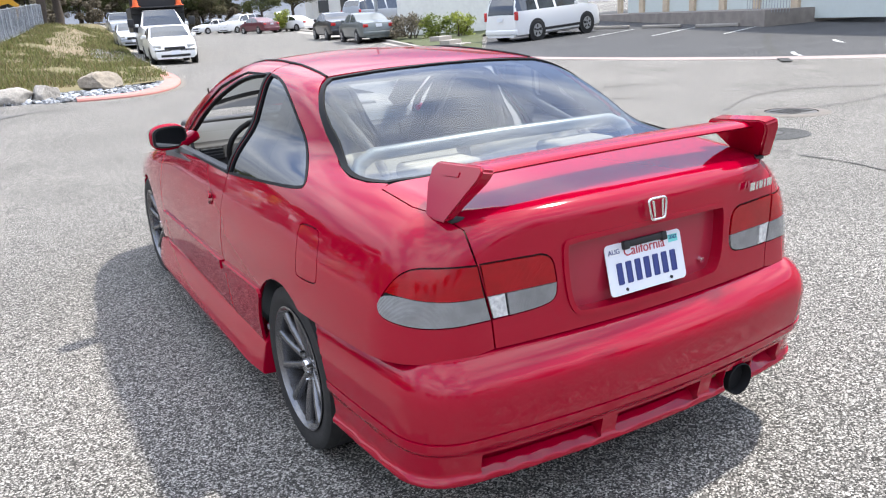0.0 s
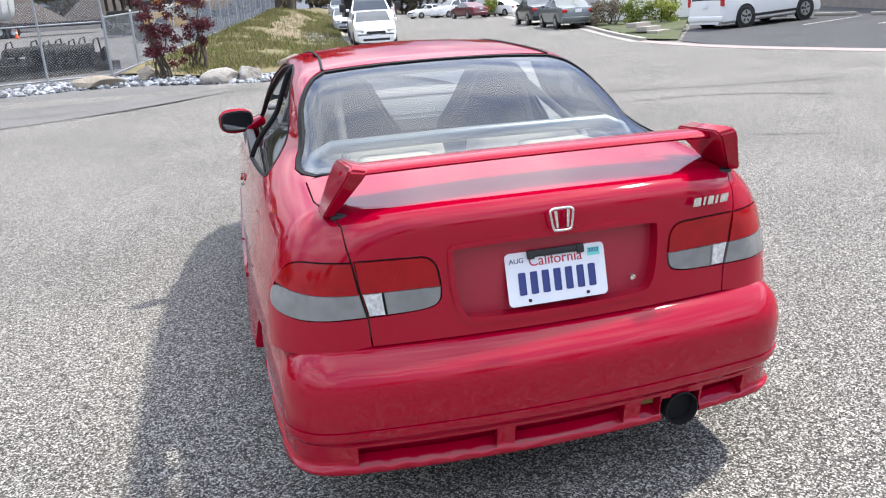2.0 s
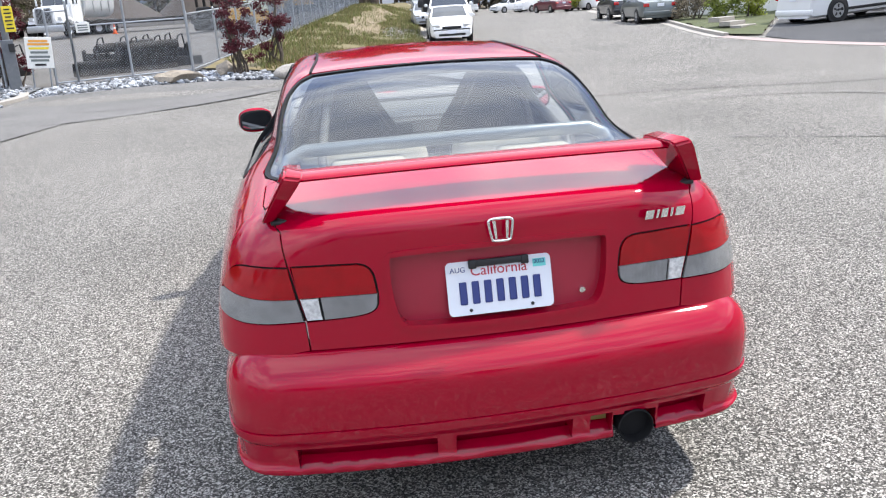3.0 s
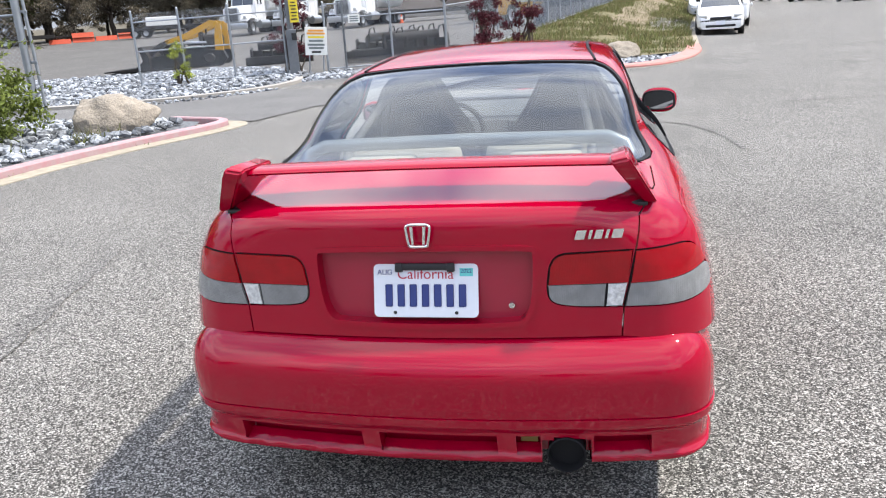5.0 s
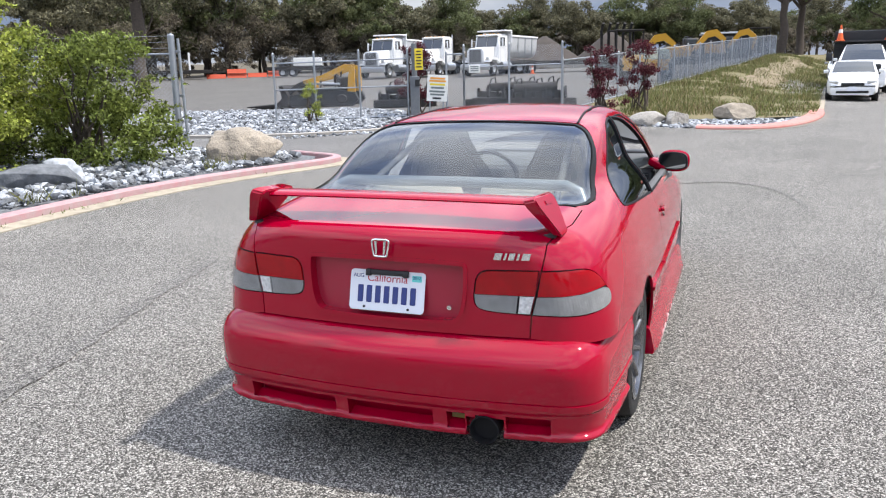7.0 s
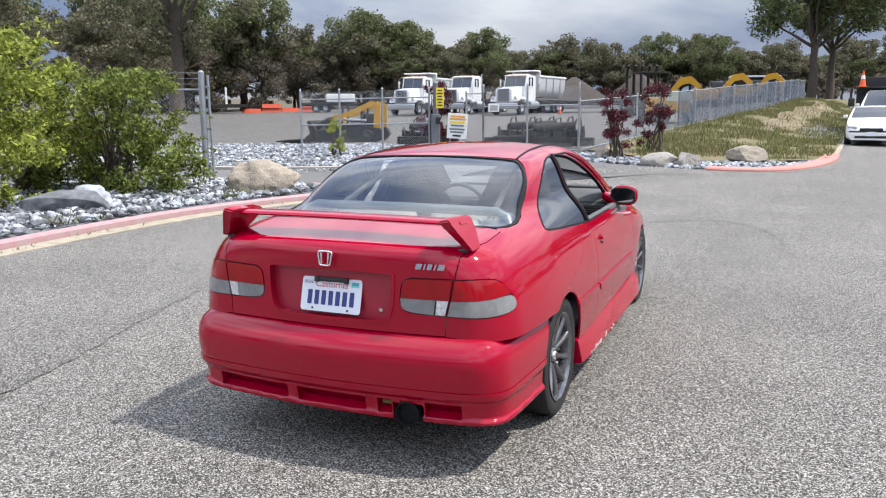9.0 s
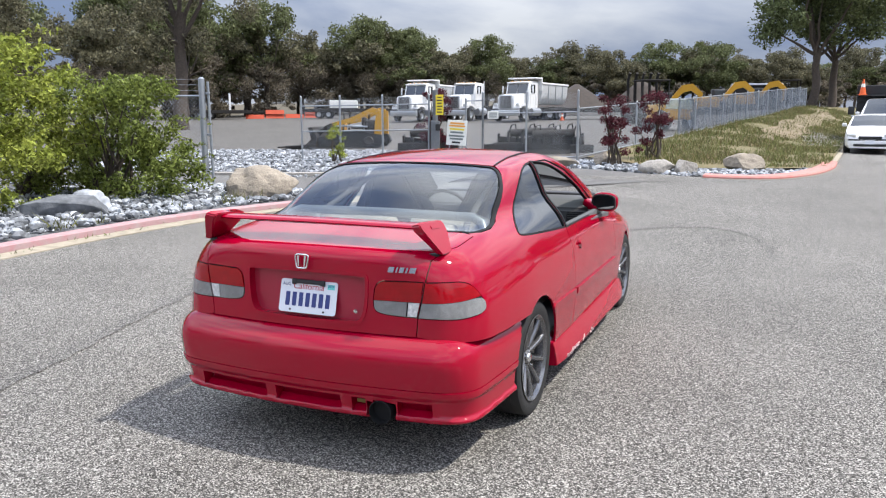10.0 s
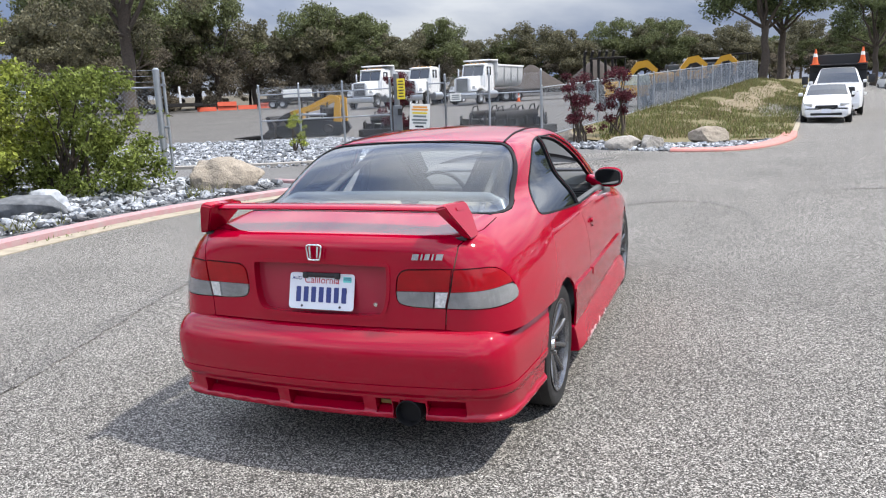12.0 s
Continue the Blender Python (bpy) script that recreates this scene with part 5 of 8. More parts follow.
wing = new("rear_wing")
wing.parent = car
wing["label"] = "red rear wing with flared end plates"
bm = bmesh.new()
prev = None
for x in np.linspace(-0.545, 0.545, 25):
    cz = 1.088
    cy = -0.752 + 0.020 * (1 - (x / 0.545) ** 2)
    ring = [bm.verts.new(q) for q in wing_section(x, cy, cz, 0.135, 0.022, radians(2))]
    if prev:
        for i in range(14):
            j = (i + 1) % 14
            bm.faces.new((prev[i], prev[j], ring[j], ring[i]))
    prev = ring
part("blade", bm, M_PAINT, wing, "flat red blade", smooth=60)
for s in (1, -1):
    # end plate: rises from a narrow foot to a wide swept tip
    o_out = [(-0.805, 0.972), (-0.705, 0.970), (-0.655, 1.052), (-0.640, 1.092), (-0.660, 1.108), (-0.868, 1.120), (-0.885, 1.110), (-0.880, 1.086)]
    bm = bmesh.new()
    ra = [bm.verts.new((s * (0.645 - 0.56 * (z - 0.965)), y, z)) for y, z in o_out]
    rb = [bm.verts.new((s * (0.608 - 0.64 * (z - 0.965)), y + 0.014, z - 0.012 * (z > 1.05))) for y, z in o_out]
    bm.faces.new(ra)
    bm.faces.new(rb[::-1])
    for i in range(len(ra)):
        j = (i + 1) % len(ra)
        bm.faces.new((ra[i], ra[j], rb[j], rb[i]))
    bmesh.ops.bevel(bm, geom=bm.edges[:], offset=0.006, segments=3, affect="EDGES", clamp_overlap=True)
    part("end_plate", bm, M_PAINT, wing, smooth=40)
    part("slot", prism([(-0.790, 1.082), (-0.715, 1.076), (-0.715, 1.090), (-0.790, 1.096)], 0.004, "x", -0.002), M_PAINT, wing).matrix_local = Matrix.Translation((s * (0.646 - 0.56 * 0.121), 0, 0)) @ Matrix.Translation((0, 0, 1.086)) @ Matrix.Rotation(s * radians(-29), 4, "Y") @ Matrix.Translation((0, 0, -1.086))
    part("wing_foot", box((0.05, 0.13, 0.012), (s * 0.590, -0.735, 0.975), 0.004, turn=(5, 0, 0)), M_BLACK, wing, "black foot pad", smooth=40)

# door mirrors
for s in (1, -1):
    mm = new("door_mirror")
    mm.parent = car
    mm.matrix_world = Matrix.Translation((s * 0.822, 1.70, 0.966)) @ Matrix.Rotation(radians(-12 * s), 4, "Z") @ Matrix.Diagonal((1.0, 1.1, 1.1, 1))
    bm = bmesh.new()
    bmesh.ops.create_uvsphere(bm, u_segments=28, v_segments=16, radius=1.0)
    for v in bm.verts:
        x, y, z = v.co
        sx = abs(x) ** 0.75 * (1 if x > 0 else -1)
        sz = abs(z) ** 0.75 * (1 if z > 0 else -1)
        v.co = (sx * 0.095, (y * 0.075 if y > 0 else y * 0.022), sz * 0.062)
    part("mirror_shell", bm, M_PAINT, mm, "red mirror shell", smooth=60)
    o = rounded([(-0.082, -0.045), (0.082, -0.045), (0.088, 0.0), (0.075, 0.047), (-0.075, 0.047), (-0.088, 0.0)], 2)
    part("mirror_bezel", prism([(x * 1.06, z * 1.08) for x, z in o], 0.008, "y", -0.026), M_BLACK, mm)
    part("mirror_glass", prism([(x * 0.93, z * 0.93) for x, z in o], 0.003, "y", -0.029), M_MIRROR, mm, "mirror glass")
    bm = box((0.13, 0.10, 0.05), (-s * 0.10, 0.02, -0.025), 0.018, turn=(0, s * 18, 0))
    part("mirror_arm", bm, M_PAINT, mm, smooth=50)
    part("antenna" if s < 0 else "mirror_stem", rod((s * 0.60, 1.62, 1.14), (s * 0.612, 1.585, 1.20), 0.004) if s < 0 else box((0.06, 0.09, 0.05), (-0.10, 0.02, -0.03), 0.015), M_BLACK if s < 0 else M_PAINT, car if s < 0 else mm)

# cabin: shelf, rear bench, front seats, dash, wheel, roll bar
part("parcel_shelf", box((1.16, 0.46, 0.03), (0, -0.26, 0.945), 0.01, turn=(3, 0, 0)), M_TRIM, car, "grey parcel shelf")
for s in (1, -1):
    part("rear_seat_back", box((0.50, 0.16, 0.50), (s * 0.30, 0.06, 0.78), 0.06, 4, turn=(-20, 0, 0)), M_BEIGE, car, "beige rear seat back", smooth=50)
    part("rear_seat_cushion", box((0.54, 0.48, 0.16), (s * 0.30, 0.36, 0.50), 0.05, 3), M_BEIGE, car, smooth=50)
    part("shelf_speaker", box((0.27, 0.17, 0.06), (s * 0.30, -0.20, 0.985), 0.025, 3), M_BEIGE, car, "beige shelf pad", smooth=50)
    o = [(-0.25, 0.46), (-0.29, 0.80), (-0.27, 0.96), (-0.20, 1.06), (-0.155, 1.15), (-0.12, 1.215), (-0.05, 1.245), (0.05, 1.245), (0.12, 1.215), (0.155, 1.15), (0.20, 1.06), (0.27, 0.96), (0.29, 0.80), (0.25, 0.46)]
    bk = prism([tuple(q) for q in chaikin(np.array(o), 2)], 0.11, "y", -0.055)
    bmesh.ops.bevel(bk, geom=[e for e in bk.edges if abs(e.verts[0].co.y - e.verts[1].co.y) < 1e-6], offset=0.035, segments=3, affect="EDGES", clamp_overlap=True)
    bk.transform(Matrix.Translation((s * 0.36, 0.80, 0.02)) @ Matrix.Translation((0, 0.0, 0.46)) @ Matrix.Rotation(radians(10), 4, "X") @ Matrix.Translation((0, 0, -0.46)))
    part("front_seat_back", bk, M_SEAT, car, "dark round-shouldered bucket seat back", smooth=50)
    part("seat_piping", tube([(s * 0.36 + 0.86 * x, 0.74 - 0.175 * (z - 0.46), z * 0.985 + 0.02) for x, z in chaikin(np.array(o[2:12]), 1)[1:-2]], 0.010, 8), M_TRIM, car, "grey piping round the seat's shoulder", smooth=60)
    part("front_seat_cushion", box((0.48, 0.50, 0.16), (s * 0.36, 1.14, 0.47), 0.05, 3), M_SEAT, car, smooth=50)
    part("door_card", box((0.03, 1.22, 0.44), (s * 0.775, 1.40, 0.66), 0.012), M_TRIM, car, "grey door card")
    part("belt_trim", box((0.045, 1.16, 0.05), (s * 0.755, 1.33, 0.892), 0.015), M_TRIM, car, "grey inner belt trim", smooth=40)
    part("door_armrest", box((0.06, 0.5, 0.07), (s * 0.745, 1.25, 0.70), 0.02), M_TRIM, car, smooth=40)
    part("rear_side_trim", box((0.03, 0.74, 0.42), (s * 0.74, 0.36, 0.72), 0.012), M_TRIM, car)
ROLL = [(-0.60, -0.20, 0.90), (-0.60, -0.17, 0.98), (-0.575, -0.15, 1.030), (-0.52, -0.14, 1.055), (0, -0.14, 1.060), (0.52, -0.14, 1.055), (0.575, -0.15, 1.030), (0.60, -0.17, 0.98), (0.60, -0.20, 0.90)]
part("roll_bar", tube([tuple(q) for q in chaikin(np.array(ROLL[1:-1]), 0)], 0.024, 12), M_ROLLBAR, car, "grey cross bar behind the rear glass", smooth=60)
part("main_hoop", tube([(-0.50, 0.60, 0.5), (-0.50, 0.58, 0.95), (-0.44, 0.57, 1.20), (-0.34, 0.57, 1.25), (0.34, 0.57, 1.25), (0.44, 0.57, 1.20), (0.50, 0.58, 0.95), (0.50, 0.60, 0.5)], 0.019, 10), M_TRIM, car, "dark roll hoop behind the front seats", smooth=60)
for s in (1, -1):
    part("hoop_stay", tube([(s * 0.40, 0.56, 1.22), (s * 0.46, -0.05, 1.02), (s * 0.46, -0.12, 0.95)], 0.017, 10), M_TRIM, car, "dark rear stay", smooth=60)
dash = prism([(1.80, 0.60), (1.72, 0.80), (1.76, 0.90), (1.90, 0.945), (2.20, 0.96), (2.20, 0.60)], 1.40, "x", -0.70)
bmesh.ops.bevel(dash, geom=dash.edges[:], offset=0.02, segments=3, affect="EDGES")
part("dashboard", dash, M_TRIM, car, "grey dashboard", smooth=40)
for x in (-0.60, 0.02, 0.60):
    v = part("air_vent", box((0.13, 0.02, 0.075), (x, 1.735, 0.845), 0.008, turn=(-15, 0, 0)), M_BLACK, car, "black slatted air vent")
    for k in range(4):
        part("vent_slat", box((0.115, 0.012, 0.005), (x, 1.727, 0.822 + k * 0.016)), M_TRIM, v)
part("steering_wheel", tube([(-0.36 + 0.185 * math.cos(a), 1.60 - 0.10 * math.sin(a) * 0.6, 0.86 + 0.16 * math.sin(a)) for a in np.linspace(0, math.tau, 29)[:-1]], 0.015, 10, closed=True), M_BLACK, car, "black steering wheel", smooth=60)
part("steering_boss", box((0.20, 0.05, 0.09), (-0.36, 1.61, 0.86), 0.02, turn=(-30, 0, 0)), M_BLACK, car, smooth=40)
part("inner_mirror", box((0.22, 0.03, 0.06), (0, 1.46, 1.22), 0.012), M_BLACK, car, "inside mirror", smooth=40)


# ---- plants ----
def leaf_cloud(name, blobs, count, size, mat, parent=None, seed=1, flat=0.5, hollow=0.55, label=""):
    """Many small bent leaves in ellipsoid clumps: blobs are (centre, radii)."""
    rg = np.random.default_rng(seed)
    w = np.array([r[0] * r[1] * r[2] for _, r in blobs]) ** 0.7
    pick = rg.choice(len(blobs), count, p=w / w.sum())
    d = rg.normal(size=(count, 3))
    d /= np.linalg.norm(d, axis=1, keepdims=True)
    rad = hollow + (1 - hollow) * rg.random(count) ** 0.6
    rad *= 1 + 0.25 * rg.normal(size=count) * (rg.random(count) < 0.25)
    c = np.array([b[0] for b in blobs])[pick] + d * rad[:, None] * np.array([b[1] for b in blobs])[pick]
    u = rg.normal(size=(count, 3))
    u /= np.linalg.norm(u, axis=1, keepdims=True)
    v = np.cross(u, rg.normal(size=(count, 3)))
    v /= np.linalg.norm(v, axis=1, keepdims=True)
    s = size * (0.6 + 0.8 * rg.random(count))[:, None]
    nrm = np.cross(u, v) * s * 0.18
    verts = np.stack([c - u * s, c + v * s * flat + nrm, c + u * s, c - v * s * flat + nrm], 1).reshape(-1, 3)
    faces = np.arange(count * 4).reshape(-1, 4)
    ob = mesh_from(name, verts, faces, mat, parent=parent, label=label)
    return ob


def leaf_material(name, colour, second, vary=0.35):
    m = material(name, colour, rough=0.6, spec=0.3, per_island=vary, vary=0.6, scale=1.2, second=second)
    n, l = m.node_tree.nodes, m.node_tree.links
    b = n["Principled BSDF"]
    t = n.new("ShaderNodeBsdfTranslucent")
    mx = n.new("ShaderNodeMixShader")
    mx.inputs["Fac"].default_value = 0.35
    src = b.inputs["Base Color"].links[0].from_socket
    l.new(src, t.inputs["Color"])
    o = n["Material Output"]
    l.new(b.outputs["BSDF"], mx.inputs[1])
    l.new(t.outputs["BSDF"], mx.inputs[2])
    l.new(mx.outputs["Shader"], o.inputs["Surface"])
    return m


M_LEAF_BRIGHT = leaf_material("spring_leaves", (0.31, 0.34, 0.065), (0.14, 0.185, 0.035), 0.65)
M_LEAF_BUSH = leaf_material("bush_leaves", (0.20, 0.235, 0.052), (0.09, 0.125, 0.028), 0.65)
M_LEAF_OAK = leaf_material("oak_leaves", (0.172, 0.161, 0.097), (0.102, 0.094, 0.057), 0.65)
M_LEAF_GREEN = leaf_material("green_leaves", (0.148, 0.165, 0.072), (0.085, 0.098, 0.043), 0.6)
M_LEAF_DRY = leaf_material("dull_brown_leaves", (0.20, 0.172, 0.126), (0.116, 0.10, 0.073), 0.6)
M_LEAF_BIG = leaf_material("dark_green_leaves", (0.125, 0.150, 0.062), (0.070, 0.086, 0.036), 0.6)
M_LEAF_MAPLE = leaf_material("dark_red_leaves", (0.105, 0.022, 0.030), (0.05, 0.012, 0.018), 0.5)
M_BARK = material("bark", (0.095, 0.075, 0.058), rough=0.95, vary=0.7, scale=9, second=(0.04, 0.032, 0.026), bump=0.8, bump_scale=20)


def limb(a, b, r0, r1, sag=0.0, n=7, seed=0):
    """A tapered, wandering branch as a bmesh."""
    rr = random.Random(seed)
    a, b = Vector(a), Vector(b)
    bm = bmesh.new()
    prev = None
    steps = 6
    q = (b - a).to_track_quat("Z", "Y")
    for i in range(steps + 1):
        t = i / steps
        p = a.lerp(b, t) + Vector((rr.uniform(-1, 1), rr.uniform(-1, 1), 0)) * (b - a).length * 0.03 * (0 < t < 1) + Vector((0, 0, -sag * 4 * t * (1 - t)))
        r = r0 + (r1 - r0) * t
        ring = [bm.verts.new(p + q @ Vector((r * math.cos(k * math.tau / n), r * math.sin(k * math.tau / n), 0))) for k in range(n)]
        if prev:
            for k in range(n):
                bm.faces.new((prev[k], prev[(k + 1) % n], ring[(k + 1) % n], ring[k]))
        prev = ring
    return bm


def tree(label, at, height, spread, leaf, seed, count=3200, leaf_size=0.30, trunk_h=0.32, trunk_r=0.22, blobs_n=13, category="tree", name="tree", group="", kind="", low=0.3, twiggy=False):
    rr = random.Random(seed)
    t = thing(name, label, category, pose(at[0], at[1], ground_z(*at) - 0.05, 0, 0, rr.uniform(0, 360)), group)
    bm = limb((0, 0, 0), (rr.uniform(-0.3, 0.3), rr.uniform(-0.3, 0.3), height * trunk_h), trunk_r * 1.25, trunk_r * 0.8, seed=seed)
    blobs = []
    for k in range(blobs_n):
        a = k * 2.4 + rr.uniform(-0.4, 0.4)
        hz = low + (1 - low) * rr.uniform(0.12, 0.90)
        rad = spread * 0.5 * math.sqrt(max(0.08, 1 - ((hz - (low + 1) / 2) / ((1 - low) / 2)) ** 2)) * rr.uniform(0.25, 1.02)
        c = (rad * math.cos(a), rad * math.sin(a), height * hz)
        r = spread * rr.choice((0.045, 0.06, 0.08, 0.11, 0.15))
        blobs.append((c, (r, r, r * rr.uniform(0.6, 0.85))))
        if k < 8:
            bm = joined(bm, limb((0, 0, height * trunk_h * rr.uniform(0.7, 1.0)), c, trunk_r * 0.5, trunk_r * 0.10, seed=seed + k))
    part("trunk", bm, M_BARK, t, smooth=60)
    if twiggy:
        cut = height * (low + (1 - low) * 0.42)
        lower, upper = [b for b in blobs if b[0][2] < cut], [b for b in blobs if b[0][2] >= cut]
        leaf_cloud("lower_crown", lower, int(count * 0.36), leaf_size, M_LEAF_DRY, t, seed + 5, hollow=0.2, flat=0.22)
        leaf_cloud("crown", upper, int(count * 0.56), leaf_size, leaf, t, seed, hollow=0.3)
    else:
        leaf_cloud("crown", blobs, count, leaf_size, leaf, t, seed, hollow=0.3)
    return t


def place_tree(src, at, s=1.0, turn=0.0):
    return copy_thing(src, pose(at[0], at[1], ground_z(*at) - 0.05, 0, 0, turn) @ Matrix.Diagonal((s, s, s, 1)))


# the wood behind the yard: a few trees, repeated with turns
WOOD = "trees behind the yard"
oakA = tree("dark green oak with a broad crown", (-50, 93), 11.0, 10.0, M_LEAF_OAK, 11, 13000, 0.15, group=WOOD, blobs_n=66)
oakB = tree("dusty olive oak with an uneven crown", (-58, 88), 10.0, 10.5, M_LEAF_OAK, 12, 13000, 0.15, group=WOOD, low=0.10, blobs_n=66, twiggy=True)
oakC = tree("mid-green tree with a rounded crown", (-66, 80), 10.5, 9.5, M_LEAF_GREEN, 13, 13000, 0.15, group=WOOD, low=0.2, blobs_n=66)
oakD = tree("brown-green tree hung with dry twigs", (-72, 72), 11.5, 9.0, M_LEAF_GREEN, 14, 13000, 0.15, group=WOOD, low=0.06, blobs_n=66, twiggy=True)
rs = random.Random(21)
LINE = [(-110, 38), (-92, 50), (-76, 62), (-62, 76), (-48, 88), (-32, 97), (-14, 104), (4, 110), (22, 122), (40, 136)]
for k in range(64):
    f = rs.random() * (len(LINE) - 1.001)
    i = int(f)
    a, b = Vector(LINE[i]), Vector(LINE[i + 1])
    p = a.lerp(b, f - i) + Vector((rs.uniform(-3, 3), rs.uniform(-3, 12)))
    far = p.x > -34
    s = 1.28 if p.x < -62 else (1.1 if p.x < -48 else (0.8 if far else 1.0))
    place_tree(rs.choice([oakA, oakC, oakA, oakB] if far else [oakB, oakD, oakC, oakD, oakB]), p, s * rs.uniform(0.72, 1.18), rs.uniform(0, 360))
for k in range(14):
    p = Vector((-118, 20)).lerp(Vector((-62, 66)), k / 13) + Vector((rs.uniform(-4, 4), rs.uniform(-3, 6)))
    place_tree(rs.choice([oakD, oakB]), p, rs.uniform(0.95, 1.35), rs.uniform(0, 360))
for k in range(22):
    p = Vector((-34, 98)).lerp(Vector((30, 130)), k / 21) + Vector((rs.uniform(-2, 2), rs.uniform(-5, 5)))
    place_tree(rs.choice([oakA, oakC, oakB]), p, rs.uniform(0.5, 0.8), rs.uniform(0, 360))
for p, k in (((-55.5, 84.0), 1.15), ((-50.0, 90.0), 1.05), ((-60.0, 79.0), 1.2), ((-44.0, 92.0), 1.0), ((-34.0, 95.0), 0.9)):
    place_tree(oakB if k > 1.0 else oakD, p, k, 70 * k)
# undergrowth under the wood
brush = tree("low brown thicket at the edge of the wood", (-60, 70), 3.4, 7.0, M_LEAF_DRY, 31, 2200, 0.20, trunk_h=0.1, trunk_r=0.06, category="thicket", name="thicket", group="thickets", low=0.02)
for k in range(30):
    f = k / 29 * (len(LINE) - 1.001)
    i = int(f)
    p = Vector(LINE[i]).lerp(Vector(LINE[i + 1]), f - i) + Vector((rs.uniform(-2, 2), rs.uniform(-5, 0)))
    place_tree(brush, p, rs.uniform(0.8, 1.3), rs.uniform(0, 360))
greenbush = tree("bright green young tree before the wood", (-40.5, 88), 7.5, 6.0, M_LEAF_GREEN, 33, 3000, 0.24, low=0.1, group=WOOD)
tall = tree("tall old tree with drooping dark branches", (-37.7, 41.2), 15.0, 11.0, M_LEAF_OAK, 41, 14000, 0.13, trunk_h=0.55, trunk_r=0.42, blobs_n=34, low=0.34)
place_tree(tall, (-62, 44), 0.95, 140)
big = tree("large spreading dark green tree by the fence end", (4.4, 80.0), 16.0, 12.5, M_LEAF_BIG, 45, 24000, 0.17, trunk_h=0.36, trunk_r=0.36, blobs_n=80, low=0.36)
place_tree(big, (6.3, 84), 0.95, 200)
place_tree(big, (17, 100), 0.85, 80)
# the street's far end and the east side
for p, s in (((27, 150), 1.1), ((8, 165), 1.0), ((38, 120), 0.9), ((30, 84), 0.75), ((36, 70), 0.7), ((16, 190), 1.2), ((48, 100), 1.0), ((0, 190), 1.2), ((-10, 160), 1.1), ((58, 80), 1.0), ((26, 46), 0.45), ((31, 52), 0.6)):
    place_tree(rs.choice([oakA, oakC]), p, s, rs.uniform(0, 360))
# unseen trees added behind the camera, only for the reflections in paint and glass
for k in range(12):
    a = radians(200 + k * 13)
    place_tree(rs.choice([oakA, oakC]), (44 * math.cos(a), 44 * math.sin(a)), rs.uniform(0.55, 0.8), rs.uniform(0, 360))


def shrub(label, at, blobs, count, size, leaf, seed, stems, name="bush", category="bush", sprays=0):
    t = thing(name, label, category, pose(at[0], at[1], ground_z(*at) + 0.05))
    rr = random.Random(seed)
    for k in range(stems):
        c = blobs[k % len(blobs)][0]
        part("stem", limb((rr.uniform(-0.25, 0.25), rr.uniform(-0.25, 0.25), 0), (c[0] * 0.9, c[1] * 0.9, c[2]), 0.035 if k else 0.06, 0.008, seed=seed + k), M_BARK, t, smooth=60)
    leaf_cloud("foliage", blobs, count, size, leaf, t, seed, hollow=0.1)
    # arching sprays: thin twigs that bend over, with leaves along them
    if sprays:
        rg = np.random.default_rng(seed)
        bits = []
        for k in range(sprays):
            c = Vector(blobs[rr.randrange(len(blobs))][0])
            o = Vector((c.x, c.y, 0)).normalized() if c.xy.length > 0.1 else Vector((1, 0, 0))
            o = (o + Vector((rr.uniform(-0.8, 0.8), rr.uniform(-0.8, 0.8), 0))).normalized()
            L = rr.uniform(0.35, 0.95)
            pts = [c + o * L * f + Vector((0, 0, L * (1.0 * f - 0.75 * f * f) * rr.uniform(0.5, 1.1))) for f in (0, 0.25, 0.5, 0.75, 1.0)]
            part("twig", tube(pts, 0.004, 5), M_BARK, t)
            for f in range(4):
                a, b = pts[f], pts[f + 1]
                bits += [(tuple(a.lerp(b, q)), (0.05, 0.05, 0.05)) for q in (0.2, 0.7)]
        leaf_cloud("spray_leaves", bits, sprays * 26, size * 0.95, leaf, t, seed + 9, hollow=0.1)
    return t


rs = random.Random(5)
def blobset(n, rx, ry, z0, z1, r0, r1, seed, droop=0.0):
    rr = random.Random(seed)
    out = []
    for k in range(n):
        a, d = rr.uniform(0, math.tau), math.sqrt(rr.random())
        z = rr.uniform(z0, z1)
        r = rr.uniform(r0, r1)
        out.append(((rx * d * math.cos(a), ry * d * math.sin(a), z), (r, r, r * 0.75)))
    return out


shrub("bright yellow-green bush in the rock bed", (-10.0, 4.55), blobset(95, 1.35, 1.3, 0.1, 2.75, 0.14, 0.36, 3), 15000, 0.046, M_LEAF_BRIGHT, 51, 14, category="bush", sprays=46)
shrub("dense dark green bush against the fence", (-9.65, 7.30), blobset(60, 1.65, 1.0, 0.95, 2.15, 0.14, 0.34, 4) + blobset(70, 1.95, 1.2, 0.0, 1.0, 0.16, 0.34, 14), 19000, 0.040, M_LEAF_BUSH, 52, 18, sprays=50)
shrub("leggy light green bush with arching twigs", (-11.2, 6.6), blobset(60, 1.9, 1.2, 0.6, 2.25, 0.16, 0.36, 8), 9000, 0.046, M_LEAF_BRIGHT, 53, 12, sprays=40)
shrub("tall green bush at the rock bed's edge", (-11.3, 3.0), blobset(44, 1.7, 1.4, 0.4, 3.0, 0.25, 0.5, 9), 9000, 0.055, M_LEAF_BRIGHT, 54, 10)
shrub("tall thin weed by the fence", (-10.9, 17.6), blobset(14, 0.26, 0.26, 0.15, 1.4, 0.08, 0.18, 12), 1000, 0.032, M_LEAF_BRIGHT, 55, 3)
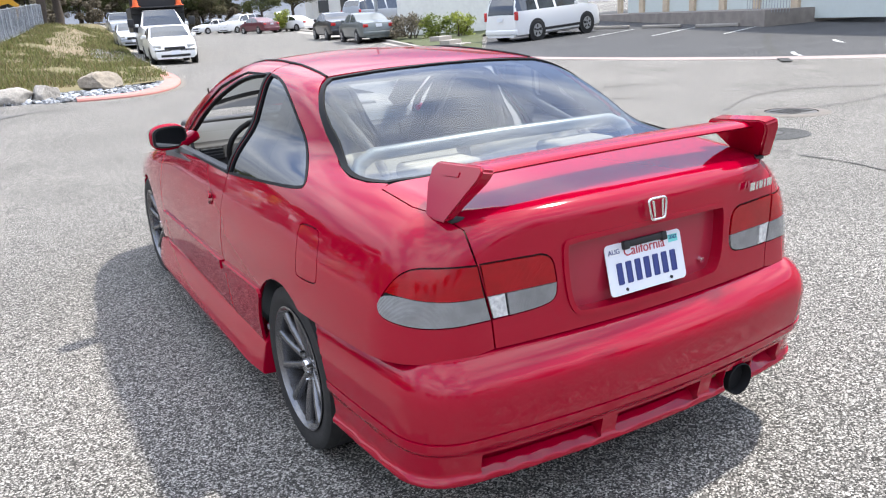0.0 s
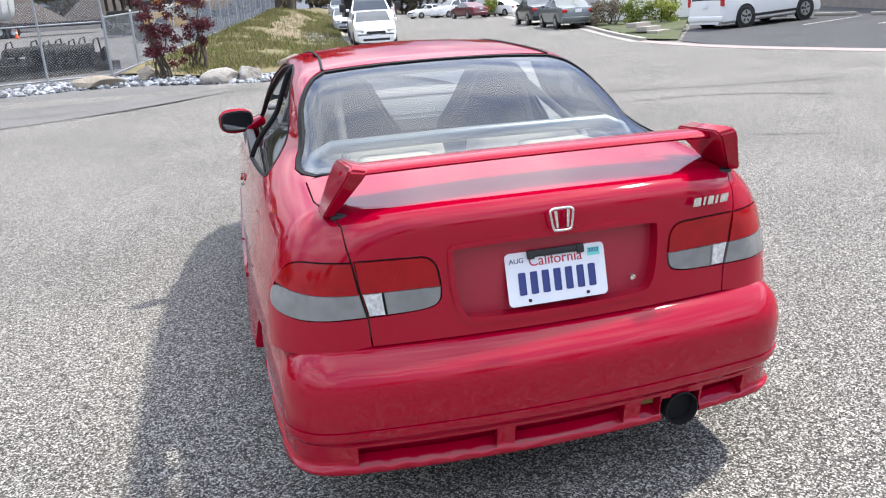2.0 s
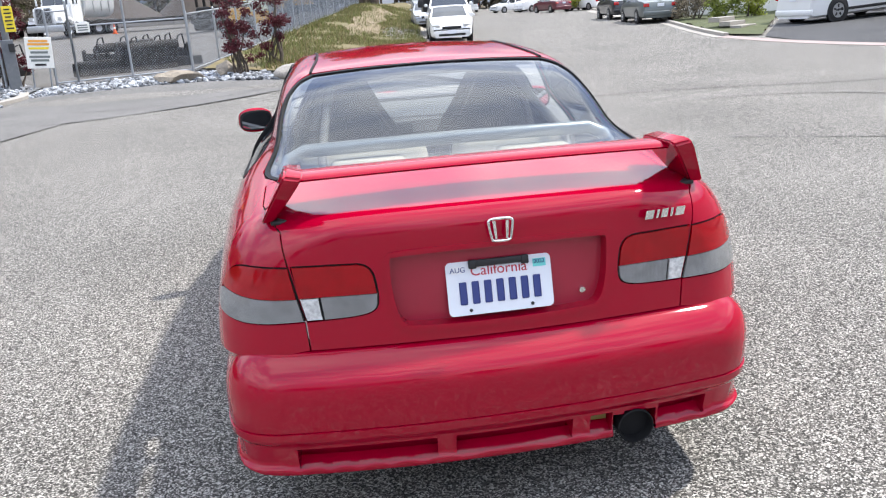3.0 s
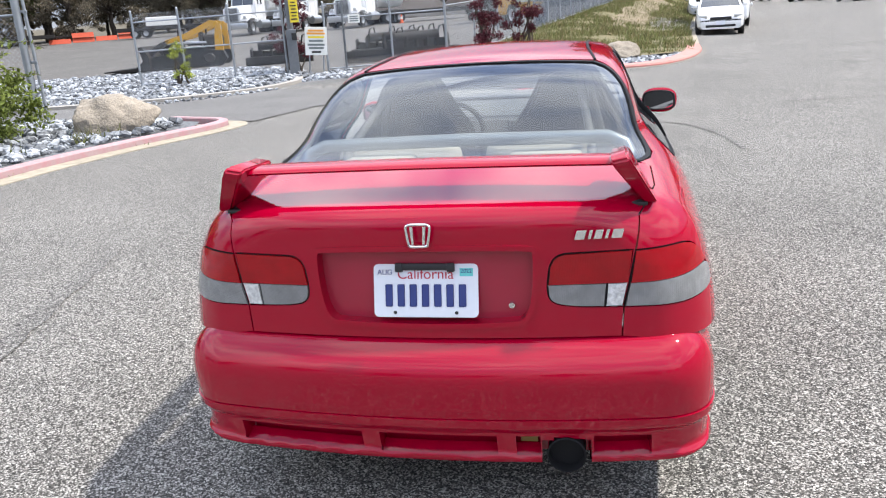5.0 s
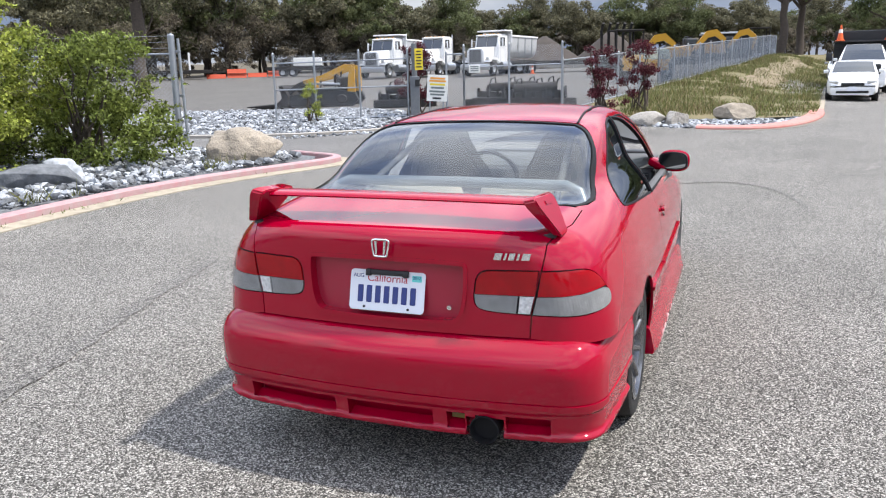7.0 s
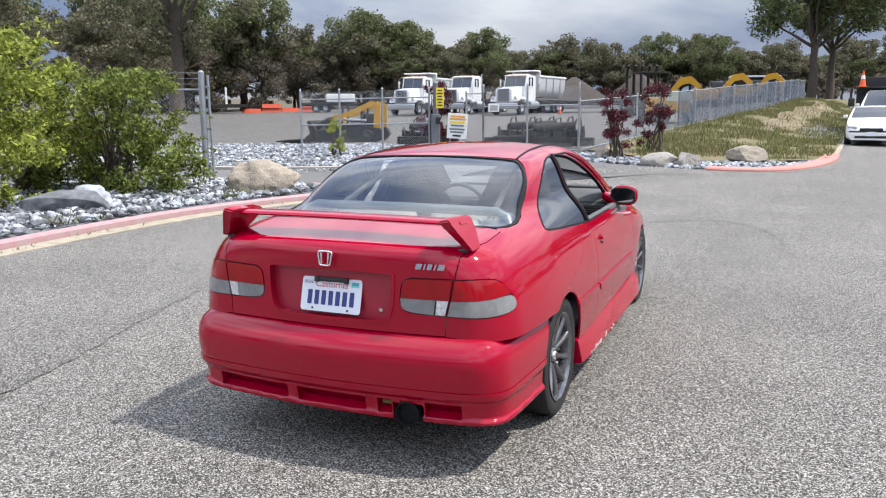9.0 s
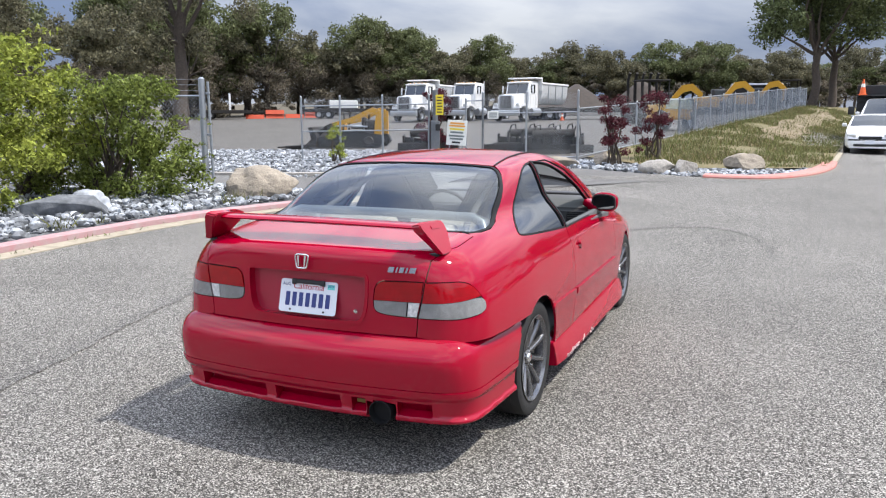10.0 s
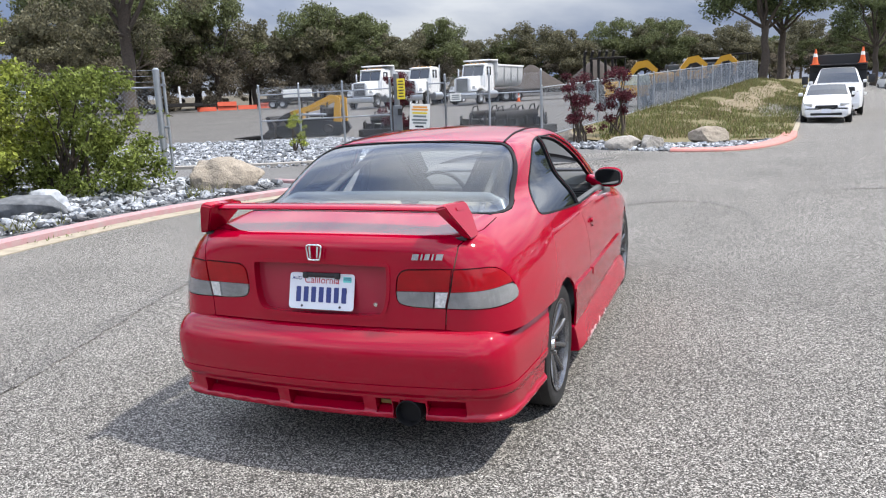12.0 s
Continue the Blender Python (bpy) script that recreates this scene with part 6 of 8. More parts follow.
for i, (at, h, sd) in enumerate((((-2.45, 18.9), 2.3, 61), ((-1.65, 20.5), 2.0, 62), ((-8.35, 19.6), 2.2, 63))):
    bl = blobset(20, 0.50, 0.50, h * 0.15, h * 0.98, 0.12, 0.26, sd)
    shrub("young dark red maple with thin stems", at, bl, 3200, 0.034, M_LEAF_MAPLE, sd, 9, name="maple", category="tree")

# grass on the verge and weeds: uncountable blades
def blades(name, poly, count, h0, h1, mat, seed, label, w=0.010, lift=0.10, clump=0.0, bumps=0.0, skip=None):
    rg = np.random.default_rng(seed)
    poly = np.array(poly, float)
    lo, hi = poly.min(0), poly.max(0)
    p = lo + (hi - lo) * rg.random((count * 3, 2))
    p = p[inside(poly, p)][:count]
    keep = np.array([noise.noise(Vector((q[0] * 0.55, q[1] * 0.55, 7.0))) + 0.35 * noise.noise(Vector((q[0] * 2.0, q[1] * 2.0, 1.0))) > clump for q in p])
    p = p[keep]
    if skip is not None:
        p = p[~inside(np.array(skip, float), p) | (rg.random(len(p)) < 0.30)]
    n = len(p)
    a = rg.random(n) * math.tau
    h = h0 + (h1 - h0) * rg.random(n) ** 2
    lean = rg.normal(size=(n, 2)) * h[:, None] * 0.45
    z = np.array([ground_z(q[0], q[1]) for q in p]) + lift - 0.02 + np.array([bumps * noise.noise(Vector((q[0] * 0.7, q[1] * 0.7, 3.0))) for q in p])
    dx = np.stack([np.cos(a), np.sin(a)], 1) * w * (0.6 + 0.8 * rg.random((n, 1)))
    A = np.column_stack([p - dx, z])
    B = np.column_stack([p + dx, z])
    C = np.column_stack([p + lean, z + h])
    verts = np.stack([A, B, C], 1).reshape(-1, 3)
    ob = mesh_from(name, verts, np.arange(n * 3).reshape(-1, 3), mat)
    return tagged(ob, label, "grass", kind="stuff")


M_BLADE = leaf_material("grass_blades", (0.122, 0.145, 0.043), (0.165, 0.142, 0.064), 0.5)
M_BLADE_DRY = leaf_material("dry_grass_blades", (0.195, 0.155, 0.078), (0.135, 0.102, 0.05), 0.45)
VERGE = [(-3.3, 21.0), (-2.2, 19.6), (-0.8, 18.6), (0.5, 19.3), (1.8, 19.7), (2.7, 20.5), (3.3, 22.0), (3.85, 28.3), (4.4, 34.0), (5.75, 45.0), (7.7, 64.0), (3.2, 64.0), (2.5, 60.0), (-0.3, 41.5), (-1.95, 31.0)]
blades("verge_grass", VERGE, 44000, 0.05, 0.30, M_BLADE, 71, "ragged green grass on the verge", w=0.014, clump=-0.22, bumps=0.07, skip=EARTH)
blades("verge_dry_grass", VERGE, 26000, 0.05, 0.28, M_BLADE_DRY, 72, "straw-coloured dry grass on the verge", w=0.014, clump=-0.05, bumps=0.07, skip=EARTH)
blades("kerb_weeds", [(-5.95, -4), (-5.70, -4), (-6.08, 2.0), (-6.28, 4.2), (-6.2, 6.0), (-5.86, 7.5), (-6.1, 7.5), (-6.42, 6.0), (-6.52, 4.2), (-6.32, 2.0)], 700, 0.02, 0.07, M_BLADE, 73, "small weeds growing in the gutter joint", w=0.010, lift=0.02, clump=-0.05)
blades("bed_weeds", [(-8.6, 1.5), (-6.6, 1.5), (-6.7, 8.0), (-8.4, 8.0)], 1800, 0.06, 0.28, M_BLADE, 74, "green weeds among the rocks", w=0.012, lift=0.14, clump=0.22)


# ---- rocks ----
M_ROCK = material("grey_crushed_rock", (0.33, 0.345, 0.365), rough=0.85, vary=0.75, scale=7, second=(0.10, 0.11, 0.12), per_object=0.5, bump=0.6, bump_scale=18)
M_ROCK_STUFF = material("grey_crushed_rock_bed", (0.38, 0.395, 0.415), rough=0.85, vary=0.85, scale=9, second=(0.075, 0.08, 0.085), per_island=0.75, bump=0.6, bump_scale=18)
M_BOULDER = material("tan_boulder", (0.43, 0.37, 0.29), rough=0.9, vary=0.75, scale=38, second=(0.17, 0.145, 0.115), big=0.55, big_scale=2.2, bump=1.0, bump_scale=30, detail=9)
M_BOULDER_PALE = material("pale_boulder", (0.42, 0.39, 0.345), rough=0.9, vary=0.75, scale=26, second=(0.20, 0.185, 0.165), big=0.5, big_scale=2.0, bump=1.0, bump_scale=30, detail=9)


def rock_shape(seed, size=(1, 1, 1), sub=1, rough=0.35, cuts=5):
    """An angular stone: a ball cut by random planes and jittered."""
    rr = random.Random(seed)
    bm = bmesh.new()
    bmesh.ops.create_icosphere(bm, subdivisions=sub, radius=0.5)
    planes = []
    for _ in range(cuts):
        n = Vector((rr.uniform(-1, 1), rr.uniform(-1, 1), rr.uniform(-1, 1))).normalized()
        planes.append((n, rr.uniform(0.24, 0.42)))
    for v in bm.verts:
        for n, d in planes:
            k = v.co.dot(n) - d
            if k > 0:
                v.co -= n * k
        v.co += v.co.normalized() * rr.uniform(-1, 1) * 0.04 * rough
        v.co = Vector((v.co.x * size[0], v.co.y * size[1], v.co.z * size[2]))
    return bm


def boulder(at, size, mat, seed, label, turn=0.0, sink=0.12, cuts=6):
    bm = rock_shape(seed, size, 5, 0.0, cuts)
    for v in bm.verts:
        k = noise.fractal(v.co * 2.6 + Vector((seed, 0, 0)), 1.0, 2.0, 5)
        v.co += v.co.normalized() * (k * 0.09 + 0.03 * noise.noise(v.co * 11.0)) * min(size)
    ob = part("boulder", bm, mat, None, smooth=70)
    ob.matrix_world = pose(at[0], at[1], ground_z(*at) + size[2] * 0.5 - sink, 0, 0, turn)
    return tagged(ob, label, "boulder", group="boulders in the rock beds")


boulder((-7.2, 8.45), (1.6, 1.1, 0.92), M_BOULDER, 93, "rounded tan boulder beside the driveway", 204, 0.27, cuts=2)
boulder((-7.95, 4.9), (1.75, 0.75, 0.42), M_ROCK, 82, "flat grey slab of rock under the bush", 62, 0.02)
boulder((-8.4, 5.6), (0.7, 0.6, 0.55), M_ROCK, 83, "grey angular boulder under the bush", 10)
boulder((-1.05, 17.6), (1.0, 0.7, 0.48), M_BOULDER_PALE, 84, "pale angular boulder at the verge", 15)
boulder((-0.35, 17.75), (0.75, 0.6, 0.52), M_BOULDER_PALE, 85, "pale boulder at the verge", 50)
boulder((1.05, 19.25), (1.12, 0.75, 0.62), M_BOULDER, 86, "tan weathered boulder at the verge", 8)
boulder((-4.0, 18.3), (1.35, 0.7, 0.42), M_BOULDER, 87, "low tan boulder by the fence", 10)
boulder((-2.85, 19.3), (0.75, 0.6, 0.55), M_BOULDER, 88, "tan boulder under the maple", 40)
boulder((-9.6, 11.3), (0.30, 0.22, 0.16), M_REDKERB, 89, "broken red kerb lump", 30, 0.02)

ROCKS = []
for k in range(9):
    bm = rock_shape(100 + k, (1.0, 0.72, 0.55), 1, 1.0, 5)
    me = bpy.data.meshes.new("rock")
    bm.to_mesh(me)
    bm.free()
    me.materials.append(M_ROCK)
    ROCKS.append(me)


def rock_matrix(rr, x, y, s, lift):
    return Matrix.Translation((x, y, ground_z(x, y) + lift + s * 0.12)) @ Euler((rr.uniform(-0.5, 0.5), rr.uniform(-0.5, 0.5), rr.uniform(0, 6.3))).to_matrix().to_4x4() @ Matrix.Diagonal((s, s, s, 1))


def scatter(poly, count, s0, s1, seed):
    rr = random.Random(seed)
    p = np.array(poly, float)
    lo, hi = p.min(0), p.max(0)
    out = []
    while len(out) < count:
        q = (rr.uniform(lo[0], hi[0]), rr.uniform(lo[1], hi[1]))
        if inside(p, np.array([q]))[0]:
            out.append((q[0], q[1], s0 + (s1 - s0) * rr.random() ** 2.2))
    return out, rr


def rock_stuff(name, poly, count, s0, s1, seed, lift, label):
    """Uncountable stones joined into one mesh."""
    pts, rr = scatter(poly, count, s0, s1, seed)
    shapes = [(np.array([tuple(v.co) for v in me.vertices]), [tuple(f.vertices) for f in me.polygons]) for me in ROCKS]
    V, F, base = [], [], 0
    for x, y, s in pts:
        v, f = shapes[rr.randrange(len(shapes))]
        m = np.array(rock_matrix(rr, x, y, s, lift))
        w = v @ m[:3, :3].T + m[:3, 3]
        V.append(w)
        F += [(a + base, b + base, c + base) for a, b, c in f]
        base += len(v)
    ob = mesh_from(name, np.vstack(V), F, M_ROCK_STUFF)
    return tagged(ob, label, "rocks", kind="stuff")


BED_W = [(-6.12, -6), (-6.60, 1.6), (-6.82, 4.2), (-6.74, 6.0), (-6.42, 7.6), (-6.2, 8.7), (-6.5, 9.4), (-7.5, 9.8), (-9.3, 10.2), (-12.5, 8.5), (-13, -6)]
BED_N = [(-7.3, 17.15), (-6.9, 17.3), (-4.7, 17.95), (-3.3, 18.05), (-1.6, 17.4), (-0.4, 16.98), (0.9, 16.95), (1.6, 17.35), (2.2, 18.3), (2.7, 19.7), (3.0, 21.2), (2.5, 20.2), (1.8, 19.6), (0.5, 19.2), (-0.8, 18.5), (-2.4, 19.5), (-3.6, 20.4), (-5.4, 19.9), (-7.2, 19.4)]
BED_G = [(-11.6, 13.9), (-9.9, 14.3), (-8.85, 15.0), (-7.95, 15.9), (-7.5, 17.2), (-7.6, 18.9), (-9.0, 21.0), (-12.5, 23.2), (-19, 22.6), (-22, 21.4), (-20, 14.0)]
rock_stuff("rock_bed", BED_W, 10500, 0.05, 0.25, 201, 0.10, "grey crushed rock spread along the kerb")
rock_stuff("rock_bed", BED_N, 2600, 0.06, 0.28, 202, 0.012, "grey crushed rock along the verge")
rock_stuff("rock_bed", BED_G, 8000, 0.06, 0.25, 203, 0.055, "grey crushed rock behind the low edging")
rock_stuff("rock_bed", [(-10.6, 13.3), (-9.4, 13.5), (-8.2, 14.4), (-7.3, 15.7), (-7.7, 15.9), (-8.7, 14.9), (-9.9, 14.2), (-11.2, 13.8)], 260, 0.05, 0.18, 204, 0.02, "stones strewn over the concrete edging")


# ---- fences ----
M_GALV = material("galvanised_steel", (0.36, 0.38, 0.40), rough=0.45, metal=0.7, vary=0.3, scale=12, second=(0.24, 0.25, 0.26))
M_SLATS = material("grey_fence_slats", (0.085, 0.105, 0.135), rough=0.8, spec=0.2, per_island=0.3, vary=0.3, scale=6, second=(0.07, 0.085, 0.11))


def chain_mesh(a, b, z0, z1, pitch, r=0.0022):
    """Woven wire between two posts: two sets of slanting wires, thin three-sided bars."""
    a, b = Vector(a), Vector(b)
    L, H = (b - a).length, z1 - z0
    u = (b - a).normalized()
    n = Vector((-u.y, u.x, 0))
    V, F = [], []

    def wire(s0, h0, s1, h1):
        p, q = a + u * s0 + Vector((0, 0, z0 + h0)), a + u * s1 + Vector((0, 0, z0 + h1))
        d = (q - p).normalized()
        e = d.cross(n).normalized()
        k = len(V)
        for c in (p, q):
            for w in (0, 2.094, 4.189):
                V.append(c + (e * math.cos(w) + n * math.sin(w)) * r)
        for i in range(3):
            j = (i + 1) % 3
            F.append((k + i, k + j, k + 3 + j, k + 3 + i))
    s = -H
    while s < L:
        lo, hi = max(0.0, s), min(L, s + H)
        if hi > lo:
            wire(lo, lo - s, hi, hi - s)
            wire(lo, H - (lo - s), hi, H - (hi - s))
        s += pitch
    return V, F


def fence_run(label, posts, height, pitch=0.075, rail=(True, True), slats=False, barbs=False, r=0.0018, mid=0.0, top=0.0):
    f = thing("fence", label, "fence")
    for i, p in enumerate(posts):
        z = ground_z(*p)
        part("post", joined(rod((p[0], p[1], z - 0.05), (p[0], p[1], z + height + 0.06), 0.032), rod((p[0], p[1], z + height + 0.06), (p[0], p[1], z + height + 0.10), 0.036, 0.008)), M_GALV, f, smooth=40)
    for a, b in zip(posts, posts[1:]):
        za, zb = ground_z(*a), ground_z(*b)
        for on, h in ((rail[0], top or height), (rail[1], 0.12), (mid, mid)):
            if on:
                part("rail", rod((*a, za + h), (*b, zb + h), 0.020), M_GALV, f, smooth=40)
        V, F = chain_mesh((*a, za), (*b, zb), 0.06, height, pitch, r)
        mesh_from("wire_mesh", V, F, M_GALV, parent=f)
        if slats:
            n = int((Vector(b) - Vector(a)).length / 0.085)
            V, F = [], []
            u = (Vector(b) - Vector(a)).normalized()
            rr = random.Random(int(a[1] * 10))
            for k in range(n):
                c = Vector(a).lerp(Vector(b), (k + 0.5) / n)
                z = za + (zb - za) * k / n
                t = z + height - 0.03 - (rr.random() ** 4) * 0.25
                w = u * 0.020
                q = len(V)
                o = Vector((-u.y, u.x)) * rr.uniform(-0.006, 0.006)
                for s in (-1, 1):
                    for h in (z + 0.06, t):
                        V.append((c.x + s * w.x + o.x, c.y + s * w.y + o.y, h))
                        V.append((c.x + s * w.x + o.x - u.y * 0.004, c.y + s * w.y + o.y + u.x * 0.004, h))
                F += [(q, q + 2, q + 6, q + 4), (q + 1, q + 5, q + 7, q + 3), (q, q + 1, q + 3, q + 2), (q + 4, q + 6, q + 7, q + 5), (q + 2, q + 3, q + 7, q + 6)]
            so = mesh_from("slats", V, F, M_SLATS, parent=f, label="grey privacy slats")
            tagged(so, kind="stuff")
    if barbs:
        for h in (0.12, 0.24, 0.36):
            part("barbed_wire", tube([(*p, ground_z(*p) + height + h) for p in posts], 0.004, 5), M_GALV, f)
    return f


u = (FENCE_B - FENCE_A).normalized()
def on_fence(s):
    return tuple(FENCE_A + u * s)
fence_run("galvanised chain-link gate panel with a bottom rail", [on_fence(s) for s in (0.12, 1.39, 2.77, 4.26)], 2.06, mid=1.03, top=1.83)
fence_run("galvanised chain-link fence beside the sign", [on_fence(s) for s in (5.43, 5.96)], 1.90)
fence_run("galvanised chain-link fence before the machines", [on_fence(s) for s in (5.96, 7.32, 8.90)], 2.08, mid=1.50, rail=(False, True))
fence_run("tall chain-link fence behind the bushes", [(-9.92, 10.3), (-12.2, 9.3), (-14.7, 8.3), (-17.3, 7.3), (-24, 4.6)], 2.05, barbs=True, pitch=0.085)
pts = []
acc = [Vector(p) for p in SLAT_LINE]
for a, b in zip(acc, acc[1:]):
    k = max(1, round((b - a).length / 3.0))
    pts += [tuple(a.lerp(b, i / k)) for i in range(k)]
pts.append(tuple(acc[-1]))
fence_run("chain-link fence along the grass verge", pts[:5], 1.6, pitch=0.10, r=0.003)
fence_run("long chain-link fence with grey privacy slats", pts[4:12], 1.6, slats=True, pitch=0.15, r=0.004)
fence_run("long chain-link fence with grey privacy slats", pts[11:], 1.6, slats=True, pitch=0.30, r=0.006)
gp = thing("gate_post", "stout galvanised gate post with a thinner pole", "post", pose(-9.92, 10.3, ground_z(-9.92, 10.3)))
part("post", joined(rod((0, 0, -0.05), (0, 0, 2.42), 0.070, n=18), rod((0, 0, 2.42), (0, 0, 2.46), 0.074, 0.03, n=18)), M_GALV, gp, smooth=40)
part("pole", rod((0.17, 0.05, -0.05), (0.13, 0.05, 2.36), 0.030), M_GALV, gp, smooth=40)
for z in (0.35, 1.2, 2.1):
    part("hinge", box((0.22, 0.03, 0.05), (0.08, 0.03, z), 0.008), M_GALV, gp)

# keypad pedestal, yellow sign, notice board
M_YELLOW = material("yellow_sign", (0.80, 0.62, 0.04), rough=0.5, vary=0.2, scale=8)
M_SIGN = material("white_sign_board", (0.78, 0.77, 0.72), rough=0.5, vary=0.15, scale=6)
M_GREYBOX = material("grey_steel_box", (0.17, 0.18, 0.19), rough=0.5, metal=0.3, vary=0.3, scale=9)
px, py = on_fence(4.50)
pd = thing("pedestal", "dark grey keypad pedestal by the gate", "pedestal", pose(px, py - 0.1, ground_z(px, py), 0, 0, 23))
part("column", box((0.28, 0.24, 1.30), (0, 0, 0.65), 0.02), M_GREYBOX, pd)
part("upper_post", rod((0, 0, 1.2), (0, 0, 2.25), 0.085, n=18), M_GREYBOX, pd)
part("keypad", box((0.14, 0.04, 0.20), (0.08, -0.14, 1.10), 0.01), M_BLACK, pd)
ys = thing("hanging_sign", "yellow warning sign on the pedestal", "sign", pose(px + 0.20, py - 0.22, ground_z(px, py) + 1.76, 0, 0, 23))
part("board", box((0.24, 0.02, 0.62), (0, 0, 0.03), 0.006), M_YELLOW, ys)
for k in range(6):
    part("bar", box((0.17 if k % 2 else 0.13, 0.004, 0.035), (0, -0.013, 0.26 - 0.09 * k)), M_BLACK, ys)
px, py = on_fence(5.20)
nb = thing("notice_board", "white notice board with orange and grey lines", "sign", pose(px, py - 0.15, ground_z(px, py) + 0.92, 0, 4, 20))
part("board", box((0.62, 0.03, 0.78), (0, 0, 0), 0.008), M_SIGN, nb)
M_ORANGEINK = material("orange_print", (0.75, 0.33, 0.05), rough=0.5)
M_GREYINK = material("grey_print", (0.16, 0.18, 0.17), rough=0.5)
for z, w, mm in ((0.29, 0.44, M_ORANGEINK), (0.21, 0.50, M_ORANGEINK), (0.11, 0.46, M_YELLOW), (0.01, 0.40, M_GREYINK), (-0.10, 0.48, M_GREYINK), (-0.19, 0.42, M_GREYINK), (-0.30, 0.26, M_BLACK)):
    part("bar", box((w, 0.004, 0.055), (0, -0.018, z)), mm, nb)
for x in (-0.2, 0.2):
    part("leg", rod((x, 0.03, -1.0), (x, 0.03, -0.3), 0.02), M_GALV, nb)
px, py = on_fence(6.30)
tg = thing("small_sign", "small white notice on the fence", "sign", pose(px, py - 0.06, ground_z(px, py) + 1.45, 0, 0, 23))
part("board", box((0.34, 0.012, 0.24), (0, 0, 0), 0.004), M_SIGN, tg)
for k in range(3):
    part("bar", box((0.24, 0.004, 0.03), (0, -0.008, 0.06 - 0.06 * k)), M_GREYINK, tg)


# ---- parked cars ----
M_GLASS_FAR = material("dark_car_glass", (0.03, 0.035, 0.04), rough=0.05, spec=0.8, coat=1.0)
M_RIM_FAR = material("silver_wheel", (0.5, 0.5, 0.5), rough=0.35, metal=0.8)
M_RED_LAMP = material("red_lamp", (0.45, 0.01, 0.012), rough=0.2, coat=1.0)
M_CLEAR_LAMP = material("headlamp_lens", (0.62, 0.62, 0.60), rough=0.15, coat=1.0, vary=0.4, scale=30)
M_CARWHITE = material("white_paint_parked", (0.76, 0.76, 0.75), rough=0.35, coat=0.8, big=0.15, big_scale=1.0, second=(0.62, 0.61, 0.58))
M_CARGREY = material("grey_green_paint", (0.12, 0.135, 0.13), rough=0.35, metal=0.3, coat=0.8)
M_CARBLACK = material("black_car_paint", (0.012, 0.012, 0.014), rough=0.3, coat=1.0)
M_CARMAROON = material("maroon_paint", (0.10, 0.008, 0.02), rough=0.35, coat=1.0)
M_CARSILVER = material("silver_paint", (0.36, 0.38, 0.40), rough=0.35, metal=0.5, coat=0.8)

PROFILES = {   # along the car from the tail: (share of length, top height, share of belt); last entries close the nose
    "sedan": [(0.0, 0.56, 0), (0.012, 0.80, 0), (0.03, 0.93, 0), (0.10, 0.99, 0), (0.20, 1.02, 0), (0.27, 1.18, 1), (0.345, 1.36, 1), (0.42, 1.42, 1), (0.52, 1.44, 1), (0.60, 1.40, 1), (0.67, 1.20, 1), (0.735, 0.98, 0), (0.85, 0.88, 0), (0.95, 0.76, 0), (0.985, 0.64, 0), (1.0, 0.50, 0)],
    "suv": [(0.0, 0.60, 0), (0.008, 1.10, 0), (0.02, 1.45, 1), (0.05, 1.80, 1), (0.12, 1.90, 1), (0.35, 1.93, 1), (0.52, 1.91, 1), (0.60, 1.84, 1), (0.66, 1.58, 1), (0.72, 1.27, 0), (0.83, 1.20, 0), (0.95, 1.10, 0), (0.985, 0.95, 0), (1.0, 0.60, 0)],
    "pickup": [(0.0, 0.60, 0), (0.008, 1.02, 0), (0.02, 1.08, 0), (0.30, 1.10, 0), (0.36, 1.12, 0), (0.375, 1.62, 1), (0.40, 1.84, 1), (0.50, 1.90, 1), (0.58, 1.86, 1), (0.63, 1.62, 1), (0.69, 1.26, 0), (0.85, 1.20, 0), (0.96, 1.10, 0), (0.988, 0.9, 0), (1.0, 0.6, 0)],
}


